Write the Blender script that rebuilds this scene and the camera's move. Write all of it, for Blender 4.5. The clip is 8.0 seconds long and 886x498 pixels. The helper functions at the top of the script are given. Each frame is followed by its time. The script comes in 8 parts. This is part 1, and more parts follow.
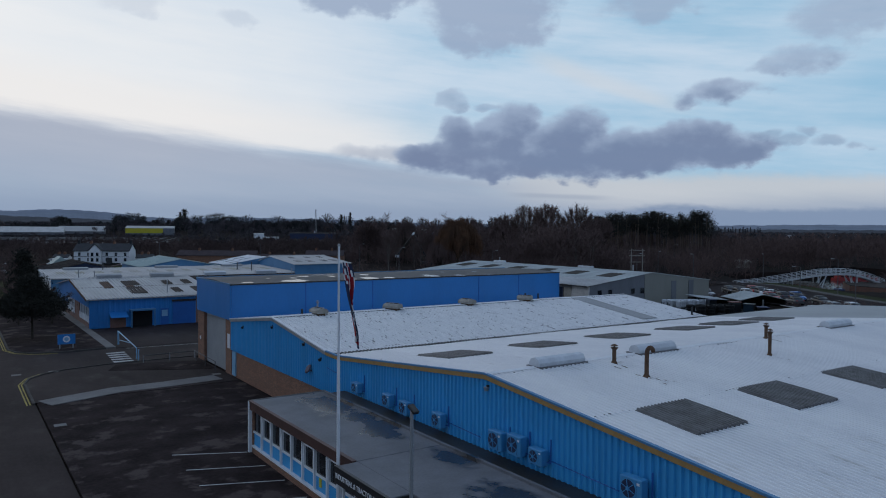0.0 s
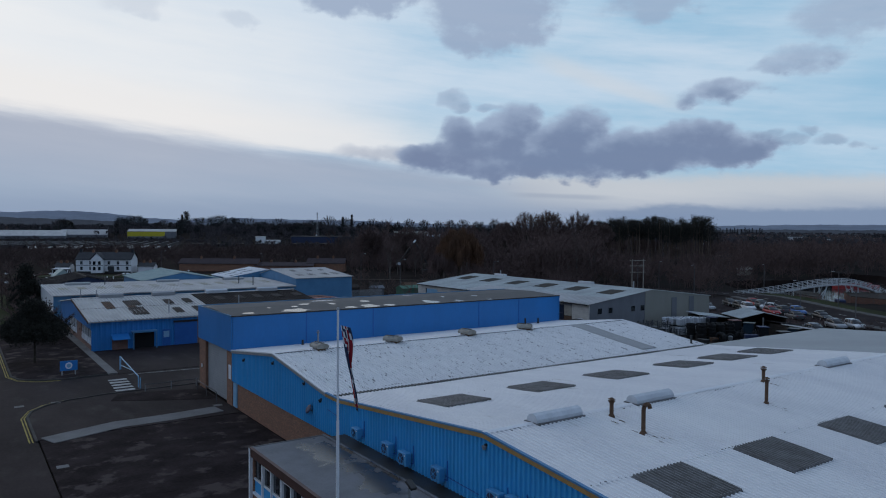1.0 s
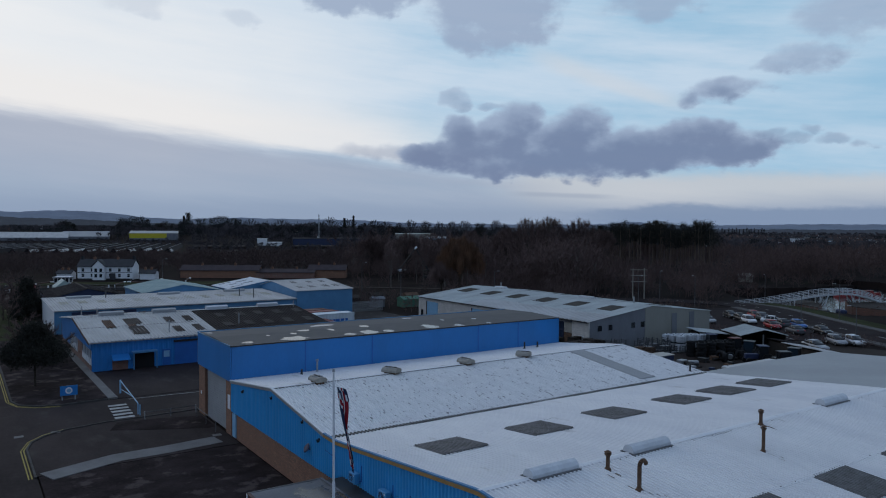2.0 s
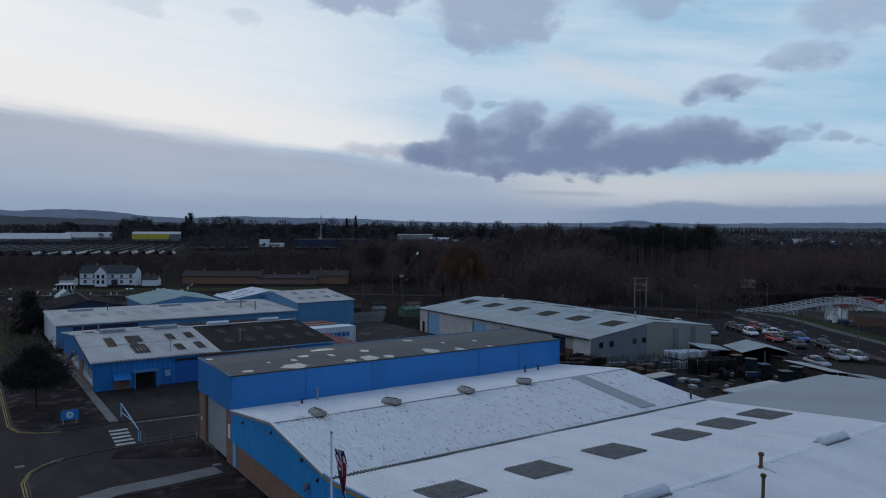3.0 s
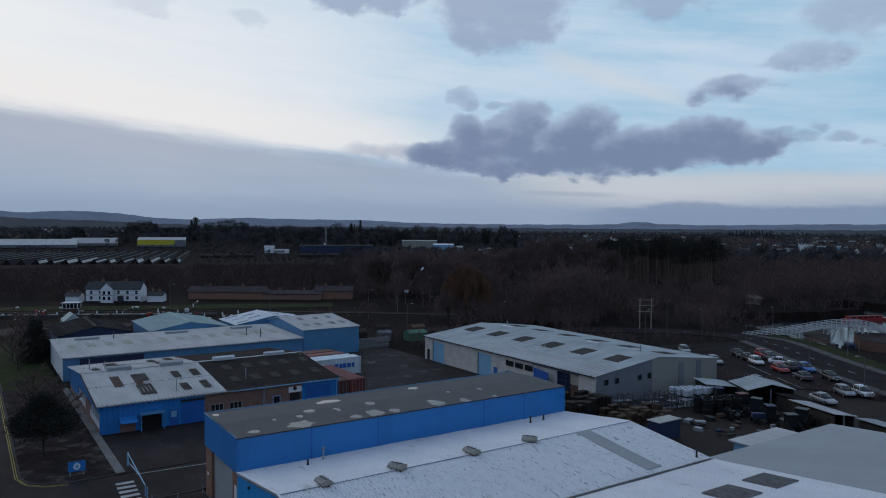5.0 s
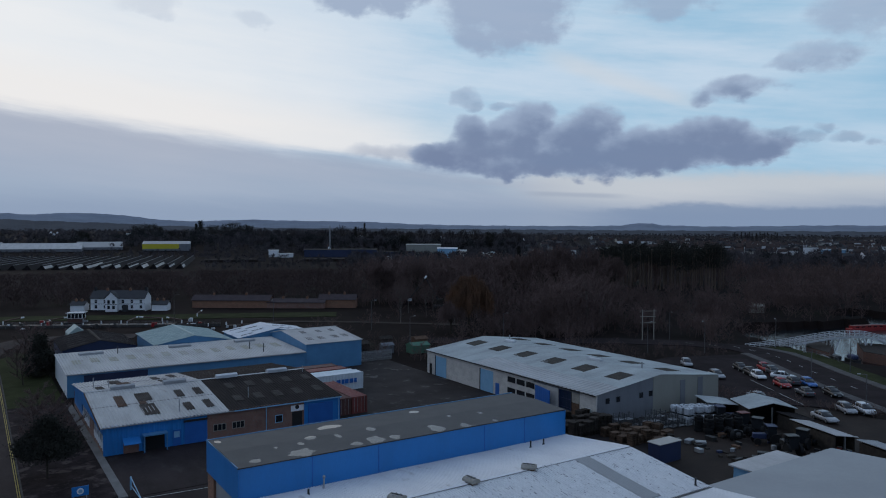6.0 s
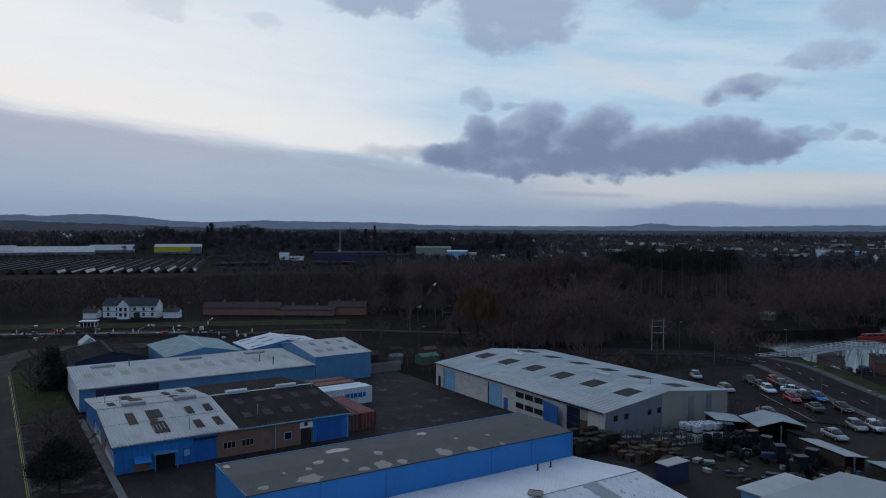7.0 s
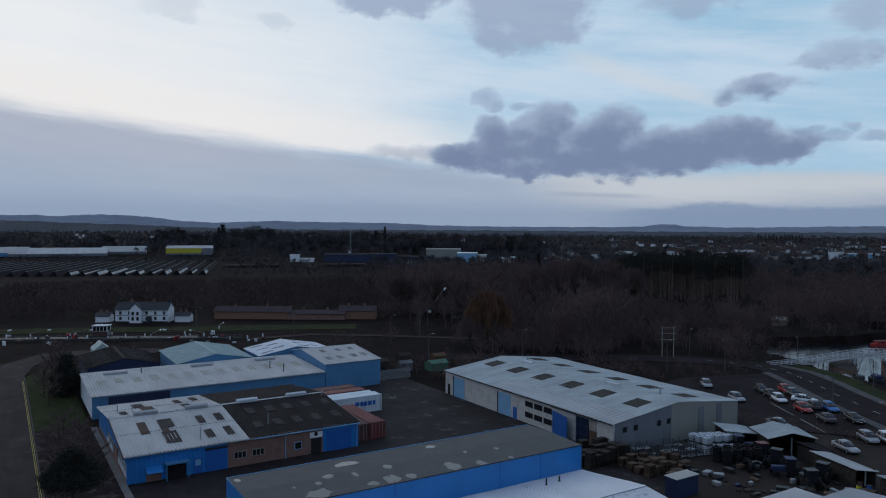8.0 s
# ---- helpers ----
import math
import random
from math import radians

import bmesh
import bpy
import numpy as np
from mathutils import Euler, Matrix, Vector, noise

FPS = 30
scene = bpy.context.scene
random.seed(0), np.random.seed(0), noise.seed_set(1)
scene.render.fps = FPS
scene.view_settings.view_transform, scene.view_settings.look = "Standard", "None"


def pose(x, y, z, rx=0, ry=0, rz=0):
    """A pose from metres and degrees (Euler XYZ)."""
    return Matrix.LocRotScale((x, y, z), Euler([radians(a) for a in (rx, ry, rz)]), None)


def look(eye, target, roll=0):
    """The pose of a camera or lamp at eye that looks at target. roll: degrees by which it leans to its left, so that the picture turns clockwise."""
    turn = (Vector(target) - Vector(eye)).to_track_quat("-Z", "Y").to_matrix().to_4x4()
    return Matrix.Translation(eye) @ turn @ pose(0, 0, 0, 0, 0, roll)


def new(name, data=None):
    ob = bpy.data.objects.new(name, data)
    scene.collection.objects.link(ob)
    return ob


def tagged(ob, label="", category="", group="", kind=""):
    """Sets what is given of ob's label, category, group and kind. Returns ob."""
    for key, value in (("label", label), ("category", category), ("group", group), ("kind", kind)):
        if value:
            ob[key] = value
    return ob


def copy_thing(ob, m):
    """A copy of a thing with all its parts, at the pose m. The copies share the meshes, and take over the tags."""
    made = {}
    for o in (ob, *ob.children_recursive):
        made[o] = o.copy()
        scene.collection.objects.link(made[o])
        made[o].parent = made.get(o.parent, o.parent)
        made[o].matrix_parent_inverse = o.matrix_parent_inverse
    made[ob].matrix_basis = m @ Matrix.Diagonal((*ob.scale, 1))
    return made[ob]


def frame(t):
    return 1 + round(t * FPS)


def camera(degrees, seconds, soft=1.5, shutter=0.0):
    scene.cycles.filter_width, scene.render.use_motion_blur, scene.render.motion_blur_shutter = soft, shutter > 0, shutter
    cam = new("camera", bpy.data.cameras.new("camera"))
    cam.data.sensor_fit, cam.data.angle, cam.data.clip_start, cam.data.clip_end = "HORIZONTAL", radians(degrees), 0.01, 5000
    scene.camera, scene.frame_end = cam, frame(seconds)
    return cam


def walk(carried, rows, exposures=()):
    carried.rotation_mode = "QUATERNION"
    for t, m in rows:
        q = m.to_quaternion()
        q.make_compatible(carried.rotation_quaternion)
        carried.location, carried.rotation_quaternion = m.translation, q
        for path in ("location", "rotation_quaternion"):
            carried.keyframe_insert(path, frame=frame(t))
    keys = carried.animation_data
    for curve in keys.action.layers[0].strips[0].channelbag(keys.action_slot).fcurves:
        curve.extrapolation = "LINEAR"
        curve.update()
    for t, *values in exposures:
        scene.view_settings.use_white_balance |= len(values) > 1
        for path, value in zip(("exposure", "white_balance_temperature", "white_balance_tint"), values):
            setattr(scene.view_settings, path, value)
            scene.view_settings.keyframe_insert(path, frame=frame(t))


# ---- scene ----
cam = camera(63.21, 8.0, 1.05)
# seconds, place of the eye, yaw, pitch, roll
ROWS = [
    (0.0, 0.000, -0.000, 12.459, -34.439, -1.607, -0.450),
    (0.5, -0.018, -0.133, 13.821, -34.390, -1.610, -0.401),
    (1.0, -0.009, -0.265, 15.124, -34.304, -1.601, -0.356),
    (1.5, 0.077, -0.376, 16.434, -34.236, -1.618, -0.344),
    (3.0, 0.444, -0.343, 20.432, -33.979, -1.827, -0.311),
    (3.5, 0.474, -0.203, 21.762, -33.876, -1.858, -0.306),
    (4.0, 0.427, -0.149, 23.098, -33.781, -1.850, -0.360),
    (4.5, 0.353, -0.131, 24.405, -33.692, -1.822, -0.348),
    (6.0, 0.538, -0.731, 28.323, -33.271, -1.697, -0.248),
    (6.5, 0.644, -0.995, 29.612, -32.878, -1.725, -0.209),
    (7.0, 0.672, -1.133, 30.865, -32.454, -1.696, -0.162),
    (7.5, 0.630, -1.232, 31.817, -32.053, -1.650, -0.159),
    (8.0, 0.601, -1.431, 32.392, -31.643, -1.669, -0.218),
]
walk(cam, [(t, pose(x, y, z, 90 + pitch, roll, yaw)) for t, x, y, z, yaw, pitch, roll in ROWS])

# ---- sky and sun ----
SUN_AZ, SUN_EL = 103.0, 8.0   # degrees, anticlockwise from +X; a low sun behind the cloud bank


class Val:
    """A node socket that can be reckoned with."""
    def __init__(self, tree, sock):
        self.tree, self.sock = tree, sock

    def op(self, kind, *others):
        n = self.tree.nodes.new("ShaderNodeMath")
        n.operation = kind
        for i, o in enumerate((self, *others)):
            if isinstance(o, Val):
                self.tree.links.new(o.sock, n.inputs[i])
            else:
                n.inputs[i].default_value = o
        return Val(self.tree, n.outputs[0])

    def __add__(self, o): return self.op("ADD", o)
    def __sub__(self, o): return self.op("SUBTRACT", o)
    def __mul__(self, o): return self.op("MULTIPLY", o)
    def __truediv__(self, o): return self.op("DIVIDE", o)

    def step(self, a, b):
        n = self.tree.nodes.new("ShaderNodeMapRange")
        n.interpolation_type = "SMOOTHSTEP"
        self.tree.links.new(self.sock, n.inputs["Value"])
        n.inputs["From Min"].default_value, n.inputs["From Max"].default_value = a, b
        return Val(self.tree, n.outputs["Result"])


def mixed(tree, fac, a, b):
    """A colour between a and b (sockets or RGB)."""
    n = tree.nodes.new("ShaderNodeMix")
    n.data_type = "RGBA"
    for key, v in ((0, fac), (6, a), (7, b)):
        if isinstance(v, Val):
            tree.links.new(v.sock, n.inputs[key])
        elif isinstance(v, (tuple, list)):
            n.inputs[key].default_value = (*v, 1)
        elif isinstance(v, (int, float)):
            n.inputs[key].default_value = v
        else:
            tree.links.new(v, n.inputs[key])
    return n.outputs[2]


def build_sky():
    world = bpy.data.worlds.new("sky")
    scene.world = world
    world.use_nodes = True
    tree = world.node_tree
    bg = tree.nodes["Background"]
    bg.inputs["Strength"].default_value = 0.1
    sky = tree.nodes.new("ShaderNodeTexSky")
    sky.sky_type, sky.sun_disc = "NISHITA", False
    sky.sun_elevation, sky.sun_rotation = radians(SUN_EL), radians(90 - SUN_AZ)
    sky.air_density, sky.dust_density, sky.ozone_density = 1.0, 1.0, 2.0
    tc = tree.nodes.new("ShaderNodeTexCoord")
    sep = tree.nodes.new("ShaderNodeSeparateXYZ")
    tree.links.new(tc.outputs["Generated"], sep.inputs[0])
    X, Y, Z = (Val(tree, sep.outputs[i]) for i in range(3))
    az = Y.op("ARCTAN2", X) * 57.29578
    el = Z.op("ARCSINE") * 57.29578

    def fbm(ka, ke, scale, detail=6.0, rough=0.55, w=0.0):
        comb = tree.nodes.new("ShaderNodeCombineXYZ")
        tree.links.new((az * ka).sock, comb.inputs[0])
        tree.links.new((el * ke).sock, comb.inputs[1])
        comb.inputs[2].default_value = w
        n = tree.nodes.new("ShaderNodeTexNoise")
        n.inputs["Scale"].default_value, n.inputs["Detail"].default_value, n.inputs["Roughness"].default_value = scale, detail, rough
        tree.links.new(comb.outputs[0], n.inputs["Vector"])
        return Val(tree, n.outputs["Fac"]) - 0.5

    # heights are taken along the slant of the high cloud, which falls away from the sun
    slant = el - az * 0.11

    def streaks(ka, kv, scale, detail, rough, w):
        comb = tree.nodes.new("ShaderNodeCombineXYZ")
        tree.links.new((az * ka).sock, comb.inputs[0])
        tree.links.new((slant * kv).sock, comb.inputs[1])
        comb.inputs[2].default_value = w
        n = tree.nodes.new("ShaderNodeTexNoise")
        n.inputs["Scale"].default_value, n.inputs["Detail"].default_value, n.inputs["Roughness"].default_value = scale, detail, rough
        tree.links.new(comb.outputs[0], n.inputs["Vector"])
        return Val(tree, n.outputs["Fac"]) - 0.5

    puff = fbm(1.0, 1.5, 0.42, 9.0, 0.52, 3.0)
    lumps = fbm(1.0, 1.3, 0.30, 2.0, 0.5, 5.0)
    fleck = fbm(1.0, 1.6, 1.3, 6.0, 0.6, 9.0)
    soft = fbm(0.05, 0.16, 1.3, 6.0, 0.5, 8.0)
    wisp = streaks(0.03, 0.22, 1.6, 7.0, 0.6, 1.0)
    comb_hair = streaks(0.07, 0.75, 1.4, 6.0, 0.6, 4.0)
    K = SKY_GAIN

    def col(r, g, b):
        return (r * K, g * K, b * K)

    # clear sky, with thin high cloud over it that thickens towards the sun
    c = mixed(tree, 0.93, sky.outputs["Color"], col(0.310, 0.535, 0.735))
    side = (az + wisp * 36.0).step(20.0, 74.0)
    veil = (wisp * 1.3 + comb_hair * 0.32 + soft * 1.3 + 0.34 + side * 0.55 + (el.step(8.0, 15.0) * 0.16)).step(0.0, 1.0)
    c = mixed(tree, veil, c, col(0.545, 0.670, 0.805))
    glow = (az + soft * 24.0 + comb_hair * 10.0).step(50.0, 88.0) * (el + soft * 5.0 + wisp * 3.0).step(3.0, 9.0) * (el + wisp * 12.0).step(30.0, 10.0)
    c = mixed(tree, glow * 0.92, c, col(0.86, 0.865, 0.875))
    # the warm bright streak that lies along the top of the bank
    ridge = (slant + wisp * 2.4 + comb_hair * 0.8)
    streak = ridge.step(-1.9, -0.9) * ridge.step(3.4, 0.2) * (az + wisp * 12.0).step(46.0, 66.0)
    c = mixed(tree, streak * 0.75, c, col(0.845, 0.825, 0.815))
    # a thin pale comb of high cloud away from the sun
    comb2 = (el - az * 0.36 + 4.4 + wisp * 1.5)
    c = mixed(tree, comb2.step(-0.9, 0.0) * comb2.step(1.3, 0.2) * (az - 43.0).op("ABSOLUTE").step(7.5, 3.0) * 0.65, c, col(0.595, 0.655, 0.725))
    # clear band of pale light low over the land
    low = (el + fleck * 0.6 + wisp * 1.8 - (az - 42.0) * 0.03).step(4.8, 3.5) * (az + soft * 10.0 + comb_hair * 6.0).step(56.0, 47.0)
    c = mixed(tree, low * 0.85, c, col(0.545, 0.565, 0.605))
    # the long grey bank on the sunward side
    edge = slant + wisp * 2.6 + comb_hair * 1.1 + fleck * 0.12
    bank = edge.step(-0.7, -2.6) * (az + wisp * 10.0 + comb_hair * 5.0).step(43.0, 54.0)
    tone = mixed(tree, (el + wisp * 3.0 + comb_hair * 1.2).step(1.0, 6.2), col(0.300, 0.370, 0.495), col(0.325, 0.372, 0.485))
    tone = mixed(tree, (wisp * 2.4 + 0.3).step(0.0, 1.0) * 0.5, tone, col(0.375, 0.425, 0.535))
    c = mixed(tree, bank * 0.82, c, tone)
    # grey haze along the skyline
    c = mixed(tree, (el + wisp * 1.4 + comb_hair * 0.5).step(3.1, 0.9) * 0.9, c, col(0.270, 0.345, 0.480))
    # flat low bank away from the sun, with a heaped top, and thin dark streaks above it
    crest = (az - 37.7) / 3.6
    flat = (el + wisp * 0.9 + fleck * 0.45 - (crest * crest * -1.0).op("EXPONENT") * 0.55).step(1.75, 1.25) * (az + wisp * 10.0).step(48.0, 41.0)
    c = mixed(tree, flat * 0.85, c, col(0.205, 0.280, 0.420))
    thin = (el - 2.55 + wisp * 0.5 - (az - 45.0) * 0.03).op("ABSOLUTE").step(0.30, 0.05) * (az - 46.5).op("ABSOLUTE").step(5.0, 2.0)
    c = mixed(tree, thin * 0.6, c, col(0.33, 0.385, 0.49))

    # separate dark clouds, each of several masses: azimuth, elevation, half width, half height
    wz, we = az + lumps * 3.4 + puff * 2.2, el + fbm(1.0, 1.2, 0.35, 3.0, 0.5, 20.0) * 1.5 + puff * 1.2
    for depth, rough, blur, masses in (
            (0.45, 0.9, 0.9, ((60.4, 5.9, 4.6, 0.8), (56.0, 5.3, 4.5, 1.1))),
            (0.94, 0.9, 0.50, ((52.4, 5.8, 6.2, 1.6), (56.8, 5.7, 3.2, 1.0), (49.9, 7.7, 2.3, 2.6), (45.3, 7.0, 3.0, 2.6), (38.8, 6.0, 8.6, 1.9), (36.6, 7.0, 3.4, 1.5), (33.0, 5.7, 2.7, 1.0), (54.4, 7.3, 2.2, 1.7), (52.0, 7.2, 2.4, 1.3), (47.6, 6.8, 2.4, 1.7), (51.2, 4.6, 4.4, 1.0), (45.0, 5.2, 6.0, 1.5))),
            (0.84, 1.5, 0.70, ((51.9, 17.2, 6.0, 4.2), (54.0, 14.6, 1.6, 1.4), (62.2, 17.6, 5.4, 1.5))),
            (0.66, 1.5, 0.80, ((39.9, 16.9, 4.4, 1.8), (26.0, 15.0, 4.2, 2.2))),
            (0.82, 1.6, 0.85, ((34.6, 10.2, 3.0, 0.85), (36.9, 9.7, 1.3, 0.9))),
            (0.66, 1.8, 0.95, ((29.2, 12.1, 2.4, 1.1), (31.0, 11.7, 1.7, 0.6))),
            (0.50, 1.1, 0.60, ((55.2, 10.1, 1.5, 1.0), (52.4, 9.5, 1.3, 0.45))),
            (0.24, 1.4, 0.9, ((79.3, 16.0, 2.6, 1.1), (71.4, 15.4, 1.6, 0.7))),
            (0.42, 1.6, 0.9, ((31.8, 7.0, 1.5, 0.6), (30.2, 6.5, 1.5, 0.55), (28.9, 7.1, 0.8, 0.45), (27.3, 6.4, 1.5, 0.4), (25.6, 6.0, 0.8, 0.4))),
            (0.8, 1.1, 0.5, ((8.0, 8.0, 7.0, 2.4), (-20.0, 14.0, 16.0, 4.0), (-60.0, 9.0, 20.0, 3.0), (170.0, 10.0, 18.0, 4.0), (-120.0, 12.0, 22.0, 5.0))),
            (0.7, 1.1, 0.5, ((122.0, 14.0, 14.0, 4.0), (60.0, 38.0, 22.0, 7.0), (-30.0, 40.0, 30.0, 8.0), (150.0, 40.0, 30.0, 8.0)))):
        r = None
        for a0, e0, ra, re in masses:
            p, q = (wz - a0) / ra, (we - e0) / re
            one = (p * p + q * q) * -1.0 + 1.0
            r = one if r is None else r.op("SMOOTH_MAX", one, 0.5)
        r = r + puff * rough + fleck * rough * 0.35 + wisp * 0.3
        m = r.step(-0.12, blur) * depth
        # pale where thin and towards the lit tops, heavier below
        heavy = (r * 0.80 + puff * 0.8 + lumps * 0.9 - (el - 6.4) * 0.11 + 0.08).step(0.0, 1.0)
        shade = mixed(tree, heavy, col(0.310, 0.390, 0.540), col(0.168, 0.222, 0.358))
        c = mixed(tree, m, c, shade)
    # unseen sky overhead and away from the sun, darkened to dim the land
    ahead = X * math.cos(radians(62)) + Y * math.sin(radians(62))
    c = mixed(tree, el.step(17.0, 45.0) * 0.8, c, col(0.27, 0.38, 0.58))
    c = mixed(tree, ahead.step(0.75, -0.3) * 0.75, c, col(0.24, 0.33, 0.50))
    tree.links.new(c, bg.inputs["Color"])


SKY_GAIN = 10.0   # the background's strength is a tenth
build_sky()
sun = new("sun", bpy.data.lights.new("sun", "SUN"))
sun.data.energy, sun.data.angle, sun.data.color = 0.22, radians(25), (1.0, 0.93, 0.84)
sun.matrix_world = look((0, 0, 0), (-math.cos(radians(SUN_AZ)) * math.cos(radians(22)), -math.sin(radians(SUN_AZ)) * math.cos(radians(22)), -math.sin(radians(22))))
scene.view_settings.exposure = 0.0

# ---- materials ----


def material(name, base, rough=0.7, other=None, scale=3.0, amount=0.5, fine=25.0, bump=0.1, metal=0.0, spots=None, spot_at=(0.62, 0.72), spot_scale=0.6, stretch=(1, 1, 1), each=0.0, shine=0.5, pool=None):
    """A surface: base colour varied towards other at a coarse and a fine scale, with spots, relief, and a change from piece to piece (each)."""
    m = bpy.data.materials.new(name)
    m.use_nodes = True
    tree = m.node_tree
    bsdf = tree.nodes["Principled BSDF"]
    bsdf.inputs["Metallic"].default_value = metal
    bsdf.inputs["Specular IOR Level"].default_value = shine if rough < 0.8 else (0.15 if rough < 0.93 else 0.03)
    tc = tree.nodes.new("ShaderNodeTexCoord")
    mp = tree.nodes.new("ShaderNodeMapping")
    mp.inputs["Scale"].default_value = stretch
    tree.links.new(tc.outputs["Object"], mp.inputs[0])

    def noise_of(s, detail, w=0.0):
        n = tree.nodes.new("ShaderNodeTexNoise")
        n.inputs["Scale"].default_value, n.inputs["Detail"].default_value = s, detail
        n.inputs["Roughness"].default_value = 0.6
        tree.links.new(mp.outputs[0], n.inputs["Vector"])
        return Val(tree, n.outputs["Fac"])
    other = other or tuple(v * 0.6 for v in base)
    big, small = noise_of(scale, 5.0), noise_of(fine, 3.0)
    f = (big.step(0.3, 0.7) * 0.7 + small.step(0.3, 0.7) * 0.3) * amount
    c = mixed(tree, f, base, other)
    if spots:
        mask = noise_of(spot_scale, 6.0).step(*spot_at)
        c = mixed(tree, mask, c, spots)
    if each:
        info = tree.nodes.new("ShaderNodeObjectInfo")
        hs = tree.nodes.new("ShaderNodeHueSaturation")
        tree.links.new((Val(tree, info.outputs["Random"]) * each + (1 - each / 2)).sock, hs.inputs["Value"])
        tree.links.new(c, hs.inputs["Color"])
        c = hs.outputs[0]
    tree.links.new(c, bsdf.inputs["Base Color"])
    grain = big * 0.2 + (rough - 0.1)
    if pool is not None:   # the spots hold water: smooth and shiny
        grain = grain + mask * (pool - rough)
        bsdf.inputs["Specular IOR Level"].default_value = shine
    tree.links.new(grain.sock, bsdf.inputs["Roughness"])
    if bump:
        b = tree.nodes.new("ShaderNodeBump")
        b.inputs["Strength"].default_value, b.inputs["Distance"].default_value = bump, 0.03
        tree.links.new((small + big * 0.5).sock, b.inputs["Height"])
        tree.links.new(b.outputs[0], bsdf.inputs["Normal"])
    return m


def brickwork(name, base, other, mortar, size=0.225):
    m = bpy.data.materials.new(name)
    m.use_nodes = True
    tree = m.node_tree
    bsdf = tree.nodes["Principled BSDF"]
    tc = tree.nodes.new("ShaderNodeTexCoord")
    sep = tree.nodes.new("ShaderNodeSeparateXYZ")
    tree.links.new(tc.outputs["Object"], sep.inputs[0])
    comb = tree.nodes.new("ShaderNodeCombineXYZ")
    tree.links.new((Val(tree, sep.outputs[0]) + Val(tree, sep.outputs[1])).sock, comb.inputs[0])
    tree.links.new(sep.outputs[2], comb.inputs[1])
    b = tree.nodes.new("ShaderNodeTexBrick")
    b.inputs["Scale"].default_value = 1.0
    b.inputs["Brick Width"].default_value, b.inputs["Row Height"].default_value, b.inputs["Mortar Size"].default_value = size, size / 3, 0.008
    b.inputs["Color1"].default_value, b.inputs["Color2"].default_value, b.inputs["Mortar"].default_value = (*base, 1), (*other, 1), (*mortar, 1)
    tree.links.new(comb.outputs[0], b.inputs["Vector"])
    n = tree.nodes.new("ShaderNodeTexNoise")
    n.inputs["Scale"].default_value, n.inputs["Detail"].default_value = 0.9, 6.0
    tree.links.new(tc.outputs["Object"], n.inputs["Vector"])
    c = mixed(tree, Val(tree, n.outputs["Fac"]).step(0.35, 0.75) * 0.5, b.outputs["Color"], tuple(v * 0.55 for v in base))
    tree.links.new(c, bsdf.inputs["Base Color"])
    bsdf.inputs["Roughness"].default_value = 0.9
    return m



def wet_felt(name, base, other, centre, pools, ragged=4.4, edge=(-0.30, 0.50), film=(0.010, 0.0105, 0.012), gloss=0.22):
    """Flat roof felt with shallow standing water: pools are place and half sizes in metres."""
    m = material(name, base, 0.75, other, 0.5, 0.9, 9, 0.12)
    tree = m.node_tree
    bsdf = tree.nodes["Principled BSDF"]
    tc = tree.nodes.new("ShaderNodeTexCoord")
    sep = tree.nodes.new("ShaderNodeSeparateXYZ")
    tree.links.new(tc.outputs["Object"], sep.inputs[0])
    n = tree.nodes.new("ShaderNodeTexNoise")
    n.inputs["Scale"].default_value, n.inputs["Detail"].default_value, n.inputs["Roughness"].default_value = 0.9, 8.0, 0.62
    tree.links.new(tc.outputs["Object"], n.inputs["Vector"])
    X, Y = Val(tree, sep.outputs[0]), Val(tree, sep.outputs[1])
    r = None
    for x, y, rx, ry in pools:
        p, q = (X - (x - centre[0])) / rx, (Y - (y - centre[1])) / ry
        one = (p * p + q * q) * -1.0 + 1.0
        r = one if r is None else r.op("MAXIMUM", one)
    wet = (r + (Val(tree, n.outputs["Fac"]) - 0.5) * ragged).step(*edge)
    old = bsdf.inputs["Base Color"].links[0].from_socket
    tree.links.new(mixed(tree, wet * 0.85, old, film), bsdf.inputs["Base Color"])
    tree.links.new((wet * (gloss - 0.76) + 0.76).sock, bsdf.inputs["Roughness"])
    tree.nodes["Bump"].inputs["Strength"].default_value = 0.04
    return m


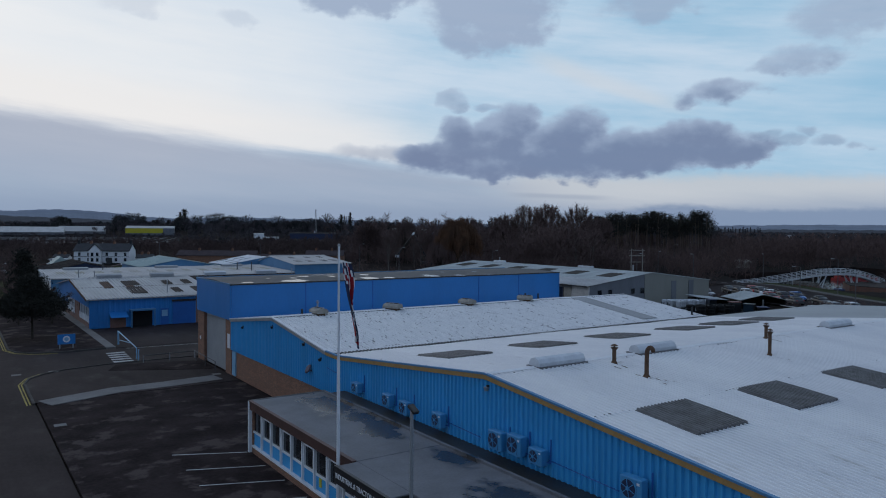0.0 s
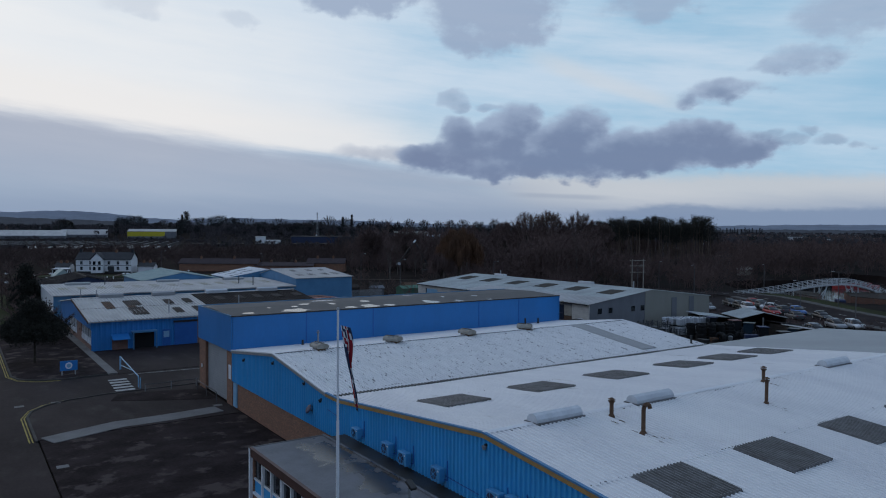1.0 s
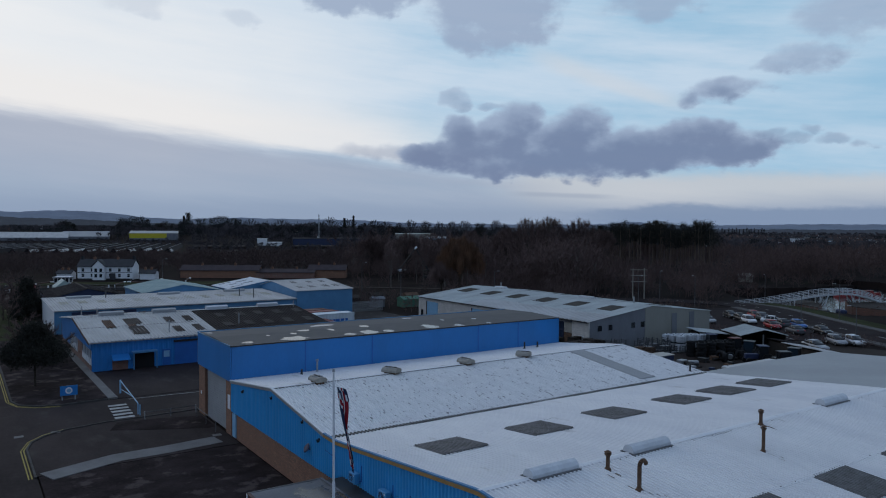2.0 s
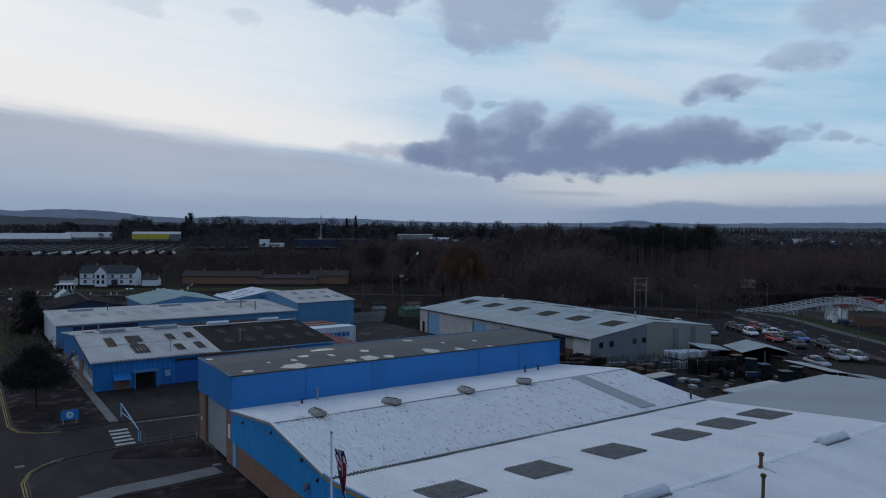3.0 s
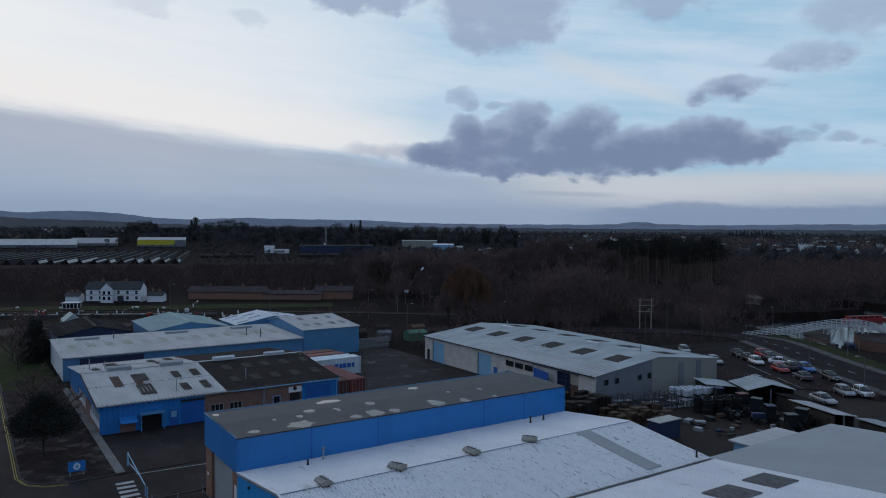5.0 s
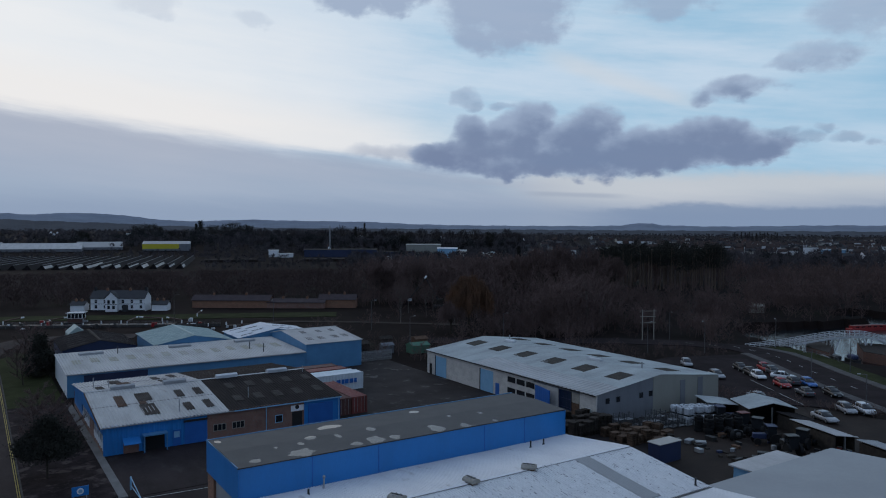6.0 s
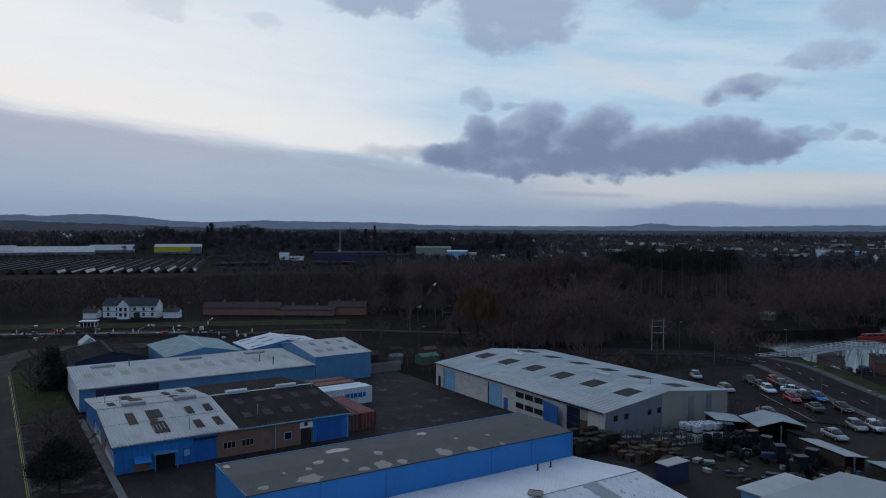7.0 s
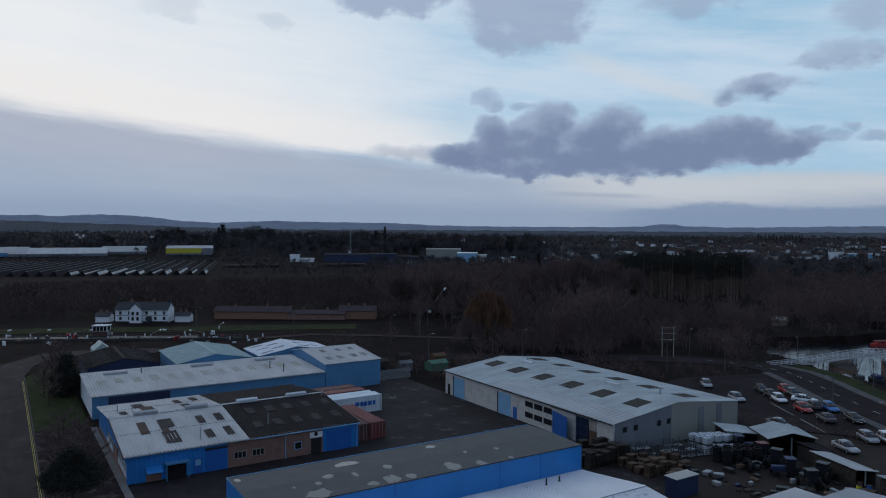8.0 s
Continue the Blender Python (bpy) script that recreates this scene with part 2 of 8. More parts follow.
MAT = {
    "asphalt": material("asphalt", (0.035, 0.0255, 0.0265), 0.85, (0.015, 0.0110, 0.0115), 0.22, 1.0, 5, 0.25, spots=(0.036, 0.030, 0.030), spot_at=(0.50, 0.80), spot_scale=0.5, stretch=(1, 0.45, 1), pool=0.70, shine=0.12),
    "lot": material("car_park_asphalt", (0.041, 0.031, 0.031), 0.94, (0.016, 0.0120, 0.0122), 0.42, 1.0, 5, 0.35, spots=(0.074, 0.058, 0.054), spot_at=(0.53, 0.63), spot_scale=0.45),
    "yard": material("yard_asphalt", (0.032, 0.0255, 0.0250), 0.88, (0.017, 0.0140, 0.0138), 0.22, 1.0, 3, 0.3, spots=(0.046, 0.038, 0.037), spot_at=(0.56, 0.68), spot_scale=0.32, pool=0.60, shine=0.16),
    "concrete": material("concrete", (0.20, 0.195, 0.19), 0.9, (0.11, 0.105, 0.10), 0.5, 0.8, 12, 0.2),
    "paving": material("worn_paving", (0.105, 0.098, 0.096), 0.92, (0.060, 0.055, 0.054), 0.5, 0.9, 8, 0.15),
    "kerb": material("kerb_stone", (0.085, 0.080, 0.076), 0.9, (0.035, 0.032, 0.030), 1.2, 0.8, 14, 0.1),
    "soil": material("scrubland", (0.021, 0.0145, 0.0130), 0.95, (0.010, 0.0075, 0.007), 0.06, 1.0, 0.9, 0.4, spots=(0.017, 0.019, 0.010), spot_at=(0.55, 0.75), spot_scale=0.02),
    "tarmac": material("public_road_tarmac", (0.036, 0.0280, 0.0290), 0.93, (0.021, 0.0165, 0.0170), 0.2, 1.0, 4, 0.25, spots=(0.048, 0.039, 0.039), spot_at=(0.58, 0.75), spot_scale=0.35),
    "grass": material("grass", (0.042, 0.048, 0.020), 0.95, (0.022, 0.025, 0.012), 0.25, 1.0, 6, 0.5, spots=(0.06, 0.05, 0.026), spot_at=(0.6, 0.75), spot_scale=0.2),
    "mud": material("bare_earth", (0.036, 0.024, 0.019), 0.9, (0.020, 0.016, 0.014), 0.2, 1.0, 3, 0.5, spots=(0.070, 0.056, 0.049), spot_at=(0.60, 0.74), spot_scale=0.22),
    "white_roof": material("white_roof_sheet", (0.755, 0.75, 0.75), 0.6, (0.62, 0.62, 0.64), 0.3, 0.9, 6, 0.05, spots=(0.42, 0.40, 0.38), spot_at=(0.60, 0.80), spot_scale=0.9, stretch=(1, 0.3, 1)),
    "white_roof_worn": material("worn_white_roof_sheet", (0.74, 0.745, 0.755), 0.6, (0.57, 0.58, 0.60), 0.5, 0.9, 6, 0.05, spots=(0.22, 0.22, 0.235), spot_at=(0.60, 0.645), spot_scale=0.75, stretch=(16.0, 2.2, 1)),
    "rooflight": material("rooflight_sheet", (0.15, 0.15, 0.155), 0.6, (0.070, 0.067, 0.065), 1.5, 0.9, 9, 0.05),
    "felt": wet_felt("roof_felt", (0.080, 0.075, 0.072), (0.056, 0.053, 0.051), (38, 65), ((25.6, 60.9, 1.38, 1.04), (21.3, 60.9, 0.59, 0.48), (31.2, 67.3, 1.5, 0.78), (33.3, 60.9, 0.93, 1.16), (31.1, 60.7, 0.69, 0.67), (35.3, 60.7, 0.61, 0.71), (34.4, 64.1, 0.51, 0.63), (30.6, 63.7, 0.33, 0.59), (28.0, 64.5, 0.65, 0.58), (26.5, 63.3, 0.32, 0.44), (40.4, 61.0, 0.81, 1.29), (43.6, 60.2, 0.65, 0.93), (43.9, 64.2, 0.25, 0.43), (47.4, 60.3, 0.3, 0.5), (47.7, 63.5, 0.31, 0.45), (41.8, 67.9, 0.69, 0.61), (20.1, 68.4, 0.32, 0.47), (24.1, 63.4, 0.21, 0.32)), ragged=3.4, edge=(0.10, 0.32), film=(0.055, 0.053, 0.053), gloss=0.14),
    "flat_felt": wet_felt("flat_roof_felt", (0.155, 0.16, 0.175), (0.085, 0.09, 0.10), (16, 30), ((16.9, 35.0, 1.2, 3.4), (17.2, 31.0, 0.9, 2.6), (16.6, 29.3, 1.1, 1.5), (17.4, 24.6, 0.8, 1.6), (16.4, 19.8, 1.2, 1.8), (17.4, 16, 0.8, 2.5))),
    "blue": material("blue_cladding", (0.016, 0.185, 0.50), 0.42, (0.014, 0.150, 0.40), 0.35, 0.8, 6, 0.03, stretch=(1, 1, 0.35)),
    "blue_rib": material("ribbed_blue_cladding", (0.046, 0.36, 0.70), 0.42, (0.038, 0.28, 0.56), 0.5, 0.8, 6, 0.03, spots=(0.12, 0.26, 0.42), spot_at=(0.66, 0.82), spot_scale=0.9, stretch=(1, 1, 0.3)),
    "blue_door": material("blue_door_paint", (0.012, 0.115, 0.40), 0.5, (0.010, 0.085, 0.30), 0.8, 0.7, 7, 0.03),
    "pale_blue": material("pale_blue_cladding", (0.07, 0.22, 0.40), 0.55, (0.05, 0.16, 0.30), 0.4, 0.8, 6, 0.03),
    "sky_blue": material("light_blue_paint", (0.22, 0.42, 0.60), 0.5, (0.15, 0.32, 0.48), 0.8, 0.7, 7, 0.03),
    "green_roof": material("weathered_green_roof", (0.34, 0.42, 0.40), 0.7, (0.24, 0.31, 0.30), 0.4, 0.9, 5, 0.05),
    "grey_roof": material("grey_fibre_roof", (0.45, 0.485, 0.475), 0.7, (0.26, 0.27, 0.27), 0.3, 0.9, 5, 0.05, spots=(0.2, 0.19, 0.18), spot_at=(0.64, 0.78), spot_scale=0.6, stretch=(0.4, 1, 1)),
    "fibre_roof": material("pale_fibre_roof", (0.52, 0.51, 0.50), 0.8, (0.36, 0.35, 0.34), 0.3, 0.9, 5, 0.05, spots=(0.25, 0.22, 0.19), spot_at=(0.62, 0.76), spot_scale=0.5, stretch=(1, 0.4, 1)),
    "dark_roof": material("dark_fibre_roof", (0.029, 0.024, 0.024), 0.85, (0.016, 0.0135, 0.0135), 0.5, 0.9, 5, 0.08, spots=(0.10, 0.095, 0.09), spot_at=(0.66, 0.8), spot_scale=0.5, stretch=(1, 0.3, 1)),
    "smooth_roof": material("smooth_grey_roof", (0.30, 0.305, 0.31), 0.6, (0.25, 0.255, 0.26), 0.15, 0.8, 3, 0.02),
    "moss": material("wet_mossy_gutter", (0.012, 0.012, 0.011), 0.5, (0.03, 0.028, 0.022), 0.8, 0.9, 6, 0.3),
    "rust": material("rusted_steel", (0.145, 0.088, 0.058), 0.85, (0.065, 0.038, 0.027), 3.0, 0.9, 20, 0.2),
    "ochre": material("ochre_trim", (0.42, 0.24, 0.075), 0.6, (0.28, 0.17, 0.06), 1.5, 0.8, 12, 0.05),
    "galv": material("galvanised_steel", (0.34, 0.35, 0.36), 0.5, (0.24, 0.25, 0.26), 2.0, 0.7, 15, 0.05, metal=0.4),
    "vent": material("weathered_vent_paint", (0.34, 0.32, 0.28), 0.75, (0.20, 0.18, 0.15), 2.0, 0.9, 12, 0.1),
    "white": material("white_paint", (0.75, 0.76, 0.78), 0.5, (0.62, 0.63, 0.65), 0.8, 0.7, 9, 0.03),
    "cream": material("cream_paint", (0.42, 0.40, 0.36), 0.7, (0.33, 0.31, 0.28), 0.6, 0.8, 8, 0.05),
    "grey_wall": material("grey_cladding", (0.16, 0.17, 0.19), 0.7, (0.11, 0.115, 0.13), 0.5, 0.8, 6, 0.04, stretch=(1, 1, 0.3)),
    "olive_wall": material("stone_grey_cladding", (0.25, 0.245, 0.215), 0.65, (0.20, 0.195, 0.17), 0.4, 0.7, 6, 0.03, stretch=(1, 1, 0.3)),
    "roller": material("roller_door_paint", (0.34, 0.345, 0.35), 0.5, (0.26, 0.265, 0.27), 0.7, 0.8, 9, 0.03),
    "brick": brickwork("red_brown_brick", (0.33, 0.160, 0.098), (0.18, 0.088, 0.058), (0.13, 0.088, 0.062)),
    "quay_brick": brickwork("wet_quay_brick", (0.165, 0.075, 0.052), (0.095, 0.046, 0.034), (0.07, 0.055, 0.046)),
    "block": brickwork("cream_painted_block", (0.56, 0.53, 0.49), (0.51, 0.48, 0.445), (0.36, 0.335, 0.31), 0.9),
    "brick_pale": brickwork("weathered_brick", (0.25, 0.120, 0.088), (0.19, 0.092, 0.070), (0.19, 0.17, 0.15)),
    "fascia": material("dark_fascia", (0.075, 0.030, 0.022), 0.6, (0.05, 0.022, 0.018), 1.0, 0.7, 9, 0.03),
    "black": material("black_plastic", (0.012, 0.012, 0.013), 0.5, (0.02, 0.02, 0.02), 2.0, 0.6, 15, 0.03),
    "dark": material("dark_interior", (0.012, 0.012, 0.014), 0.8, (0.02, 0.02, 0.02), 1.0, 0.6, 9, 0.03),
    "line": material("road_paint", (0.50, 0.50, 0.49), 0.8, (0.22, 0.22, 0.22), 1.0, 0.9, 9, 0.05),
    "yellow_line": material("yellow_road_paint", (0.42, 0.33, 0.08), 0.8, (0.16, 0.13, 0.06), 1.0, 0.9, 8, 0.05),
    "yellow": material("yellow_paint", (0.52, 0.44, 0.02), 0.6, (0.42, 0.35, 0.02), 0.5, 0.6, 7, 0.03),
    "red_box": material("oxide_red_steel", (0.17, 0.035, 0.028), 0.6, (0.10, 0.025, 0.02), 0.6, 0.9, 8, 0.05, each=0.4),
    "white_box": material("white_container_steel", (0.60, 0.66, 0.70), 0.55, (0.48, 0.53, 0.57), 0.5, 0.8, 8, 0.03),
    "timber": material("pallet_timber", (0.115, 0.074, 0.050), 0.88, (0.045, 0.031, 0.024), 2.0, 0.9, 14, 0.1, each=0.7),
    "tyre": material("tyre_rubber", (0.010, 0.010, 0.011), 0.8, (0.018, 0.018, 0.018), 2.0, 0.6, 15, 0.1),
    "poly": material("white_polythene", (0.55, 0.57, 0.60), 0.5, (0.40, 0.42, 0.45), 2.0, 0.8, 12, 0.05, each=0.3),
    "navy": material("navy_steel", (0.012, 0.024, 0.075), 0.6, (0.008, 0.016, 0.05), 0.7, 0.8, 8, 0.04),
    "slate": material("slate_roof", (0.028, 0.029, 0.034), 0.75, (0.018, 0.018, 0.021), 0.7, 0.8, 6, 0.1),
    # darkened copy of the winter twigs, shade painted in for the lock-side wood
    "shaded_twig": material("shaded_winter_twigs", (0.120, 0.083, 0.076), 0.95, (0.055, 0.040, 0.038), 0.05, 1.0, 0.6, 0.0),
    "pine_bark": material("pine_bark", (0.17, 0.125, 0.10), 0.95, (0.10, 0.075, 0.06), 1.0, 0.9, 8, 0.2),
    "birch": material("birch_bark", (0.17, 0.155, 0.14), 0.9, (0.07, 0.062, 0.055), 1.5, 0.9, 9, 0.2),
    "lamp_grey": material("weathered_lamp_steel", (0.10, 0.10, 0.105), 0.6, (0.07, 0.07, 0.072), 1.5, 0.8, 9, 0.05, metal=0.2),
    "bark": material("tree_bark", (0.075, 0.062, 0.052), 0.95, (0.03, 0.025, 0.02), 2.0, 0.9, 15, 0.2),
    "twig": material("winter_twigs", (0.165, 0.114, 0.103), 0.95, (0.080, 0.056, 0.052), 0.05, 1.0, 0.6, 0.0),
    "willow": material("orange_willow_twigs", (0.185, 0.098, 0.058), 0.95, (0.095, 0.060, 0.044), 0.25, 1.0, 4, 0.0),
    "pine": material("evergreen_needles", (0.037, 0.036, 0.029), 0.9, (0.019, 0.019, 0.016), 0.6, 1.0, 4, 0.0),
    # blue-grey holds the haze of distance in the base colour
    "hill": material("hazed_hill", (0.225, 0.250, 0.300), 1.0, (0.165, 0.185, 0.222), 0.006, 0.9, 0.02, 0.0),
    "lock_water": material("dark_lock_water", (0.008, 0.009, 0.010), 0.4, (0.012, 0.012, 0.013), 0.3, 0.7, 3, 0.05, shine=0.15),
    "glass": material("window_glass", (0.015, 0.017, 0.02), 0.12, (0.02, 0.022, 0.026), 0.6, 0.6, 5, 0.0),
    "tunnel": material("lit_glazing", (0.40, 0.41, 0.41), 0.5, (0.20, 0.20, 0.20), 0.05, 0.9, 0.4, 0.0),
    "water": material("river_water", (0.010, 0.013, 0.016), 0.14, (0.014, 0.017, 0.02), 0.1, 0.6, 2.5, 0.05),
}

# ---- building blocks ----
BASE = {}


def thing(name, at, label, category, group="", kind=""):
    ob = new(name)
    ob.empty_display_size = 0.3
    ob.location = at
    BASE[ob.name] = Vector(at)
    return tagged(ob, label, category, group, kind)


def finish(name, bm, mat):
    me = bpy.data.meshes.new(name)
    bm.normal_update()
    bm.to_mesh(me)
    bm.free()
    me.materials.append(MAT[mat])
    return me


def part(name, bm, mat, parent, label=""):
    """A mesh, given in the world's metres, as a part of a thing or of a part."""
    base = BASE[parent.name]
    bm.transform(Matrix.Translation(-base))
    ob = new(name, finish(name, bm, mat))
    ob.parent = parent
    BASE[ob.name] = base
    return tagged(ob, label)


def single(name, bm, mat, label, category="", group="", kind=""):
    ob = new(name, finish(name, bm, mat))
    BASE[ob.name] = Vector((0, 0, 0))
    return tagged(ob, label, category, group, kind)


def box(x0, y0, z0, x1, y1, z1, bm=None, bevel=0.0):
    bm = bm or bmesh.new()
    v = [bm.verts.new(p) for p in ((x0, y0, z0), (x1, y0, z0), (x1, y1, z0), (x0, y1, z0), (x0, y0, z1), (x1, y0, z1), (x1, y1, z1), (x0, y1, z1))]
    fs = [bm.faces.new([v[i] for i in f]) for f in ((0, 3, 2, 1), (4, 5, 6, 7), (0, 1, 5, 4), (1, 2, 6, 5), (2, 3, 7, 6), (3, 0, 4, 7))]
    if bevel:
        bmesh.ops.bevel(bm, geom=list({e for f in fs for e in f.edges}), offset=bevel, segments=1, affect="EDGES")
    return bm


def turned(bm, m):
    bm.transform(m)
    return bm


def rod(a, b, r0, r1=None, sides=8, bm=None):
    """A round bar from a to b, tapered from r0 to r1, with closed ends."""
    bm = bm or bmesh.new()
    a, b = Vector(a), Vector(b)
    r1 = r0 if r1 is None else r1
    q = (b - a).to_track_quat("Z", "Y")
    rings = [[bm.verts.new(p + q @ Vector((r * math.cos(k * math.tau / sides), r * math.sin(k * math.tau / sides), 0))) for k in range(sides)] for p, r in ((a, r0), (b, r1))]
    for k in range(sides):
        j = (k + 1) % sides
        bm.faces.new((rings[0][k], rings[0][j], rings[1][j], rings[1][k]))
    bm.faces.new(rings[0][::-1])
    bm.faces.new(rings[1])
    return bm


def prism(outline, lift, bm=None):
    """A flat outline (list of 3D points) pushed along the vector lift into a solid."""
    bm = bm or bmesh.new()
    lift = Vector(lift)
    a = [bm.verts.new(p) for p in outline]
    b = [bm.verts.new(Vector(p) + lift) for p in outline]
    n = len(a)
    bm.faces.new(a)
    bm.faces.new(b[::-1])
    for k in range(n):
        j = (k + 1) % n
        bm.faces.new((a[j], a[k], b[k], b[j]))
    bmesh.ops.recalc_face_normals(bm, faces=bm.faces[:])
    return bm


def grid_mesh(rows, bm=None):
    """A sheet through rows of points."""
    bm = bm or bmesh.new()
    vs = [[bm.verts.new(p) for p in row] for row in rows]
    for a, b in zip(vs, vs[1:]):
        for k in range(len(a) - 1):
            bm.faces.new((a[k], a[k + 1], b[k + 1], b[k]))
    return bm


def ribs(a, b, pitch, depth):
    """Stations along a trapezoid profile: place, height."""
    out, n = [], max(1, round((b - a) / pitch))
    p = (b - a) / n
    for k in range(n):
        for f, h in ((0.0, 0), (0.45, 0), (0.6, 1), (0.85, 1)):
            out.append((a + (k + f) * p, h * depth))
    out.append((b, 0))
    return out


def roof_sheet(x0, x1, line, pitch=0.25, depth=0.05, along="y", waver=0.012):
    """Corrugated roof: ribs run along the slope, whose section is line, a list of (place, height)."""
    rows = []
    for s, z in line:
        row = []
        for u, h in ribs(x0, x1, pitch, depth):
            w = waver * math.sin(u * 0.9 + s * 1.7) + waver * math.sin(u * 0.31 + s)
            row.append((u, s, z + h + w) if along == "y" else (s, u, z + h + w))
        rows.append(row)
    bm = grid_mesh(rows)
    geo = bmesh.ops.extrude_face_region(bm, geom=bm.faces[:])
    bmesh.ops.translate(bm, verts=[g for g in geo["geom"] if isinstance(g, bmesh.types.BMVert)], vec=(0, 0, -0.06))
    bmesh.ops.recalc_face_normals(bm, faces=bm.faces[:])
    return bm


def split(a, b, n):
    (s0, z0), (s1, z1) = a, b
    return [(s0 + (s1 - s0) * k / n, z0 + (z1 - z0) * k / n) for k in range(n + 1)]


def clad(y0, y1, x, bottom, top, pitch=0.3, depth=0.05, face=-1, across="y"):
    """Ribbed upright cladding; bottom and top are heights or functions of the place along the wall."""
    lo = bottom if callable(bottom) else (lambda s: bottom)
    hi = top if callable(top) else (lambda s: top)
    st = ribs(y0, y1, pitch, depth)
    rows = []
    for k in range(4):
        row = []
        for s, h in st:
            z = lo(s) + (hi(s) - lo(s)) * k / 3
            d = x + face * h
            row.append((d, s, z) if across == "y" else (s, d, z))
        rows.append(row)
    return grid_mesh(rows)


def gable_prism(x0, x1, prof, along="x"):
    """Solid with the section prof, (place, height) points, stretched from x0 to x1."""
    if along == "x":
        return prism([(x0, s, z) for s, z in prof], (x1 - x0, 0, 0))
    return prism([(s, x0, z) for s, z in prof], (0, x1 - x0, 0))


def slab(points, z, thick=0.3):
    """A flat piece of ground with upright edges, its top at z."""
    return prism([(x, y, z) for x, y in points], (0, 0, -thick))


def ribbon(path, width, z, thick=0.06):
    """A strip of given width along a path on the ground."""
    pts = [Vector((x, y)) for x, y in path]
    lft, rgt = [], []
    for k, p in enumerate(pts):
        d = (pts[min(k + 1, len(pts) - 1)] - pts[max(k - 1, 0)]).normalized()
        n = Vector((-d.y, d.x)) * width / 2
        lft.append(p + n)
        rgt.append(p - n)
    bm = bmesh.new()
    top = [[bm.verts.new((q.x, q.y, z)) for q in side] for side in (lft, rgt)]
    low = [[bm.verts.new((q.x, q.y, z - thick)) for q in side] for side in (lft, rgt)]
    for k in range(len(pts) - 1):
        bm.faces.new((top[0][k], top[1][k], top[1][k + 1], top[0][k + 1]))
        bm.faces.new((top[1][k], low[1][k], low[1][k + 1], top[1][k + 1]))
        bm.faces.new((low[0][k], top[0][k], top[0][k + 1], low[0][k + 1]))
    bm.faces.new((top[0][0], low[0][0], low[1][0], top[1][0]))
    bm.faces.new((top[1][-1], low[1][-1], low[0][-1], top[0][-1]))
    return bm


def written(text, size, m, mat, parent, label=""):
    """Raised letters as a mesh part."""
    cu = bpy.data.curves.new("lettering", "FONT")
    cu.body, cu.size, cu.extrude = text, size, 0.015
    ob = bpy.data.objects.new("lettering", cu)
    scene.collection.objects.link(ob)
    dg = bpy.context.evaluated_depsgraph_get()
    me = bpy.data.meshes.new_from_object(ob.evaluated_get(dg))
    bpy.data.objects.remove(ob)
    bm = bmesh.new()
    bm.from_mesh(me)
    bm.transform(m)
    return part("lettering", bm, mat, parent, label)


# ---- ground ----
RIVER = [(157.5, 84), (164, 95), (171, 105), (173, 114), (184, 124), (197, 130), (208, 124.5), (221, 119.5), (241, 116.5), (246, 120.5), (238, 127), (256, 136), (266, 134), (262, 118), (240, 100), (215, 76), (190, 62), (168, 66), (160, 76)]


def inside(x, y, poly):
    hit = False
    for (xa, ya), (xb, yb) in zip(poly, poly[1:] + poly[:1]):
        if (ya > y) != (yb > y) and x < (xb - xa) * (y - ya) / (yb - ya) + xa:
            hit = not hit
    return hit


def ground_height(x, y):
    if 130 < x < 440 and 10 < y < 190:
        if inside(x, y, RIVER):
            return -4.0
    d = math.hypot(x, y)
    h = -0.12
    if d > 300:
        h += 0.6 * math.sin(x * 0.011) * math.cos(y * 0.009) * min(1.0, (d - 300) / 300)
    if d > 650:
        a, b = min(1.0, (d - 650) / 350), min(1.0, max(0.0, (math.degrees(math.atan2(y, x)) - 56) / 10))
        h += 9.0 * a * a * (3 - 2 * a) * b * b * (3 - 2 * b)
    if d > 900:
        h += (d - 900) * 0.0012
    return h


def build_ground():
    xs = sorted({*range(-4400, -100, 300), *range(-100, 130, 10), *range(130, 300, 2), *range(300, 460, 8), *range(460, 1400, 40), *range(1400, 4700, 160)})
    ys = sorted({*range(-4400, -40, 300), *range(-40, 10, 10), *range(10, 190, 2), *range(190, 330, 10), *range(330, 1400, 40), *range(1400, 4700, 160)})
    rows = [[(x, y, ground_height(x, y)) for x in xs] for y in ys]
    return single("ground", grid_mesh(rows), "soil", "dark winter scrub and rough ground", "ground", kind="structure")


build_ground()
single("water", slab([(x, y) for x, y in ((130, 10), (440, 10), (440, 190), (130, 190))], -2.4, 0.1), "water", "still grey river water reflecting the sky", "water", kind="structure")

# estate road along y, side road along x, with kerbed corners
single("road", slab([(-4, -60), (4.84, -60), (4.84, 178), (7, 190), (14, 203), (10, 208), (0, 194), (-4, 180)], 0.0, 0.1), "asphalt", "dark worn asphalt estate road", "road", kind="structure")
single("side_road", slab([(4.6, 65.5), (5.1, 67.0), (6.3, 68.6), (8.0, 69.6), (11.3, 70.3), (19.3, 70.6), (62, 71.3), (62, 78.0), (14.7, 79.2), (8.6, 78.9), (6.6, 79.6), (5.2, 81.0), (4.6, 83)], 0.004, 0.1), "asphalt", "dark asphalt side road between the buildings", "road", kind="structure")
single("car_park", slab([(4.95, -30), (19.4, -30), (19.4, 57.2), (4.95, 57.2)], 0.03, 0.2), "lot", "dark patched asphalt car park with faint bay lines", "car park", kind="structure")
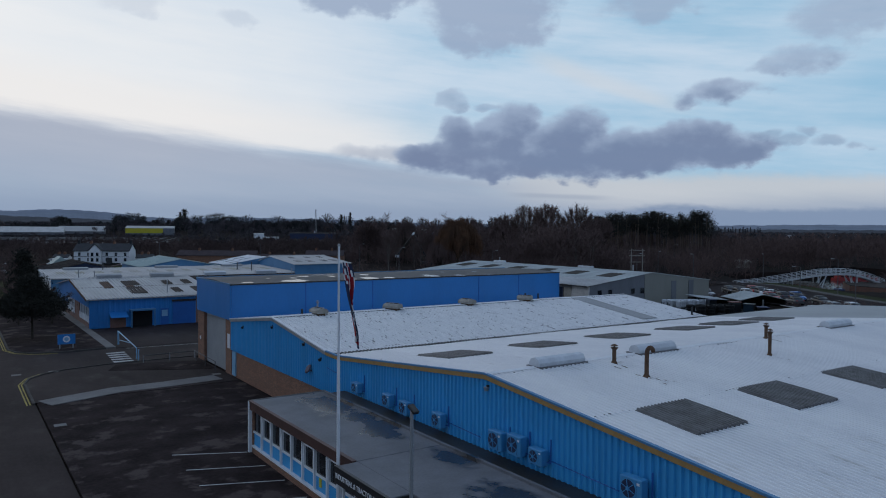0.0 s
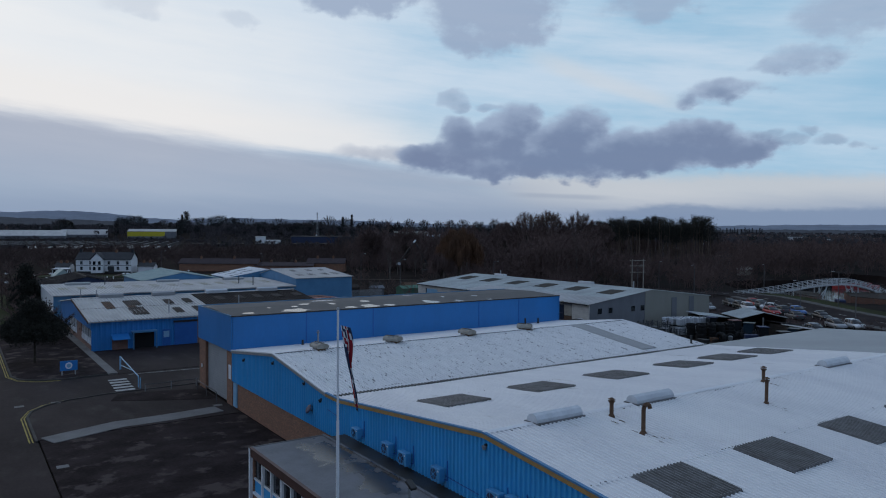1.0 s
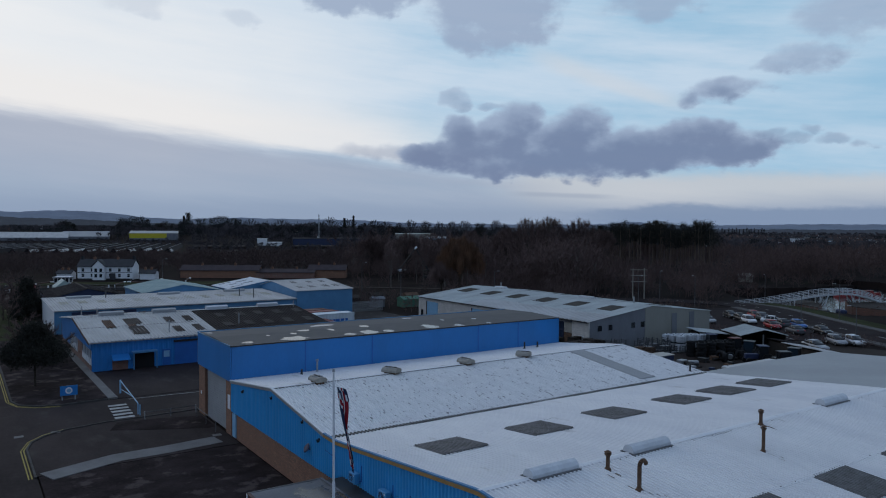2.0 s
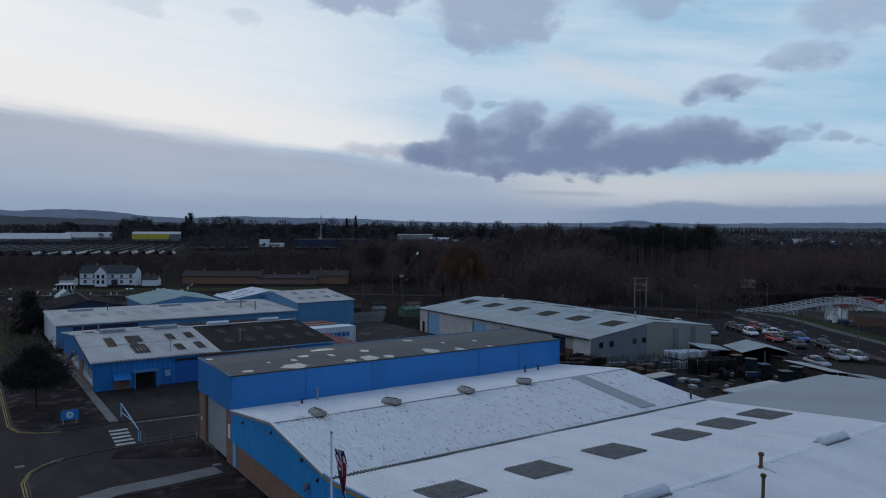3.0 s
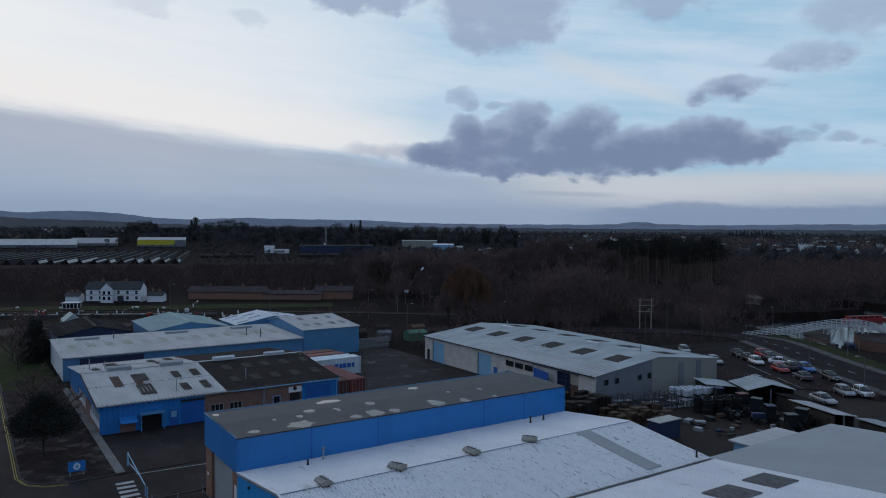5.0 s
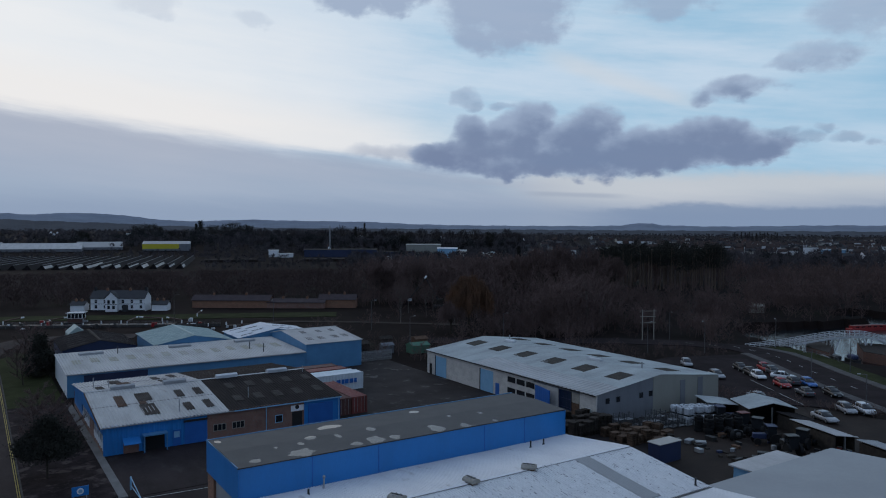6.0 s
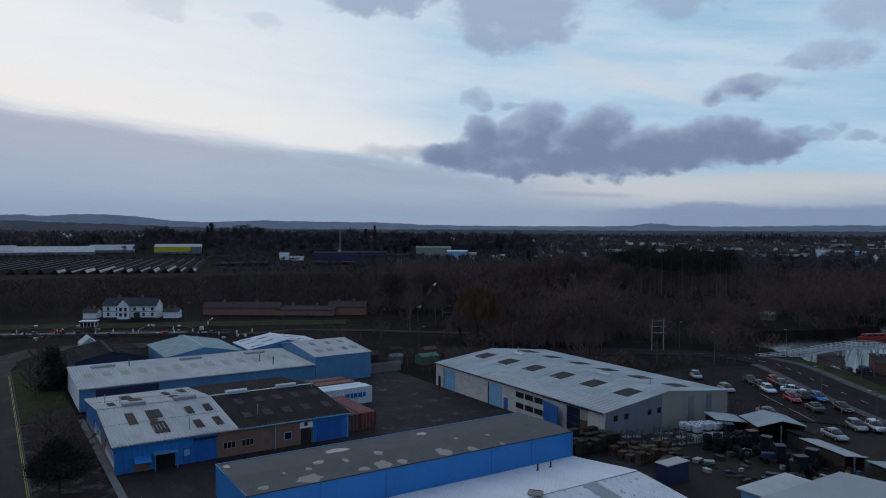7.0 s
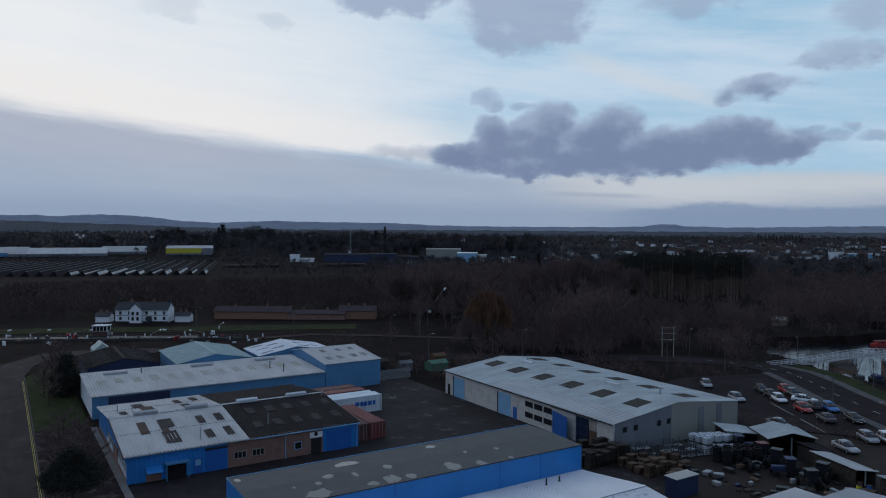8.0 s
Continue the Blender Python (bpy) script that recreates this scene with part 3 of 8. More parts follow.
single("forecourt", slab([(4.86, 57.3), (19.4, 57.3), (19.4, 70.25), (11.3, 70.0), (8.15, 69.25), (6.46, 68.2), (5.26, 66.6), (4.86, 64.8)], 0.05, 0.2), "asphalt", "patched asphalt forecourt by the loading door", "pavement", kind="structure")
single("concrete_strip", ribbon([(5.4, 56.9), (10.3, 58.7), (14.0, 58.8), (18.2, 59.3)], 2.0, 0.075, 0.05), "concrete", "pale worn concrete apron strip", "pavement", kind="structure")
single("yard", slab([(46, 71.4), (62.2, 71.4), (62.2, 60), (74.9, 60), (74.9, 135), (46, 135)], 0.02, 0.2), "yard", "wet stained asphalt yard", "yard", kind="structure")
single("east_yard", slab([(62.5, 20), (120, 20), (112, 62), (104, 72.5), (75.1, 72.5), (62.5, 59.9)], 0.01, 0.2), "mud", "muddy works yard strewn with scrap", "yard", kind="structure")
single("parking_area", slab([(104, 73), (113, 62), (121, 50), (138, 55), (132, 72), (141, 84), (150, 96), (128, 104), (104, 100)], 0.015, 0.2), "tarmac", "asphalt car park with white bay lines", "car park", kind="structure")
# verge with tree and sign, between road and building
single("verge", slab([(4.83, 84), (5.4, 81.3), (6.85, 79.95), (8.9, 79.3), (13.2, 80.2), (13.0, 94), (12.9, 128), (4.83, 128)], 0.09, 0.2), "lot", "dark verge of trodden earth and asphalt under the tree", "pavement", kind="structure")
single("grass_verge", slab([(4.9, 128.1), (12.8, 128.1), (12.8, 172), (9, 185), (5.0, 176)], 0.09, 0.2), "grass", "rough grass verge beside the road", "grass", kind="structure")
single("footpath", ribbon([(13.55, 79.6), (13.45, 95), (13.2, 126)], 0.9, 0.10, 0.15), "concrete", "narrow concrete footpath by the building", "pavement", kind="structure")
single("service_yard", slab([(14, 79.3), (46, 78.6), (46, 96), (14, 96)], 0.025, 0.2), "asphalt", "dark asphalt in front of the blue workshop", "yard", kind="structure")


def kerb_line(path, z=0.12):
    return single("kerb", ribbon(path, 0.16, z, 0.25), "kerb", "worn concrete kerb along the road", "kerb", "kerbs", "structure")


corner = [(4.75, 57), (4.75, 64.6), (5.2, 66.6), (6.4, 68.2), (8.1, 69.3), (11.3, 70.05), (19.2, 70.3)]
island = [(4.75, 128), (4.75, 83.4), (5.3, 81.2), (6.8, 79.8), (8.8, 79.2), (13.0, 79.6)]
kerb_line(corner)
kerb_line(island)
for k, off in enumerate((0.22, 0.42)):
    for path in (corner[:5], island[:5]):
        moved = [(x - off * (1.0 if y < 66 or y > 82 else 0.5), y + (off if y > 66 and y < 72 else (-off if 78 < y < 82 else 0))) for x, y in path]
        single("yellow_line", ribbon(moved, 0.09, 0.012, 0.01), "yellow_line", "faded double yellow line at the kerb", "road marking", "yellow lines", "structure")
for off in (0.22, 0.42):
    single("yellow_line", ribbon([(4.75 - off, 128.02), (4.75 - off, 150), (4.75 - off, 172)], 0.09, 0.012, 0.01), "yellow_line", "faded double yellow line at the kerb", "road marking", "yellow lines", "structure")
kerb_line([(4.85, 128), (4.85, 176)])
single("planting_bed", slab([(11.2, 67.0), (14.5, 65.2), (18.6, 63.2), (19.2, 63.4), (19.2, 67.6), (15, 69.0), (12.2, 69.4)], 0.075, 0.2), "lot", "dark bare planting bed at the forecourt edge", "flower bed", kind="structure")
for k in range(5):
    y = 70.9 + k * 1.28
    single("zebra_bar", slab([(12.3 + k * 0.06, y), (14.0 + k * 0.06, y - 0.03), (14.0 + k * 0.06, y + 0.6), (12.3 + k * 0.06, y + 0.63)], 0.02, 0.014), "line", "worn white crossing bar on asphalt", "road marking", "crossing bars", "structure")
for a, b in (((9.9, 40.3), (13.5, 38.6)), ((9.87, 37.4), (13.5, 35.9)), ((9.8, 34.8), (13.5, 33.3)), ((9.7, 32.1), (13.5, 30.6)), ((9.6, 29.5), (12.5, 28.3))):
    single("bay_line", ribbon([a, b], 0.09, 0.042, 0.01), "line", "faint white parking bay line", "road marking", "bay lines", "structure")
single("stop_line", ribbon([(14.8, 78.4), (21.6, 77.9), (30, 77.4)], 0.12, 0.035, 0.01), "line", "worn white edge line", "road marking", "", "structure")

# ---- main factory hall ----
WX, EX = 19.49, 57.0          # west wall, east end
RIDGE_A, VALLEY, RIDGE_B, EAVE_B = (50.3, 5.85), (40.3, 4.58), (24.9, 6.06), (7.5, 4.42)
TALL_Y = 59.8


def hall_top(y):
    pts = [EAVE_B, RIDGE_B, VALLEY, RIDGE_A, (TALL_Y, 4.72)]
    return float(np.interp(y, [p[0] for p in pts], [p[1] for p in pts]))


def build_hall():
    hall = thing("factory_hall", (38, 34, 0), "long blue-clad factory hall with twin white corrugated roofs", "factory")
    part("wall", clad(7.5, 40.0, WX, 2.3, lambda s: hall_top(s) - 0.18, 0.3, 0.085), "blue_rib", hall, "ribbed blue steel cladding")
    part("wall", clad(40.0, 59.75, WX, 2.15, lambda s: hall_top(s) - 0.18, 0.3, 0.085), "blue_rib", hall, "ribbed blue steel cladding")
    part("brick_plinth", box(WX + 0.04, 39.6, 0, WX + 0.35, 59.75, 2.16), "brick", hall, "brown brick lower wall")
    part("lower_wall", box(WX + 0.06, 7.5, 0, WX + 0.35, 39.6, 2.32), "brick", hall)
    part("inner_wall", gable_prism(WX + 0.1, WX + 0.3, [(7.6, 2.2), (59.7, 2.1), (59.7, 4.5), (50.3, 5.6), (40.3, 4.35), (24.9, 5.8), (7.6, 4.2)]), "dark", hall)
    part("end_wall", gable_prism(EX - 0.3, EX - 0.05, [(7.6, 0), (59.7, 0), (59.7, 4.5), (50.3, 5.6), (40.3, 4.35), (24.9, 5.8), (7.6, 4.2)]), "blue_rib", hall)
    part("side_wall", box(WX + 0.3, 7.55, 0, EX - 0.3, 7.8, 4.3), "blue_rib", hall)
    lift = 0.02
    for a, b, n, mat, pitch, depth in ((VALLEY, RIDGE_A, 6, "white_roof_worn", 0.26, 0.075), (RIDGE_A, (TALL_Y - 0.02, 4.72), 5, "white_roof", 0.26, 0.06),
                                     (EAVE_B, RIDGE_B, 8, "white_roof", 0.26, 0.065), (RIDGE_B, VALLEY, 8, "white_roof", 0.26, 0.065)):
        part("roof_sheet", roof_sheet(WX - 0.12, EX + 0.1, [(s, z + lift) for s, z in split(a, b, n)], pitch, depth), mat, hall, "white coated corrugated roof sheeting")
    for y, z in (RIDGE_A, RIDGE_B):
        part("ridge_cap", prism([(WX - 0.13, y - 0.22, z + 0.045), (WX - 0.13, y, z + 0.10), (WX - 0.13, y + 0.22, z + 0.045), (WX - 0.13, y, z + 0.06)], (EX - WX + 0.2, 0, 0)), "white_roof", hall)
    part("ridge_joint", box(WX, RIDGE_A[0] - 0.30, RIDGE_A[1] + 0.03, EX, RIDGE_A[0] - 0.24, RIDGE_A[1] + 0.075), "rooflight", hall, "dark joint under the ridge capping")
    # valley gutter; its black teeth stand in for the shadow of the sheet ends
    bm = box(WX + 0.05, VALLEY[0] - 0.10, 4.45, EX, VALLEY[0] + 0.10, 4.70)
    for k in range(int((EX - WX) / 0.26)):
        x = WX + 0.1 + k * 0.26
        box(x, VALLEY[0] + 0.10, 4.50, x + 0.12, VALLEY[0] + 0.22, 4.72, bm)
    part("valley_gutter", bm, "black", hall, "dark valley gutter with black teeth for sheet-end shadow")
    # verge trims, ochre over the near bay and grey over the far one
    for (ya, za), (yb, zb), mat in ((EAVE_B, RIDGE_B, "ochre"), (RIDGE_B, (39.4, 4.66), "ochre"), ((39.4, 4.66), (41.2, 4.69), "ochre"), ((41.2, 4.69), RIDGE_A, "galv"), (RIDGE_A, (TALL_Y, 4.72), "galv")):
        part("verge_trim", prism([(WX - 0.14, ya, za - 0.20), (WX - 0.14, yb, zb - 0.20), (WX - 0.14, yb, zb + 0.0), (WX - 0.14, ya, za + 0.0)], (0.10, 0, 0)), mat, hall, "ochre verge trim" if mat == "ochre" else "grey verge trim")
        part("verge_flashing", prism([(WX - 0.16, ya, za + 0.004), (WX - 0.16, yb, zb + 0.004), (WX - 0.16, yb, zb + 0.085), (WX - 0.16, ya, za + 0.085)], (0.16, 0, 0)), "pale_blue" if mat == "ochre" else "white_roof", hall)
    # dark rooflights laid on both slopes of the near bay
    for x, w in ((21.9, 3.1), (28.6, 3.0), (35.2, 3.2), (42.4, 3.0), (47.6, 3.3), (52.8, 3.0)):
        la, lb = (31.45, hall_top(31.45)), (34.5, hall_top(34.5))
        part("rooflight", roof_sheet(x, x + w, [(s, z + 0.10) for s, z in split(la, lb, 2)], 0.2, 0.075), "rooflight", hall, "grey corrugated rooflight")
    for x in (21.65, 28.25, 35.2, 42.0, 48.6):
        la, lb = (15.65, hall_top(15.65)), (18.45, hall_top(18.45))
        part("rooflight", roof_sheet(x, x + 3.05, [(s, z + 0.10) for s, z in split(la, lb, 2)], 0.2, 0.075), "rooflight", hall, "grey corrugated rooflight")
    # pale strip down the far bay
    la, lb = (41.2, hall_top(41.2)), (50.0, hall_top(50.0))
    part("patch_sheet", roof_sheet(49.2, 51.0, [(s, z + 0.135) for s, z in split(la, lb, 6)], 0.26, 0.02), "smooth_roof", hall, "bare grey repair strip")
    # long ridge ventilators
    for x in (22.25, 29.1, 47.8):
        prof = [(24.55, 6.05), (24.55, 6.3), (24.68, 6.48), (24.9, 6.55), (25.12, 6.48), (25.25, 6.3), (25.25, 6.05)]
        part("ridge_ventilator", gable_prism(x, x + 2.95, prof), "poly", hall, "white rounded ridge ventilator")
        # darker line around the foot of the ventilator
        part("base_flashing", box(x - 0.06, 24.42, 6.0, x + 3.01, 25.38, 6.145), "rooflight", hall)
    # laps between the sheets, with rows of dark fixings
    for y, x0, x1 in ((18.62, WX, EX), (34.7, WX, EX), (45.4, WX, EX)):
        z = hall_top(y) + 0.05
        part("sheet_lap", box(x0, y - 0.03, z - 0.01, x1, y + 0.02, z + 0.008), "white_roof_worn", hall)
    bm = bmesh.new()
    fix = random.Random(4)
    for y in (18.66, 34.75, 24.5, 41.0):
        for k in range(150):
            if fix.random() < 0.35 + 0.3 * math.sin(k * 0.21 + y):
                x = WX + 0.2 + k * 0.245
                box(x, y - 0.02, hall_top(y) + 0.05, x + fix.uniform(0.03, 0.09), y + 0.02, hall_top(y) + 0.08, bm)
    tagged(part("roof_fixing", bm, "rooflight", hall, "rows of dark roof fixings"), kind="stuff")
    for cx, cy, rx, ry, seed in ((26.4, 23.0, 0.75, 1.3, 1), (26.2, 20.9, 0.4, 1.2, 2), (36.2, 21.1, 0.3, 0.9, 3), (40.2, 23.7, 0.4, 0.8, 4)):
        rs = random.Random(seed)
        for k in range(7):
            x, y = cx + rs.gauss(0, rx * 0.5), cy + rs.gauss(0, ry * 0.5)
            w, d = rs.uniform(0.02, 0.05), rs.uniform(0.15, 0.5)
            y2 = min(y + d, 24.6)
            if y2 - y < 0.1:
                continue
            part("rust_streak", prism([(x, y, hall_top(y) + 0.062), (x + w, y, hall_top(y) + 0.062), (x + w, y2, hall_top(y2) + 0.062), (x, y2, hall_top(y2) + 0.062)], (0, 0, 0.006)), "rust", hall)
    part("door", box(WX - 0.05, 58.6, 0.1, WX + 0.05, 59.45, 2.08), "sky_blue", hall, "light blue personnel door")
    return hall


build_hall()


def roof_vent(x, turn):
    """A hooded box ventilator astride the far ridge."""
    v = thing("roof_ventilator", (x, 50.3, 5.88), "weathered beige hooded ventilator on the roof ridge", "ventilator", "ventilators on the far ridge")
    m = pose(x, 50.3, 5.80, 0, 0, turn) @ Matrix.Scale(0.84, 4)
    part("curb", turned(box(-0.62, -0.34, 0, 0.62, 0.34, 0.32), m), "rust", v, "dark stained curb")
    part("hood", turned(gable_prism(-0.78, 0.78, [(-0.52, 0.26), (-0.54, 0.46), (-0.36, 0.62), (-0.12, 0.70), (0.12, 0.70), (0.36, 0.62), (0.54, 0.46), (0.52, 0.26)]), m), "vent", v, "weathered beige hood")
    part("slot", turned(box(-0.66, -0.10, 0.69, 0.66, 0.06, 0.76), m), "black", v, "dark slot along the hood")
    for s in (-0.80, 0.78):
        part("end_plate", turned(gable_prism(s, s + 0.02, [(-0.56, 0.24), (-0.58, 0.47), (-0.38, 0.65), (0.38, 0.65), (0.58, 0.47), (0.56, 0.24)]), m), "vent", v)
    for s in (-0.3, 0.2):
        part("strap", turned(box(s, -0.40, 0.60, s + 0.06, 0.40, 0.722), m), "galv", v)
    return v


for vx, turn in ((23.1, -88), (29.6, -62), (37.1, -84), (43.7, -50)):
    roof_vent(vx, turn)


def flue(x, y, h, r, mat, bend=False, cowl=True):
    z = hall_top(y)
    f = thing("flue_pipe", (x, y, z), "rusty metal flue pipe rising from the roof", "flue", "flues on the roof")
    part("flashing", rod((x, y, z - 0.02), (x, y, z + 0.16), r * 2.3, r * 1.1, 12), mat, f)
    part("pipe", rod((x, y, z), (x, y, z + h), r, r, 12), mat, f)
    if bend:
        bm = bmesh.new()
        pts = [Vector((x + 0.22 - 0.22 * math.cos(a), y, z + h + 0.22 * math.sin(a))) for a in (0, 0.6, 1.2, 1.8, 2.5, 3.1)]
        for a, b in zip(pts, pts[1:]):
            rod(a, b, r, r, 10, bm)
        part("bend", bm, mat, f)
    elif cowl:
        part("cowl", rod((x, y, z + h - 0.02), (x, y, z + h + 0.08), r * 1.2, r * 1.9, 12), mat, f)
        part("cap", rod((x, y, z + h + 0.16), (x, y, z + h + 0.24), r * 1.9, r * 0.4, 12), mat, f)
        part("stay", rod((x, y, z + h), (x, y, z + h + 0.2), 0.03), mat, f)
    return f


flue(26.1, 21.6, 1.15, 0.10, "rust", bend=True)
flue(26.5, 23.9, 0.75, 0.10, "rust")
flue(36.2, 21.75, 1.25, 0.09, "rust")
flue(40.2, 24.4, 0.75, 0.10, "rust")
for x, y, h in ((24.9, 57.6, 0.5), (50.0, 57.5, 0.75), (51.9, 57.6, 0.65), (55.9, 41.2, 0.8)):
    flue(x, y, h, 0.09, "black", cowl=False)
flue(26.8, 58.6, 0.95, 0.08, "galv")


MAT["unit_blue"] = material("blue_painted_casing", (0.050, 0.27, 0.52), 0.5, (0.040, 0.21, 0.42), 1.2, 0.7, 12, 0.03)


def air_conditioner(y, z, w=0.9, h=0.72):
    a = thing("air_conditioner", (WX - 0.3, y, z), "blue-painted outdoor air conditioner unit on the ribbed wall", "air conditioner", "air conditioners on the wall")
    x0, x1 = WX - 0.52, WX - 0.16
    part("casing", box(x0, y - w / 2, z, x1, y + w / 2, z + h, bevel=0.025), "unit_blue", a)
    ring = Matrix.Translation((x0 - 0.002, y + w * 0.12, z + h / 2)) @ Matrix.Rotation(radians(-90), 4, "Y")
    guard = part("fan_guard", turned(rod((0, 0, -0.01), (0, 0, 0.012), h * 0.39, h * 0.38, 20), ring), "navy", a, "dark round fan guard")
    for k in range(3):
        turn = ring @ Matrix.Rotation(radians(60 * k + 10), 4, "Z")
        part("spoke", turned(box(-h * 0.38, -0.012, 0.012, h * 0.38, 0.012, 0.024), turn), "unit_blue", guard)
    part("hub", turned(rod((0, 0, 0), (0, 0, 0.05), h * 0.10, h * 0.08, 10), ring), "unit_blue", a)
    part("badge", box(x0 - 0.012, y - w * 0.40, z + h * 0.76, x0 + 0.01, y - w * 0.28, z + h * 0.86), "white", a)
    part("seam", box(x0 - 0.006, y - w * 0.26, z + 0.04, x0 + 0.01, y - w * 0.25, z + h - 0.04), "navy", a)
    for s in (-0.3, 0.3):
        part("bracket", box(x0, y + s * w - 0.02, z - 0.05, WX, y + s * w + 0.02, z), "unit_blue", a)
    part("pipe", rod((WX - 0.12, y - w * 0.62, z + 0.1), (WX - 0.12, y - w * 0.62, z + 1.05), 0.03), "blue_door", a)
    part("elbow", rod((WX - 0.12, y - w * 0.62, z + 0.12), (WX - 0.25, y - w * 0.45, z + 0.15), 0.03), "blue_door", a)
    return a


for y, z, w, h in ((36.5, 3.06, 0.78, 0.58), (32.95, 3.02, 0.8, 0.66), (31.2, 2.98, 0.8, 0.66), (28.15, 3.03, 0.8, 0.68), (23.7, 3.10, 0.9, 0.80), (22.45, 3.20, 0.9, 0.82), (21.15, 3.18, 0.8, 0.62), (16.3, 3.28, 0.95, 0.80)):
    air_conditioner(y, z, w, h)
for y0, y1, z in ((17.2, 20.8, 3.25), (25.2, 28.6, 3.2), (39.5, 41, 3.6)):
    single("wall_conduit", rod((WX - 0.07, y0, z), (WX - 0.07, y1, z + 0.12), 0.025), "blue_door", "blue painted cable conduit along the wall", "conduit", "conduits")
for y, z in ((24.76, 5.52), (50.2, 5.22), (44.5, 4.75), (41.95, 4.12), (56.6, 4.45)):
    lamp = thing("bulkhead_lamp", (WX - 0.1, y, z), "small wall lamp on the blue cladding", "wall lamp", "wall lamps")
    part("bracket", box(WX - 0.12, y - 0.04, z, WX, y + 0.04, z + 0.1), "black", lamp)
    part("head", turned(rod((0, 0, 0), (0, 0, 0.16), 0.13, 0.08, 10), Matrix.Translation((WX - 0.14, y, z + 0.02)) @ Matrix.Rotation(radians(180), 4, "X")), "galv" if y < 30 else "black", lamp)
dish = thing("satellite_dish", (WX - 0.2, 43.4, 3.2), "dark dish on a wall bracket", "dish")
part("reflector", turned(rod((0, 0, 0), (0, 0, 0.06), 0.32, 0.22, 16), Matrix.Translation((WX - 0.3, 43.4, 3.27)) @ Matrix.Rotation(radians(-60), 4, "Y")), "navy", dish)
part("arm", rod((WX - 0.25, 43.4, 3.22), (WX, 43.4, 3.1), 0.03), "black", dish)

# ---- tall store behind the hall ----


def build_tall():
    t = thing("tall_store", (38, 65, 0), "tall blue store with a dark felt roof and pale roller door", "warehouse")
    x0, x1, y0, y1, zb, zt = 19.49, 56.97, TALL_Y, 69.55, 4.62, 7.63
    bounds = [19.49, 26.2, 33.0, 45.6, 51.05, 56.97]
    for a, b in zip(bounds, bounds[1:]):
        part("panel", box(a + 0.02, y0, zb, b - 0.02, y0 + 0.15, zt, bevel=0.01), "blue", t, "smooth blue wall panel")
    part("panel", box(x0 - 0.12, y0 + 0.0, zb, x0, y1, zt, bevel=0.01), "blue", t, "smooth blue wall panel")
    part("panel", box(x1 + 0.0, y0, zb, x1 + 0.12, y1, zt), "blue", t)
    part("panel", box(x0, y1 - 0.15, zb, x1, y1, zt), "blue", t)
    part("inner_wall", box(x0 + 0.02, y0 + 0.16, zb + 0.05, x1 - 0.02, y1 - 0.16, zt - 0.05), "dark", t)
    for b in bounds[1:-1]:
        part("joint_cover", box(b - 0.045, y0 - 0.025, zb, b + 0.045, y0 + 0.02, zt - 0.02), "blue_door", t)
    part("pier", box(x0, y0 + 0.02, 0, x0 + 0.6, 61.3, zb), "brick", t, "brown brick pier")
    part("pier", box(x0, 67.6, 0, x0 + 0.6, y1, zb), "brick", t, "brown brick pier")
    part("side_wall", box(x0 + 0.6, y1 - 0.3, 0, x1, y1, zb), "brick", t)
    part("end_wall", box(x1 - 0.3, y0, 0, x1, y1 - 0.3, zb), "brick", t)
    door = part("roller_door", box(x0 + 0.28, 61.3, 0, x0 + 0.36, 67.6, zb), "roller", t, "pale grey roller door, shut")
    for k in range(22):
        part("slat", box(x0 + 0.25, 61.32, 0.05 + k * 0.207, x0 + 0.29, 67.58, 0.05 + k * 0.207 + 0.185), "roller", door)
    part("guard_rail", rod((x0 - 0.8, 61.6, 0.95), (x0 - 0.8, 67.4, 0.95), 0.035), "lamp_grey", t, "grey guard rail")
    for y in (61.6, 64.5, 67.4):
        part("rail_post", rod((x0 - 0.8, y, 0), (x0 - 0.8, y, 0.95), 0.035), "lamp_grey", t)
    part("notice", box(x0 - 0.03, 60.15, 2.2, x0 + 0.01, 60.75, 3.4), "white", t, "white notice on the brick pier")
    part("notice", box(x0 - 0.03, 68.6, 1.9, x0 + 0.01, 68.9, 2.2), "white", t)
    part("roof", prism([(x0 - 0.1, y0 - 0.02, 7.55), (x0 - 0.1, y1 + 0.02, 7.55), (x0 - 0.1, y1 + 0.02, 7.64), (x0 - 0.1, (y0 + y1) / 2, 7.80), (x0 - 0.1, y0 - 0.02, 7.64)], (x1 - x0 + 0.2, 0, 0)), "felt", t, "dark felt roof with pale worn patches")
    part("roof_edge", box(x0 - 0.14, y0 - 0.05, 7.56, x1 + 0.14, y0 + 0.03, 7.665), "black", t)
    part("roof_edge", box(x0 - 0.15, y0, 7.56, x0 - 0.06, y1, 7.70), "pale_blue", t)
    part("roof_edge", box(x0 - 0.14, y1 - 0.03, 7.56, x1 + 0.14, y1 + 0.08, 7.705), "pale_blue", t)
    return t


build_tall()

# ---- smooth-roofed hall to the east, and a low roof behind it ----
east = thing("east_hall", (68, 22, 0), "adjoining hall with a smooth pale grey roof", "warehouse")
part("wall", box(57.2, 4, 0, 78.4, 40.9, 4.5), "grey_wall", east)
part("roof", prism([(57.15, 41.0, 4.55), (57.15, 25.0, 5.55), (57.15, 3.9, 4.55), (57.15, 3.9, 4.35), (57.15, 41.0, 4.35)], (21.4, 0, 0)), "smooth_roof", east, "smooth pale grey roof membrane")
flue_e = thing("flue_pipe", (68.0, 27.5, 5.4), "short dark vent pipe on the grey roof", "flue", "flues on the roof")
part("pipe", rod((68, 27.5, 5.35), (68, 27.5, 6.2), 0.09), "black", flue_e)
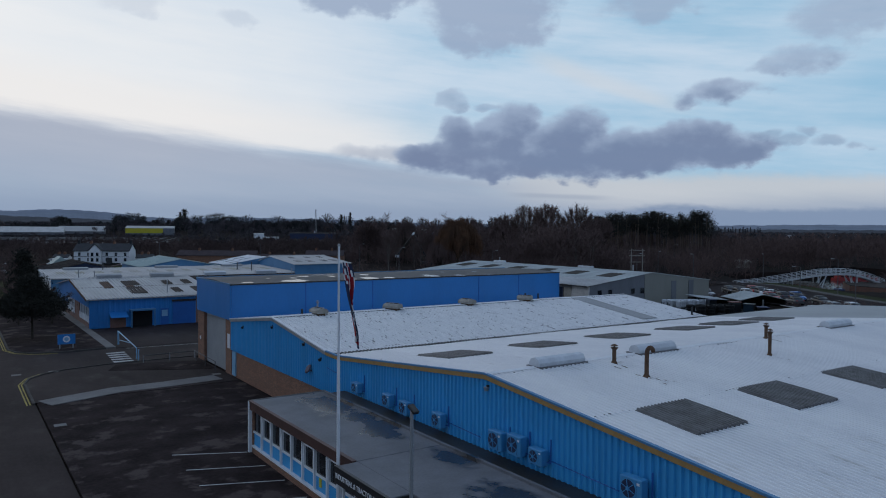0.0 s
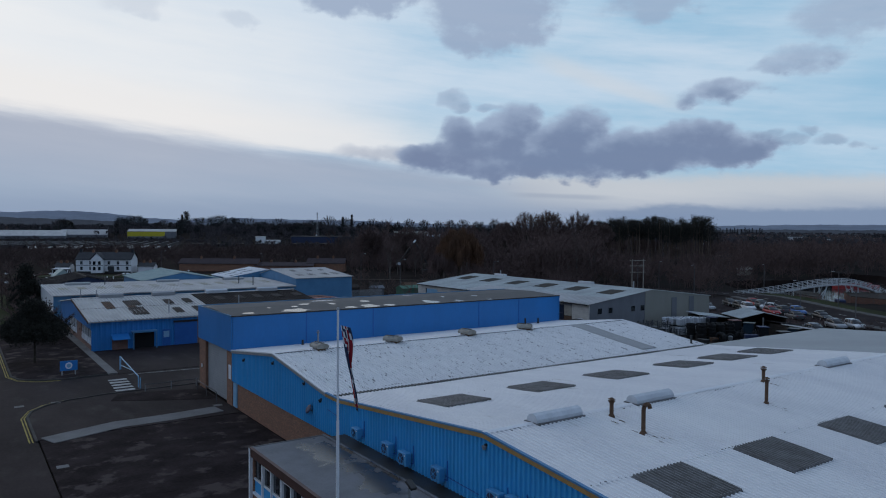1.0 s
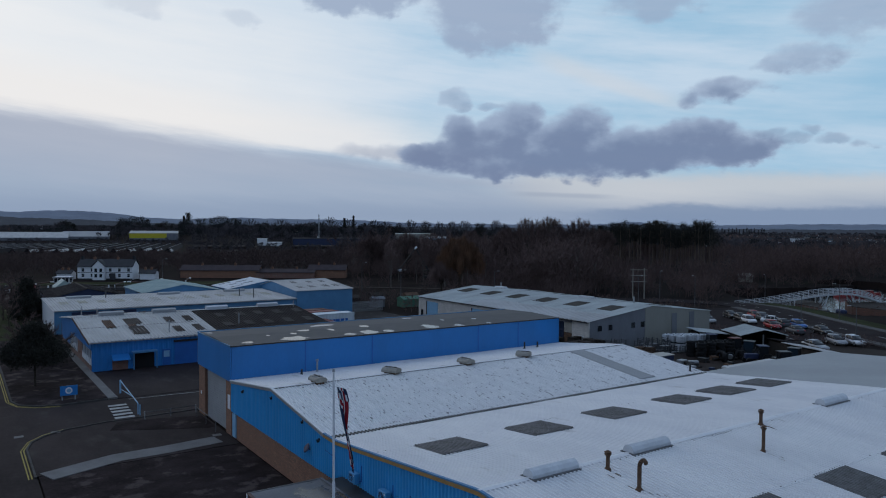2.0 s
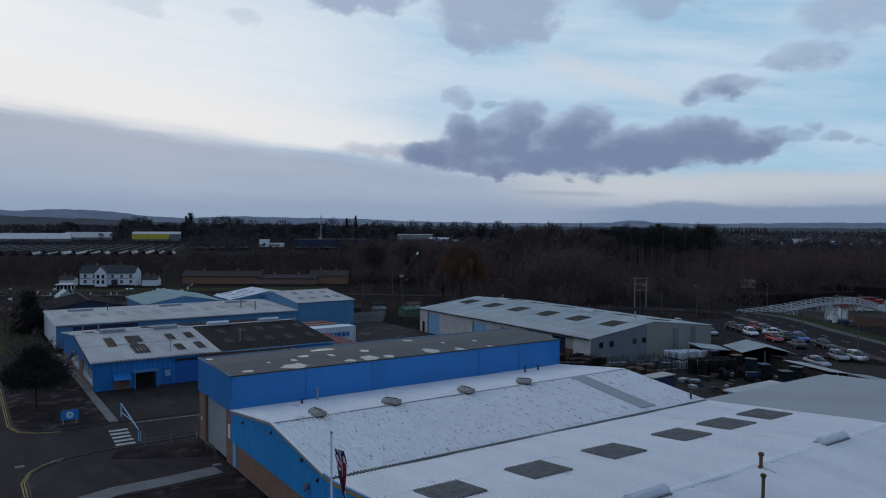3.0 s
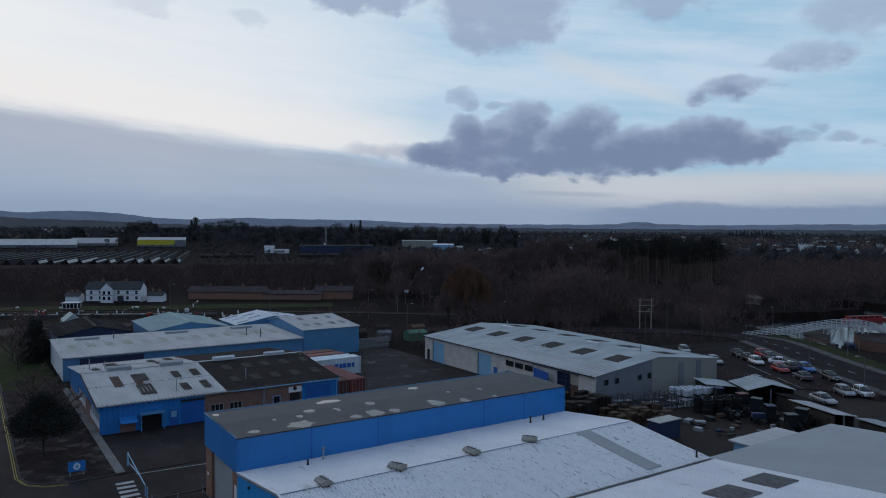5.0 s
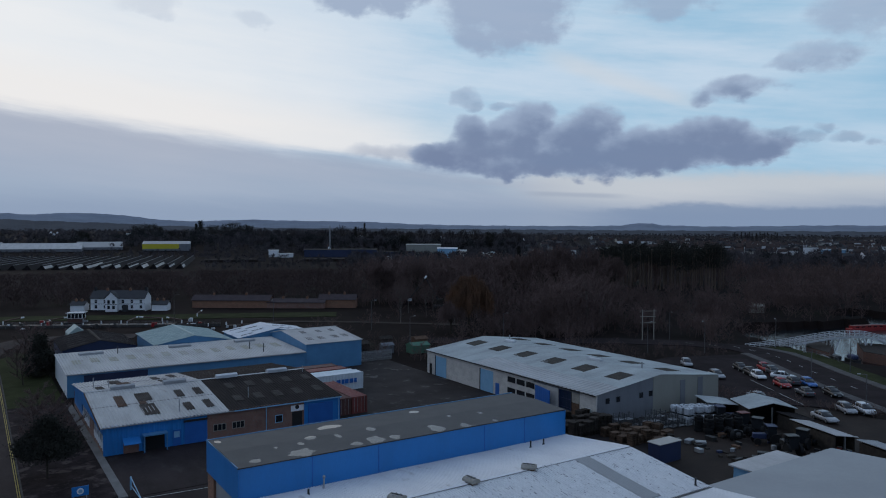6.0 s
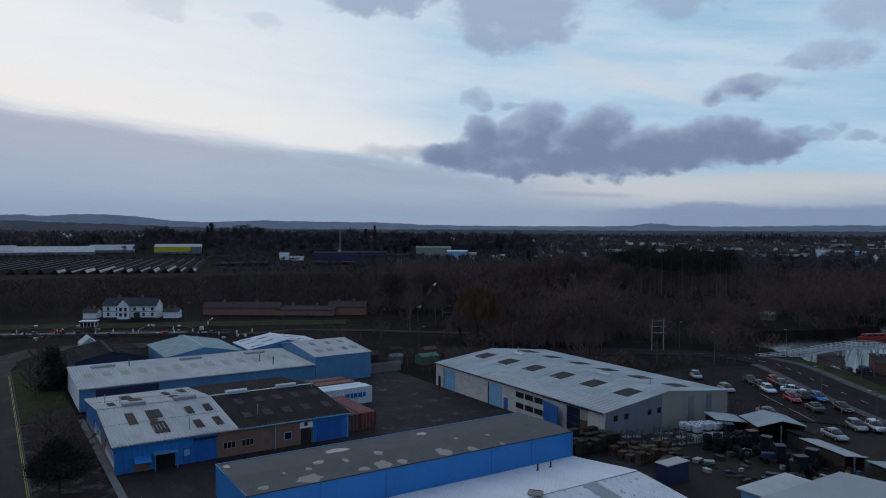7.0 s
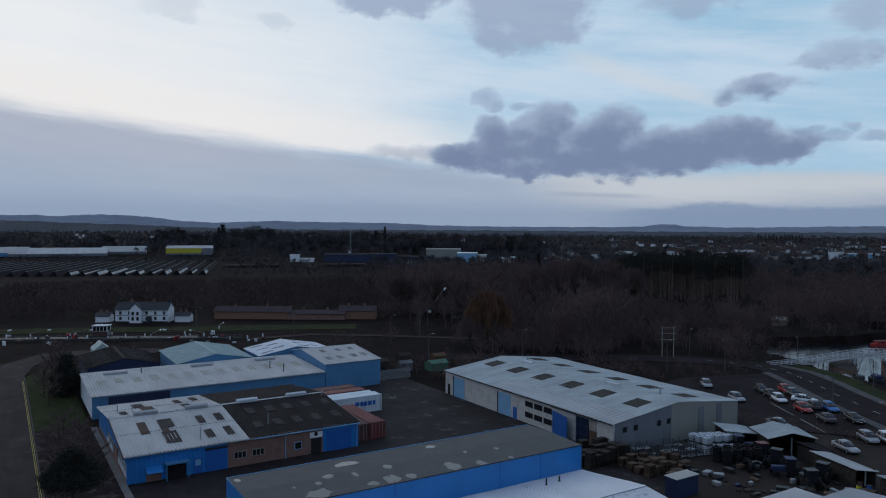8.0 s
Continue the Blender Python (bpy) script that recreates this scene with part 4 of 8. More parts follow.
low = thing("store_shed", (73, 45, 0), "low store with a flat pale roof", "shed")
part("wall", box(69, 41.8, 0, 77.2, 46.3, 2.8), "sky_blue", low)
part("roof", box(68.6, 41.4, 2.8, 77.6, 46.7, 2.98, bevel=0.03), "fibre_roof", low)

# ---- front office ----


def build_office():
    o = thing("front_office", (16, 30, 0), "single-storey front office with a flat wet roof and white-framed windows", "office")
    x0, ya, yb = 13.67, 26.2, 38.55
    part("wall", box(x0 + 0.25, ya, 0, 18.8, yb, 2.5), "brick", o)
    part("wall", box(x0 + 0.3, 8.0, 0, 18.8, ya, 2.5), "brick", o)
    part("roof", box(x0 - 0.05, ya, 2.62, 18.0, yb + 0.05, 2.87, bevel=0.02), "flat_felt", o, "flat grey felt roof")
    part("roof", box(x0 + 0.1, 8.0, 2.6, 18.0, ya - 0.02, 2.86, bevel=0.02), "flat_felt", o, "flat grey felt roof")
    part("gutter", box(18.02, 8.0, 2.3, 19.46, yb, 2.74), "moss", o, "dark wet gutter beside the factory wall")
    part("upstand", box(17.92, 8.0, 2.86, 18.06, yb, 2.97), "flat_felt", o)
    part("fascia", box(x0 - 0.1, ya, 2.42, x0 + 0.0, yb + 0.06, 2.845), "fascia", o, "dark brown fascia")
    part("roof_edge", box(x0 - 0.13, ya, 2.85, x0 + 0.06, yb + 0.08, 2.905), "fascia", o)
    part("roof_edge", box(x0 - 0.13, yb + 0.05, 2.84, 18.05, yb + 0.13, 2.905), "concrete", o)
    part("end_wall", box(x0 + 0.05, yb - 0.2, 0, 18.8, yb, 2.6), "brick", o)
    part("corner_post", box(x0 - 0.14, yb - 0.04, 0, x0 + 0.05, yb + 0.12, 2.86, bevel=0.01), "white", o, "white corner post")
    part("sill_wall", box(x0 + 0.02, ya, 0, x0 + 0.25, yb - 0.2, 0.42), "brick", o)
    part("lintel", box(x0 + 0.02, ya, 2.4, x0 + 0.25, yb - 0.2, 2.62), "fascia", o)
    n = 9
    w = (yb - 0.2 - ya) / n
    for k in range(n):
        a, b = ya + k * w, ya + (k + 1) * w
        win = part("window", box(x0 + 0.12, a, 0.42, x0 + 0.2, b, 0.5), "white", o)
        part("pane", box(x0 + 0.13, a + 0.05, 1.22, x0 + 0.15, b - 0.05, 2.38), "glass", win)
        part("panel", box(x0 + 0.10, a + 0.05, 0.5, x0 + 0.15, b - 0.05, 1.18), "blue_rib", win, "blue infill panel")
        part("transom", box(x0 + 0.05, a, 1.16, x0 + 0.17, b, 1.25), "white", win)
        part("mullion", box(x0 - 0.01, a - 0.05, 0.42, x0 + 0.18, a + 0.06, 2.42), "white", win)
        part("sill", box(x0 - 0.04, a, 0.38, x0 + 0.18, b, 0.48), "white", win)
        if k % 2:
            for s, e in ((a + 0.07, a + 0.16), (b - 0.16, b - 0.07)):
                part("casement", box(x0 + 0.02, s, 1.25, x0 + 0.13, e, 2.36), "white", win)
            part("casement", box(x0 + 0.02, a + 0.07, 2.26, x0 + 0.13, b - 0.07, 2.36), "white", win)
    part("sticker", box(x0 + 0.08, 29.6, 0.7, x0 + 0.10, 29.85, 1.1), "yellow", o, "yellow warning notice")
    # porch with the name board
    part("porch_roof", box(12.82, 21.9, 2.58, 13.75, 26.1, 2.875, bevel=0.02), "flat_felt", o)
    board = part("name_board", box(12.72, 21.85, 2.20, 12.81, 26.15, 2.84), "black", o, "dark name board with white letters")
    part("porch_trim", box(12.70, 21.82, 2.84, 12.84, 26.18, 2.90), "black", o)
    part("porch_side", box(12.82, 21.85, 2.2, 13.8, 21.93, 2.84), "black", o)
    written("INDUSTRIAL & TRACTOR LT", 0.29, Matrix.Translation((12.715, 26.05, 2.44)) @ Matrix.Rotation(radians(-90), 4, "Z") @ Matrix.Rotation(radians(90), 4, "X") @ Matrix.Diagonal((0.92, 1, 1, 1)), "white", board)
    for y in (22.2, 24.0, 25.8):
        part("porch_post", box(12.9, y - 0.05, 0, 13.0, y + 0.05, 2.6), "white", o)
    for k in range(4):
        a = 22.3 + k * 0.9
        part("pane", box(13.6, a, 0.5, 13.64, a + 0.8, 2.3), "glass", o)
    return o


build_office()


# ---- flagpole and lamp post ----
fp = thing("flagpole", (13.35, 27.1, 0), "white flagpole with a limp red, white and blue flag", "flagpole")
part("pole", rod((13.35, 27.1, 0), (13.35, 27.1, 7.0), 0.085, 0.065, 14), "white", fp)
part("upper_pole", rod((13.35, 27.1, 7.0), (13.35, 27.1, 11.7), 0.05, 0.045, 12), "white", fp)
part("finial", rod((13.35, 27.1, 11.7), (13.35, 27.1, 11.8), 0.07, 0.05, 10), "galv", fp)
lp = thing("lamp_post", (12.9, 20.6, 0), "grey lamp post with a small floodlight head", "lamp post")
part("pole", rod((12.9, 20.6, 0), (12.9, 20.6, 6.25), 0.08, 0.06, 12), "galv", lp)
part("head", turned(box(-0.12, -0.22, -0.06, 0.12, 0.22, 0.06, bevel=0.02), Matrix.Translation((12.9, 20.5, 6.35)) @ Matrix.Rotation(radians(25), 4, "X")), "black", lp)
part("lens", turned(box(-0.09, -0.16, -0.075, 0.09, 0.16, -0.058), Matrix.Translation((12.9, 20.5, 6.35)) @ Matrix.Rotation(radians(25), 4, "X")), "white", lp)


def build_flag():
    rows = []
    n, m = 26, 8
    for i in range(n + 1):
        u = i / n
        row = []
        for j in range(m + 1):
            v = j / m
            width = (0.40 - 0.20 * u) * (1 + 0.25 * math.sin(u * 9))
            fold = 0.10 * math.sin(v * 11.0 + u * 5.0) * (0.5 + u)
            row.append((13.42 + 0.05 + u * 0.52 + v * width * 0.8 - 0.12 * v * u, 27.08 - u * 0.35 - v * width * 0.5 + fold, 11.05 - 3.3 * u + 0.25 * v * (1 - u) - 0.35 * v))
        rows.append(row)
    bm = grid_mesh(rows)
    bm.faces.ensure_lookup_table()
    for k, f in enumerate(bm.faces):
        u, v = (k // m) / n, (k % m) / m
        d1, d2 = abs(u - 0.35 - 0.5 * (v - 0.5)), abs(v - 0.45 - 0.25 * math.sin(u * 6))
        f.material_index = 1 if d2 < 0.12 or d1 < 0.045 else (2 if d2 < 0.24 or d1 < 0.10 else 0)
        f.smooth = True
    ob = part("flag", bm, "navy", fp, "limp weathered flag in dark blue, red and white")
    ob.data.materials.append(MAT["flag_red"])
    ob.data.materials.append(MAT["white"])


MAT["flag_red"] = material("red_cloth", (0.30, 0.02, 0.03), 0.9, (0.22, 0.015, 0.025), 3.0, 0.6, 20, 0.05)
build_flag()

# ---- street furniture by the road ----
sg = thing("estate_sign", (9.6, 81.0, 0.09), "blue estate sign board with a white round emblem on two posts", "sign")
part("panel", box(8.85, 80.97, 0.55, 10.45, 81.03, 1.55), "blue", sg)
part("emblem", turned(rod((0, 0, 0), (0, 0, 0.02), 0.33, 0.33, 24), Matrix.Translation((9.65, 80.975, 1.05)) @ Matrix.Rotation(radians(90), 4, "X")), "white", sg)
part("emblem_centre", turned(rod((0, 0, 0), (0, 0, 0.03), 0.20, 0.20, 20), Matrix.Translation((9.65, 80.975, 1.05)) @ Matrix.Rotation(radians(90), 4, "X")), "sky_blue", sg)
for x in (9.05, 10.25):
    part("post", box(x - 0.05, 81.03, 0.05, x + 0.05, 81.13, 1.45), "galv", sg)
gate = thing("swing_gate", (14.5, 76, 0), "light blue tubular swing gate standing open", "gate")
part("hinge_post", rod((14.6, 81.6, 0), (14.6, 81.6, 1.45), 0.09), "sky_blue", gate)
part("top_bar", rod((14.6, 81.6, 1.4), (14.3, 71.2, 1.15), 0.05), "sky_blue", gate)
part("stay_bar", rod((14.6, 81.6, 0.5), (14.4, 74.0, 1.2), 0.04), "sky_blue", gate)
part("end_bar", rod((14.3, 71.2, 1.2), (14.3, 71.2, 0.1), 0.05), "sky_blue", gate)
part("rest_post", rod((14.45, 71.1, 0), (14.45, 71.1, 1.0), 0.06), "sky_blue", gate)
rail = thing("guard_rail", (15, 69, 0.05), "low grey guard rail along the forecourt edge", "rail")
part("rail", rod((14.5, 69.2, 0.7), (19.2, 69.4, 0.7), 0.035), "lamp_grey", rail)
for x in (14.5, 16.8, 19.1):
    part("post", rod((x, 69.3, 0), (x, 69.3, 0.75), 0.04), "galv", rail)
for x, y, z in ((5.6, 50.2, 0.03), (7.2, 68.9, 0.06), (18.5, 60.6, 0.05), (4.5, 69.2, 0.0)):
    single("manhole_cover", slab([(x - 0.35, y - 0.3), (x + 0.35, y - 0.3), (x + 0.35, y + 0.3), (x - 0.35, y + 0.3)], z + 0.02, 0.03), "concrete", "pale rectangular access cover", "access cover", "access covers", "structure")

# ---- blue workshop with white and dark roofs ----


def build_workshop():
    b = thing("blue_workshop", (30, 108, 0), "low blue and brick workshop under pale and dark corrugated roofs", "workshop")
    x0, xm, x1, y0, yr, y1 = 13.8, 29.3, 45.6, 95.3, 109.7, 124.6
    ze, zr = 3.65, 5.15
    part("wall", clad(x0, 26.4, y0, 0, ze, 0.6, 0.06, -1, "x"), "blue", b, "blue ribbed cladding")
    part("wall", box(x0 + 0.05, y0 + 0.02, 0, 26.4, y0 + 0.25, ze), "blue", b)
    part("wall", box(26.4, y0 + 0.02, 0, 40.0, y0 + 0.28, ze), "brick_pale", b, "weathered red-brown brick wall")
    part("wall", box(40.0, y0 + 0.0, 0, x1, y0 + 0.28, ze), "blue", b)
    prof = [(y0 + 0.3, 0), (y1, 0), (y1, ze), (yr, zr - 0.1), (y0 + 0.3, ze - 0.05)]
    part("end_wall", gable_prism(x1 - 0.25, x1, prof), "brick_pale", b)
    part("back_wall", box(x0, y1 - 0.25, 0, x1, y1, ze - 0.05), "brick_pale", b)
    part("gable_wall", gable_prism(x0, x0 + 0.25, [(y0 + 0.3, 2.6), (y1, 2.6), (y1, ze), (yr, zr - 0.1), (y0 + 0.3, ze - 0.05)]), "blue", b, "blue gable boarding")
    part("gable_base", box(x0 + 0.04, y0 + 0.3, 0, x0 + 0.25, y1, 0.7), "brick_pale", b)
    part("gable_base", box(x0 + 0.04, 103.6, 0.7, x0 + 0.25, 107.6, 2.6), "brick_pale", b)
    part("gable_base", box(x0 + 0.04, 115.0, 0.7, x0 + 0.25, y1, 2.6), "blue", b)
    for ya, yb, n in ((95.6, 103.6, 6), (107.6, 115.0, 5)):
        for k in range(n):
            a, c = ya + (yb - ya) * k / n, ya + (yb - ya) * (k + 1) / n
            w = part("window", box(x0 + 0.06, a, 0.7, x0 + 0.14, c, 0.82), "white", b)
            part("pane", box(x0 + 0.08, a + 0.05, 1.5, x0 + 0.10, c - 0.05, 2.6), "glass", w)
            part("panel", box(x0 + 0.05, a + 0.05, 0.75, x0 + 0.10, c - 0.05, 1.48), "white", w)
            part("mullion", box(x0 - 0.02, a - 0.05, 0.7, x0 + 0.12, a + 0.06, 2.62), "white", w)
    for a, e, n in (((y0 - 0.25, ze - 0.02), (yr, zr), 5), ((yr, zr), (y1 + 0.2, ze - 0.02), 5)):
        part("roof_sheet", roof_sheet(x0 - 0.35, xm, split(a, e, n), 0.45, 0.09), "fibre_roof", b, "pale weathered corrugated roof")
        part("roof_sheet", roof_sheet(xm + 0.02, x1 + 0.2, [(s, z - 0.02) for s, z in split(a, e, n)], 0.4, 0.09), "dark_roof", b, "dark corrugated roof")
    part("ridge_cap", prism([(x0 - 0.35, yr - 0.3, zr + 0.06), (x0 - 0.35, yr, zr + 0.16), (x0 - 0.35, yr + 0.3, zr + 0.06)], (x1 - x0 + 0.5, 0, 0)), "fibre_roof", b)
    for y in ((y0 + yr) / 2, (yr + y1) / 2):
        z = float(np.interp(y, [y0, yr, y1], [ze, zr, ze])) + 0.075
        part("sheet_lap", prism([(x0 - 0.34, y - 0.04, z - 0.02), (x0 - 0.34, y + 0.03, z - 0.02), (x0 - 0.34, y + 0.03, z + 0.012), (x0 - 0.34, y - 0.04, z + 0.012)], (xm - x0 + 0.3, 0, 0)), "grim_light", b)
    part("verge_board", prism([(x0 - 0.4, y0 - 0.25, ze - 0.25), (x0 - 0.4, yr, zr - 0.2), (x0 - 0.4, yr, zr + 0.06), (x0 - 0.4, y0 - 0.25, ze + 0.02)], (0.06, 0, 0)), "rust", b)
    part("gutter", box(x0 - 0.3, y0 - 0.36, ze - 0.16, xm + 0.5, y0 - 0.24, ze - 0.04), "galv", b)
    part("gutter", box(xm + 0.6, y0 - 0.36, ze - 0.2, x1 + 0.1, y0 - 0.24, ze - 0.06), "sky_blue", b)

    def top(y):
        return float(np.interp(y, [y0, yr, y1], [ze, zr, ze]))
    for x, y, w, h, mat in ((16.6, 101.8, 1.1, 4.5, "rust_light"), (19.3, 103.1, 1.9, 3.4, "rooflight"), (19.1, 97.4, 1.9, 4.2, "rooflight"), (19.3, 101.75, 0.9, 1.2, "rust_light"), (24.5, 103.2, 1.0, 2.8, "rooflight"), (27.1, 103.3, 1.0, 2.9, "rooflight"),
                         (24.4, 97.4, 1.0, 2.9, "rooflight"), (27.0, 97.4, 1.0, 3.1, "rooflight"), (17.9, 117.0, 1.6, 4.0, "rooflight"), (18.6, 112.5, 1.7, 4.3, "rust_light"), (24.1, 117.0, 0.9, 3.5, "rooflight"), (26.8, 118.0, 0.9, 3.8, "rooflight"), (24.2, 112.6, 1.2, 2.4, "rooflight"), (15.4, 111.5, 0.9, 3.0, "rooflight")):
        part("rooflight", roof_sheet(x, x + w, [(s, top(s) + 0.105) for s in (y, y + h / 2, y + h)], 0.24, 0.09), mat if mat != "rooflight" else "grim_light", b, "rusty rooflight" if mat == "rust_light" else "dull grey rooflight")
    for x in (31.2, 34.2, 37.0, 40.0, 43.2):
        for y in (98.4, 104.2):
            part("rooflight", roof_sheet(x + (y - 98) * 0.1, x + 1.2 + (y - 98) * 0.1, [(s, top(s) + 0.105) for s in (y, y + 1.2, y + 2.4)], 0.3, 0.04), "faded_light", b, "faded rooflight in the dark roof")
    for x in (16.8, 23.9, 31.6, 39.6):
        part("ridge_ventilator", gable_prism(x, x + 3.2, [(yr - 0.45, zr), (yr - 0.5, zr + 0.45), (yr, zr + 0.62), (yr + 0.5, zr + 0.45), (yr + 0.45, zr)]), "galv" if x < 30 else "poly", b, "long ridge ventilator")
    for x, y, h in ((17.0, 112.5, 1.2), (15.3, 115, 1.5), (23.3, 97.2, 1.7), (33.2, 99.2, 1.6), (45.0, 108.2, 1.0)):
        part("flue", rod((x, y, top(y)), (x, y, top(y) + h), 0.07), "galv", b)
    # front openings
    part("porch", box(18.3, y0 - 1.2, 2.05, 21.2, y0, 2.22), "pale_blue", b, "blue flat porch roof")
    for x in (18.4, 21.1):
        part("porch_post", box(x - 0.06, y0 - 1.15, 0, x + 0.06, y0 - 1.03, 2.05), "pale_blue", b)
    part("opening", box(18.5, y0 - 0.12, 0, 21.0, y0 + 0.02, 2.0), "dark", b)
    part("awning", prism([(16.0, y0 - 0.06, 1.95), (16.0, y0 - 1.3, 1.4), (16.0, y0 - 1.3, 1.34), (16.0, y0 - 0.06, 1.89)], (2.0, 0, 0)), "blue", b)
    part("opening", box(16.1, y0 - 0.11, 0.0, 17.9, y0 + 0.02, 1.3), "brick_pale", b)
    part("door", box(22.0, y0 - 0.09, 0, 23.0, y0 + 0.02, 2.1), "blue_door", b)
    part("notice", box(22.15, y0 - 0.11, 1.1, 22.85, y0 - 0.08, 1.9), "sky_blue", b)
    rd = part("roller_door", box(23.5, y0 - 0.1, 0, 26.3, y0 + 0.02, 2.9), "blue_door", b, "dark blue roller door")
    part("door_box", box(23.4, y0 - 0.2, 2.9, 26.4, y0, 3.15), "black", rd)
    for x in (27.2, 29.7):
        w = part("window", box(x, y0 - 0.04, 1.1, x + 1.7, y0 + 0.06, 2.05), "vent", b)
        for k in range(3):
            part("pane", box(x + 0.08 + k * 0.54, y0 - 0.055, 1.18, x + 0.52 + k * 0.54, y0 - 0.02, 1.97), "glass", w)
    w = part("window", box(35.7, y0 - 0.05, 1.0, 36.8, y0 + 0.06, 2.1), "sky_blue", b)
    part("pane", box(35.8, y0 - 0.065, 1.1, 36.7, y0 - 0.03, 2.0), "glass", w)
    part("door", box(38.2, y0 - 0.04, 0, 39.7, y0 + 0.1, 2.2), "black", b, "dark glazed entrance door")
    part("name_board", box(38.0, y0 - 0.1, 2.3, 39.9, y0 - 0.02, 3.1), "white", b, "white sign with dark emblem")
    part("emblem", turned(rod((0, 0, 0), (0, 0, 0.02), 0.3, 0.3, 16), Matrix.Translation((38.9, y0 - 0.1, 2.85)) @ Matrix.Rotation(radians(90), 4, "X")), "black", b)
    part("roller_door", box(40.6, y0 - 0.1, 0, 44.4, y0 + 0.02, 3.0), "blue_door", b, "dark blue roller door")
    for x in (34.4, 45.3):
        part("downpipe", rod((x, y0 - 0.12, 0), (x, y0 - 0.12, 3.4), 0.06), "sky_blue", b)
    return b


MAT["grim_light"] = material("grimy_rooflight_sheet", (0.095, 0.085, 0.080), 0.8, (0.045, 0.038, 0.034), 0.7, 1.0, 7, 0.05, spots=(0.15, 0.09, 0.055), spot_at=(0.62, 0.74), spot_scale=1.2)
MAT["old_light"] = material("yellowed_rooflight_sheet", (0.40, 0.39, 0.33), 0.8, (0.28, 0.27, 0.23), 0.8, 0.9, 8, 0.05)
MAT["rust_light"] = material("rusty_rooflight_sheet", (0.13, 0.07, 0.045), 0.8, (0.10, 0.09, 0.085), 0.8, 0.9, 8, 0.05)
MAT["faded_light"] = material("faded_rooflight_sheet", (0.070, 0.062, 0.060), 0.85, (0.032, 0.028, 0.027), 1.2, 0.9, 8, 0.05)
build_workshop()

# ---- long shed behind it, its taller end, and further halls ----


def build_long_shed():
    s = thing("long_shed", (34, 140, 0), "long pale-roofed industrial shed with blue walls", "shed")
    x0, x1, y0, yr, y1, ze, zr = 13.4, 55.2, 131.4, 150.4, 151.3, 3.9, 4.42
    part("wall", box(x0 + 0.1, y0, 0, x1, y0 + 0.25, ze - 0.06), "pale_blue", s)
    # shaded front bay, put in as a dark blue panel
    part("shaded_bay", box(16.0, y0 - 0.03, 0.2, 26.0, y0 + 0.02, ze - 0.4), "navy", s, "dark blue panel standing for the shaded bay")
    part("gable_wall", gable_prism(x0 + 0.1, x0 + 0.35, [(y0 + 0.3, 0), (y1, 0), (y1, zr - 0.2), (yr, zr - 0.1), (y0 + 0.3, ze - 0.08)]), "white", s, "white end wall")
    part("back_wall", box(x0 + 0.4, y1 - 0.2, 0, x1, y1, 4.1), "pale_blue", s)
    for a, b, n in (((y0 - 0.25, ze), (yr, zr), 6), ((yr, zr), (y1 + 0.1, zr - 0.1), 1)):
        part("roof_sheet", roof_sheet(x0 - 0.15, x1, split(a, b, n), 0.5, 0.08), "fibre_roof", s, "pale corrugated roof")
    for k in range(13):
        x = 15.2 + k * 3.05
        y = 139.0 + 0.5 * (k % 2)
        part("rooflight", roof_sheet(x, x + 1.4, [(q, float(np.interp(q, [y0, yr], [ze, zr])) + 0.05) for q in (y, y + 1.9, y + 3.8)], 0.5, 0.08), "old_light", s, "yellowed rooflight")
    for x in (17.0, 33.0, 46.0):
        part("ridge_ventilator", gable_prism(x, x + 4.2, [(yr - 3.6, zr - 0.15), (yr - 3.6, zr + 0.3), (yr - 3.1, zr + 0.45), (yr - 2.6, zr + 0.3), (yr - 2.6, zr - 0.1)]), "galv", s)
    for x, y, h in ((23.5, 146, 1.4), (46.5, 139, 1.3), (47.6, 134, 1.6)):
        part("flue", rod((x, y, 4.2), (x, y, 4.3 + h), 0.10), "lamp_grey", s)
    part("gutter", box(x0, y0 - 0.36, ze - 0.15, x1, y0 - 0.24, ze - 0.02), "galv", s)
    return s


build_long_shed()


def plain_hall(name, label, x0, x1, y0, y1, ze, zr, along, wall_mat, roof_mat, lights=(), light_mat="rooflight", pitch=0.5, mid=None):
    """A pitched hall, its ridge along x or y."""
    h = thing(name, ((x0 + x1) / 2, (y0 + y1) / 2, 0), label, "hall")
    a0, a1, b0, b1 = (x0, x1, y0, y1) if along == "x" else (y0, y1, x0, x1)
    mid = mid or (b0 + b1) / 2
    part("body", gable_prism(a0 + 0.1, a1 - 0.1, [(b0 + 0.1, 0), (b1 - 0.1, 0), (b1 - 0.1, ze - 0.06), (mid, zr - 0.08), (b0 + 0.1, ze - 0.06)], along), wall_mat, h)
    for a, b in (((b0 - 0.2, ze), (mid, zr)), ((mid, zr), (b1 + 0.2, ze))):
        part("roof_sheet", roof_sheet(a0 - 0.15, a1 + 0.15, split(a, b, 4), pitch, 0.07, "y" if along == "x" else "x"), roof_mat, h)
    part("ridge_cap", gable_prism(a0 - 0.15, a1 + 0.15, [(mid - 0.3, zr + 0.05), (mid + 0.3, zr + 0.05), (mid, zr + 0.13)], along), roof_mat, h)
    for u, v, w, d in lights:
        z = [float(np.interp(q, [b0, mid, b1], [ze, zr, ze])) + 0.05 for q in (v, v + d / 2, v + d)]
        part("rooflight", roof_sheet(u, u + w, list(zip((v, v + d / 2, v + d), z)), pitch, 0.07, "y" if along == "x" else "x"), light_mat, h)
    return h


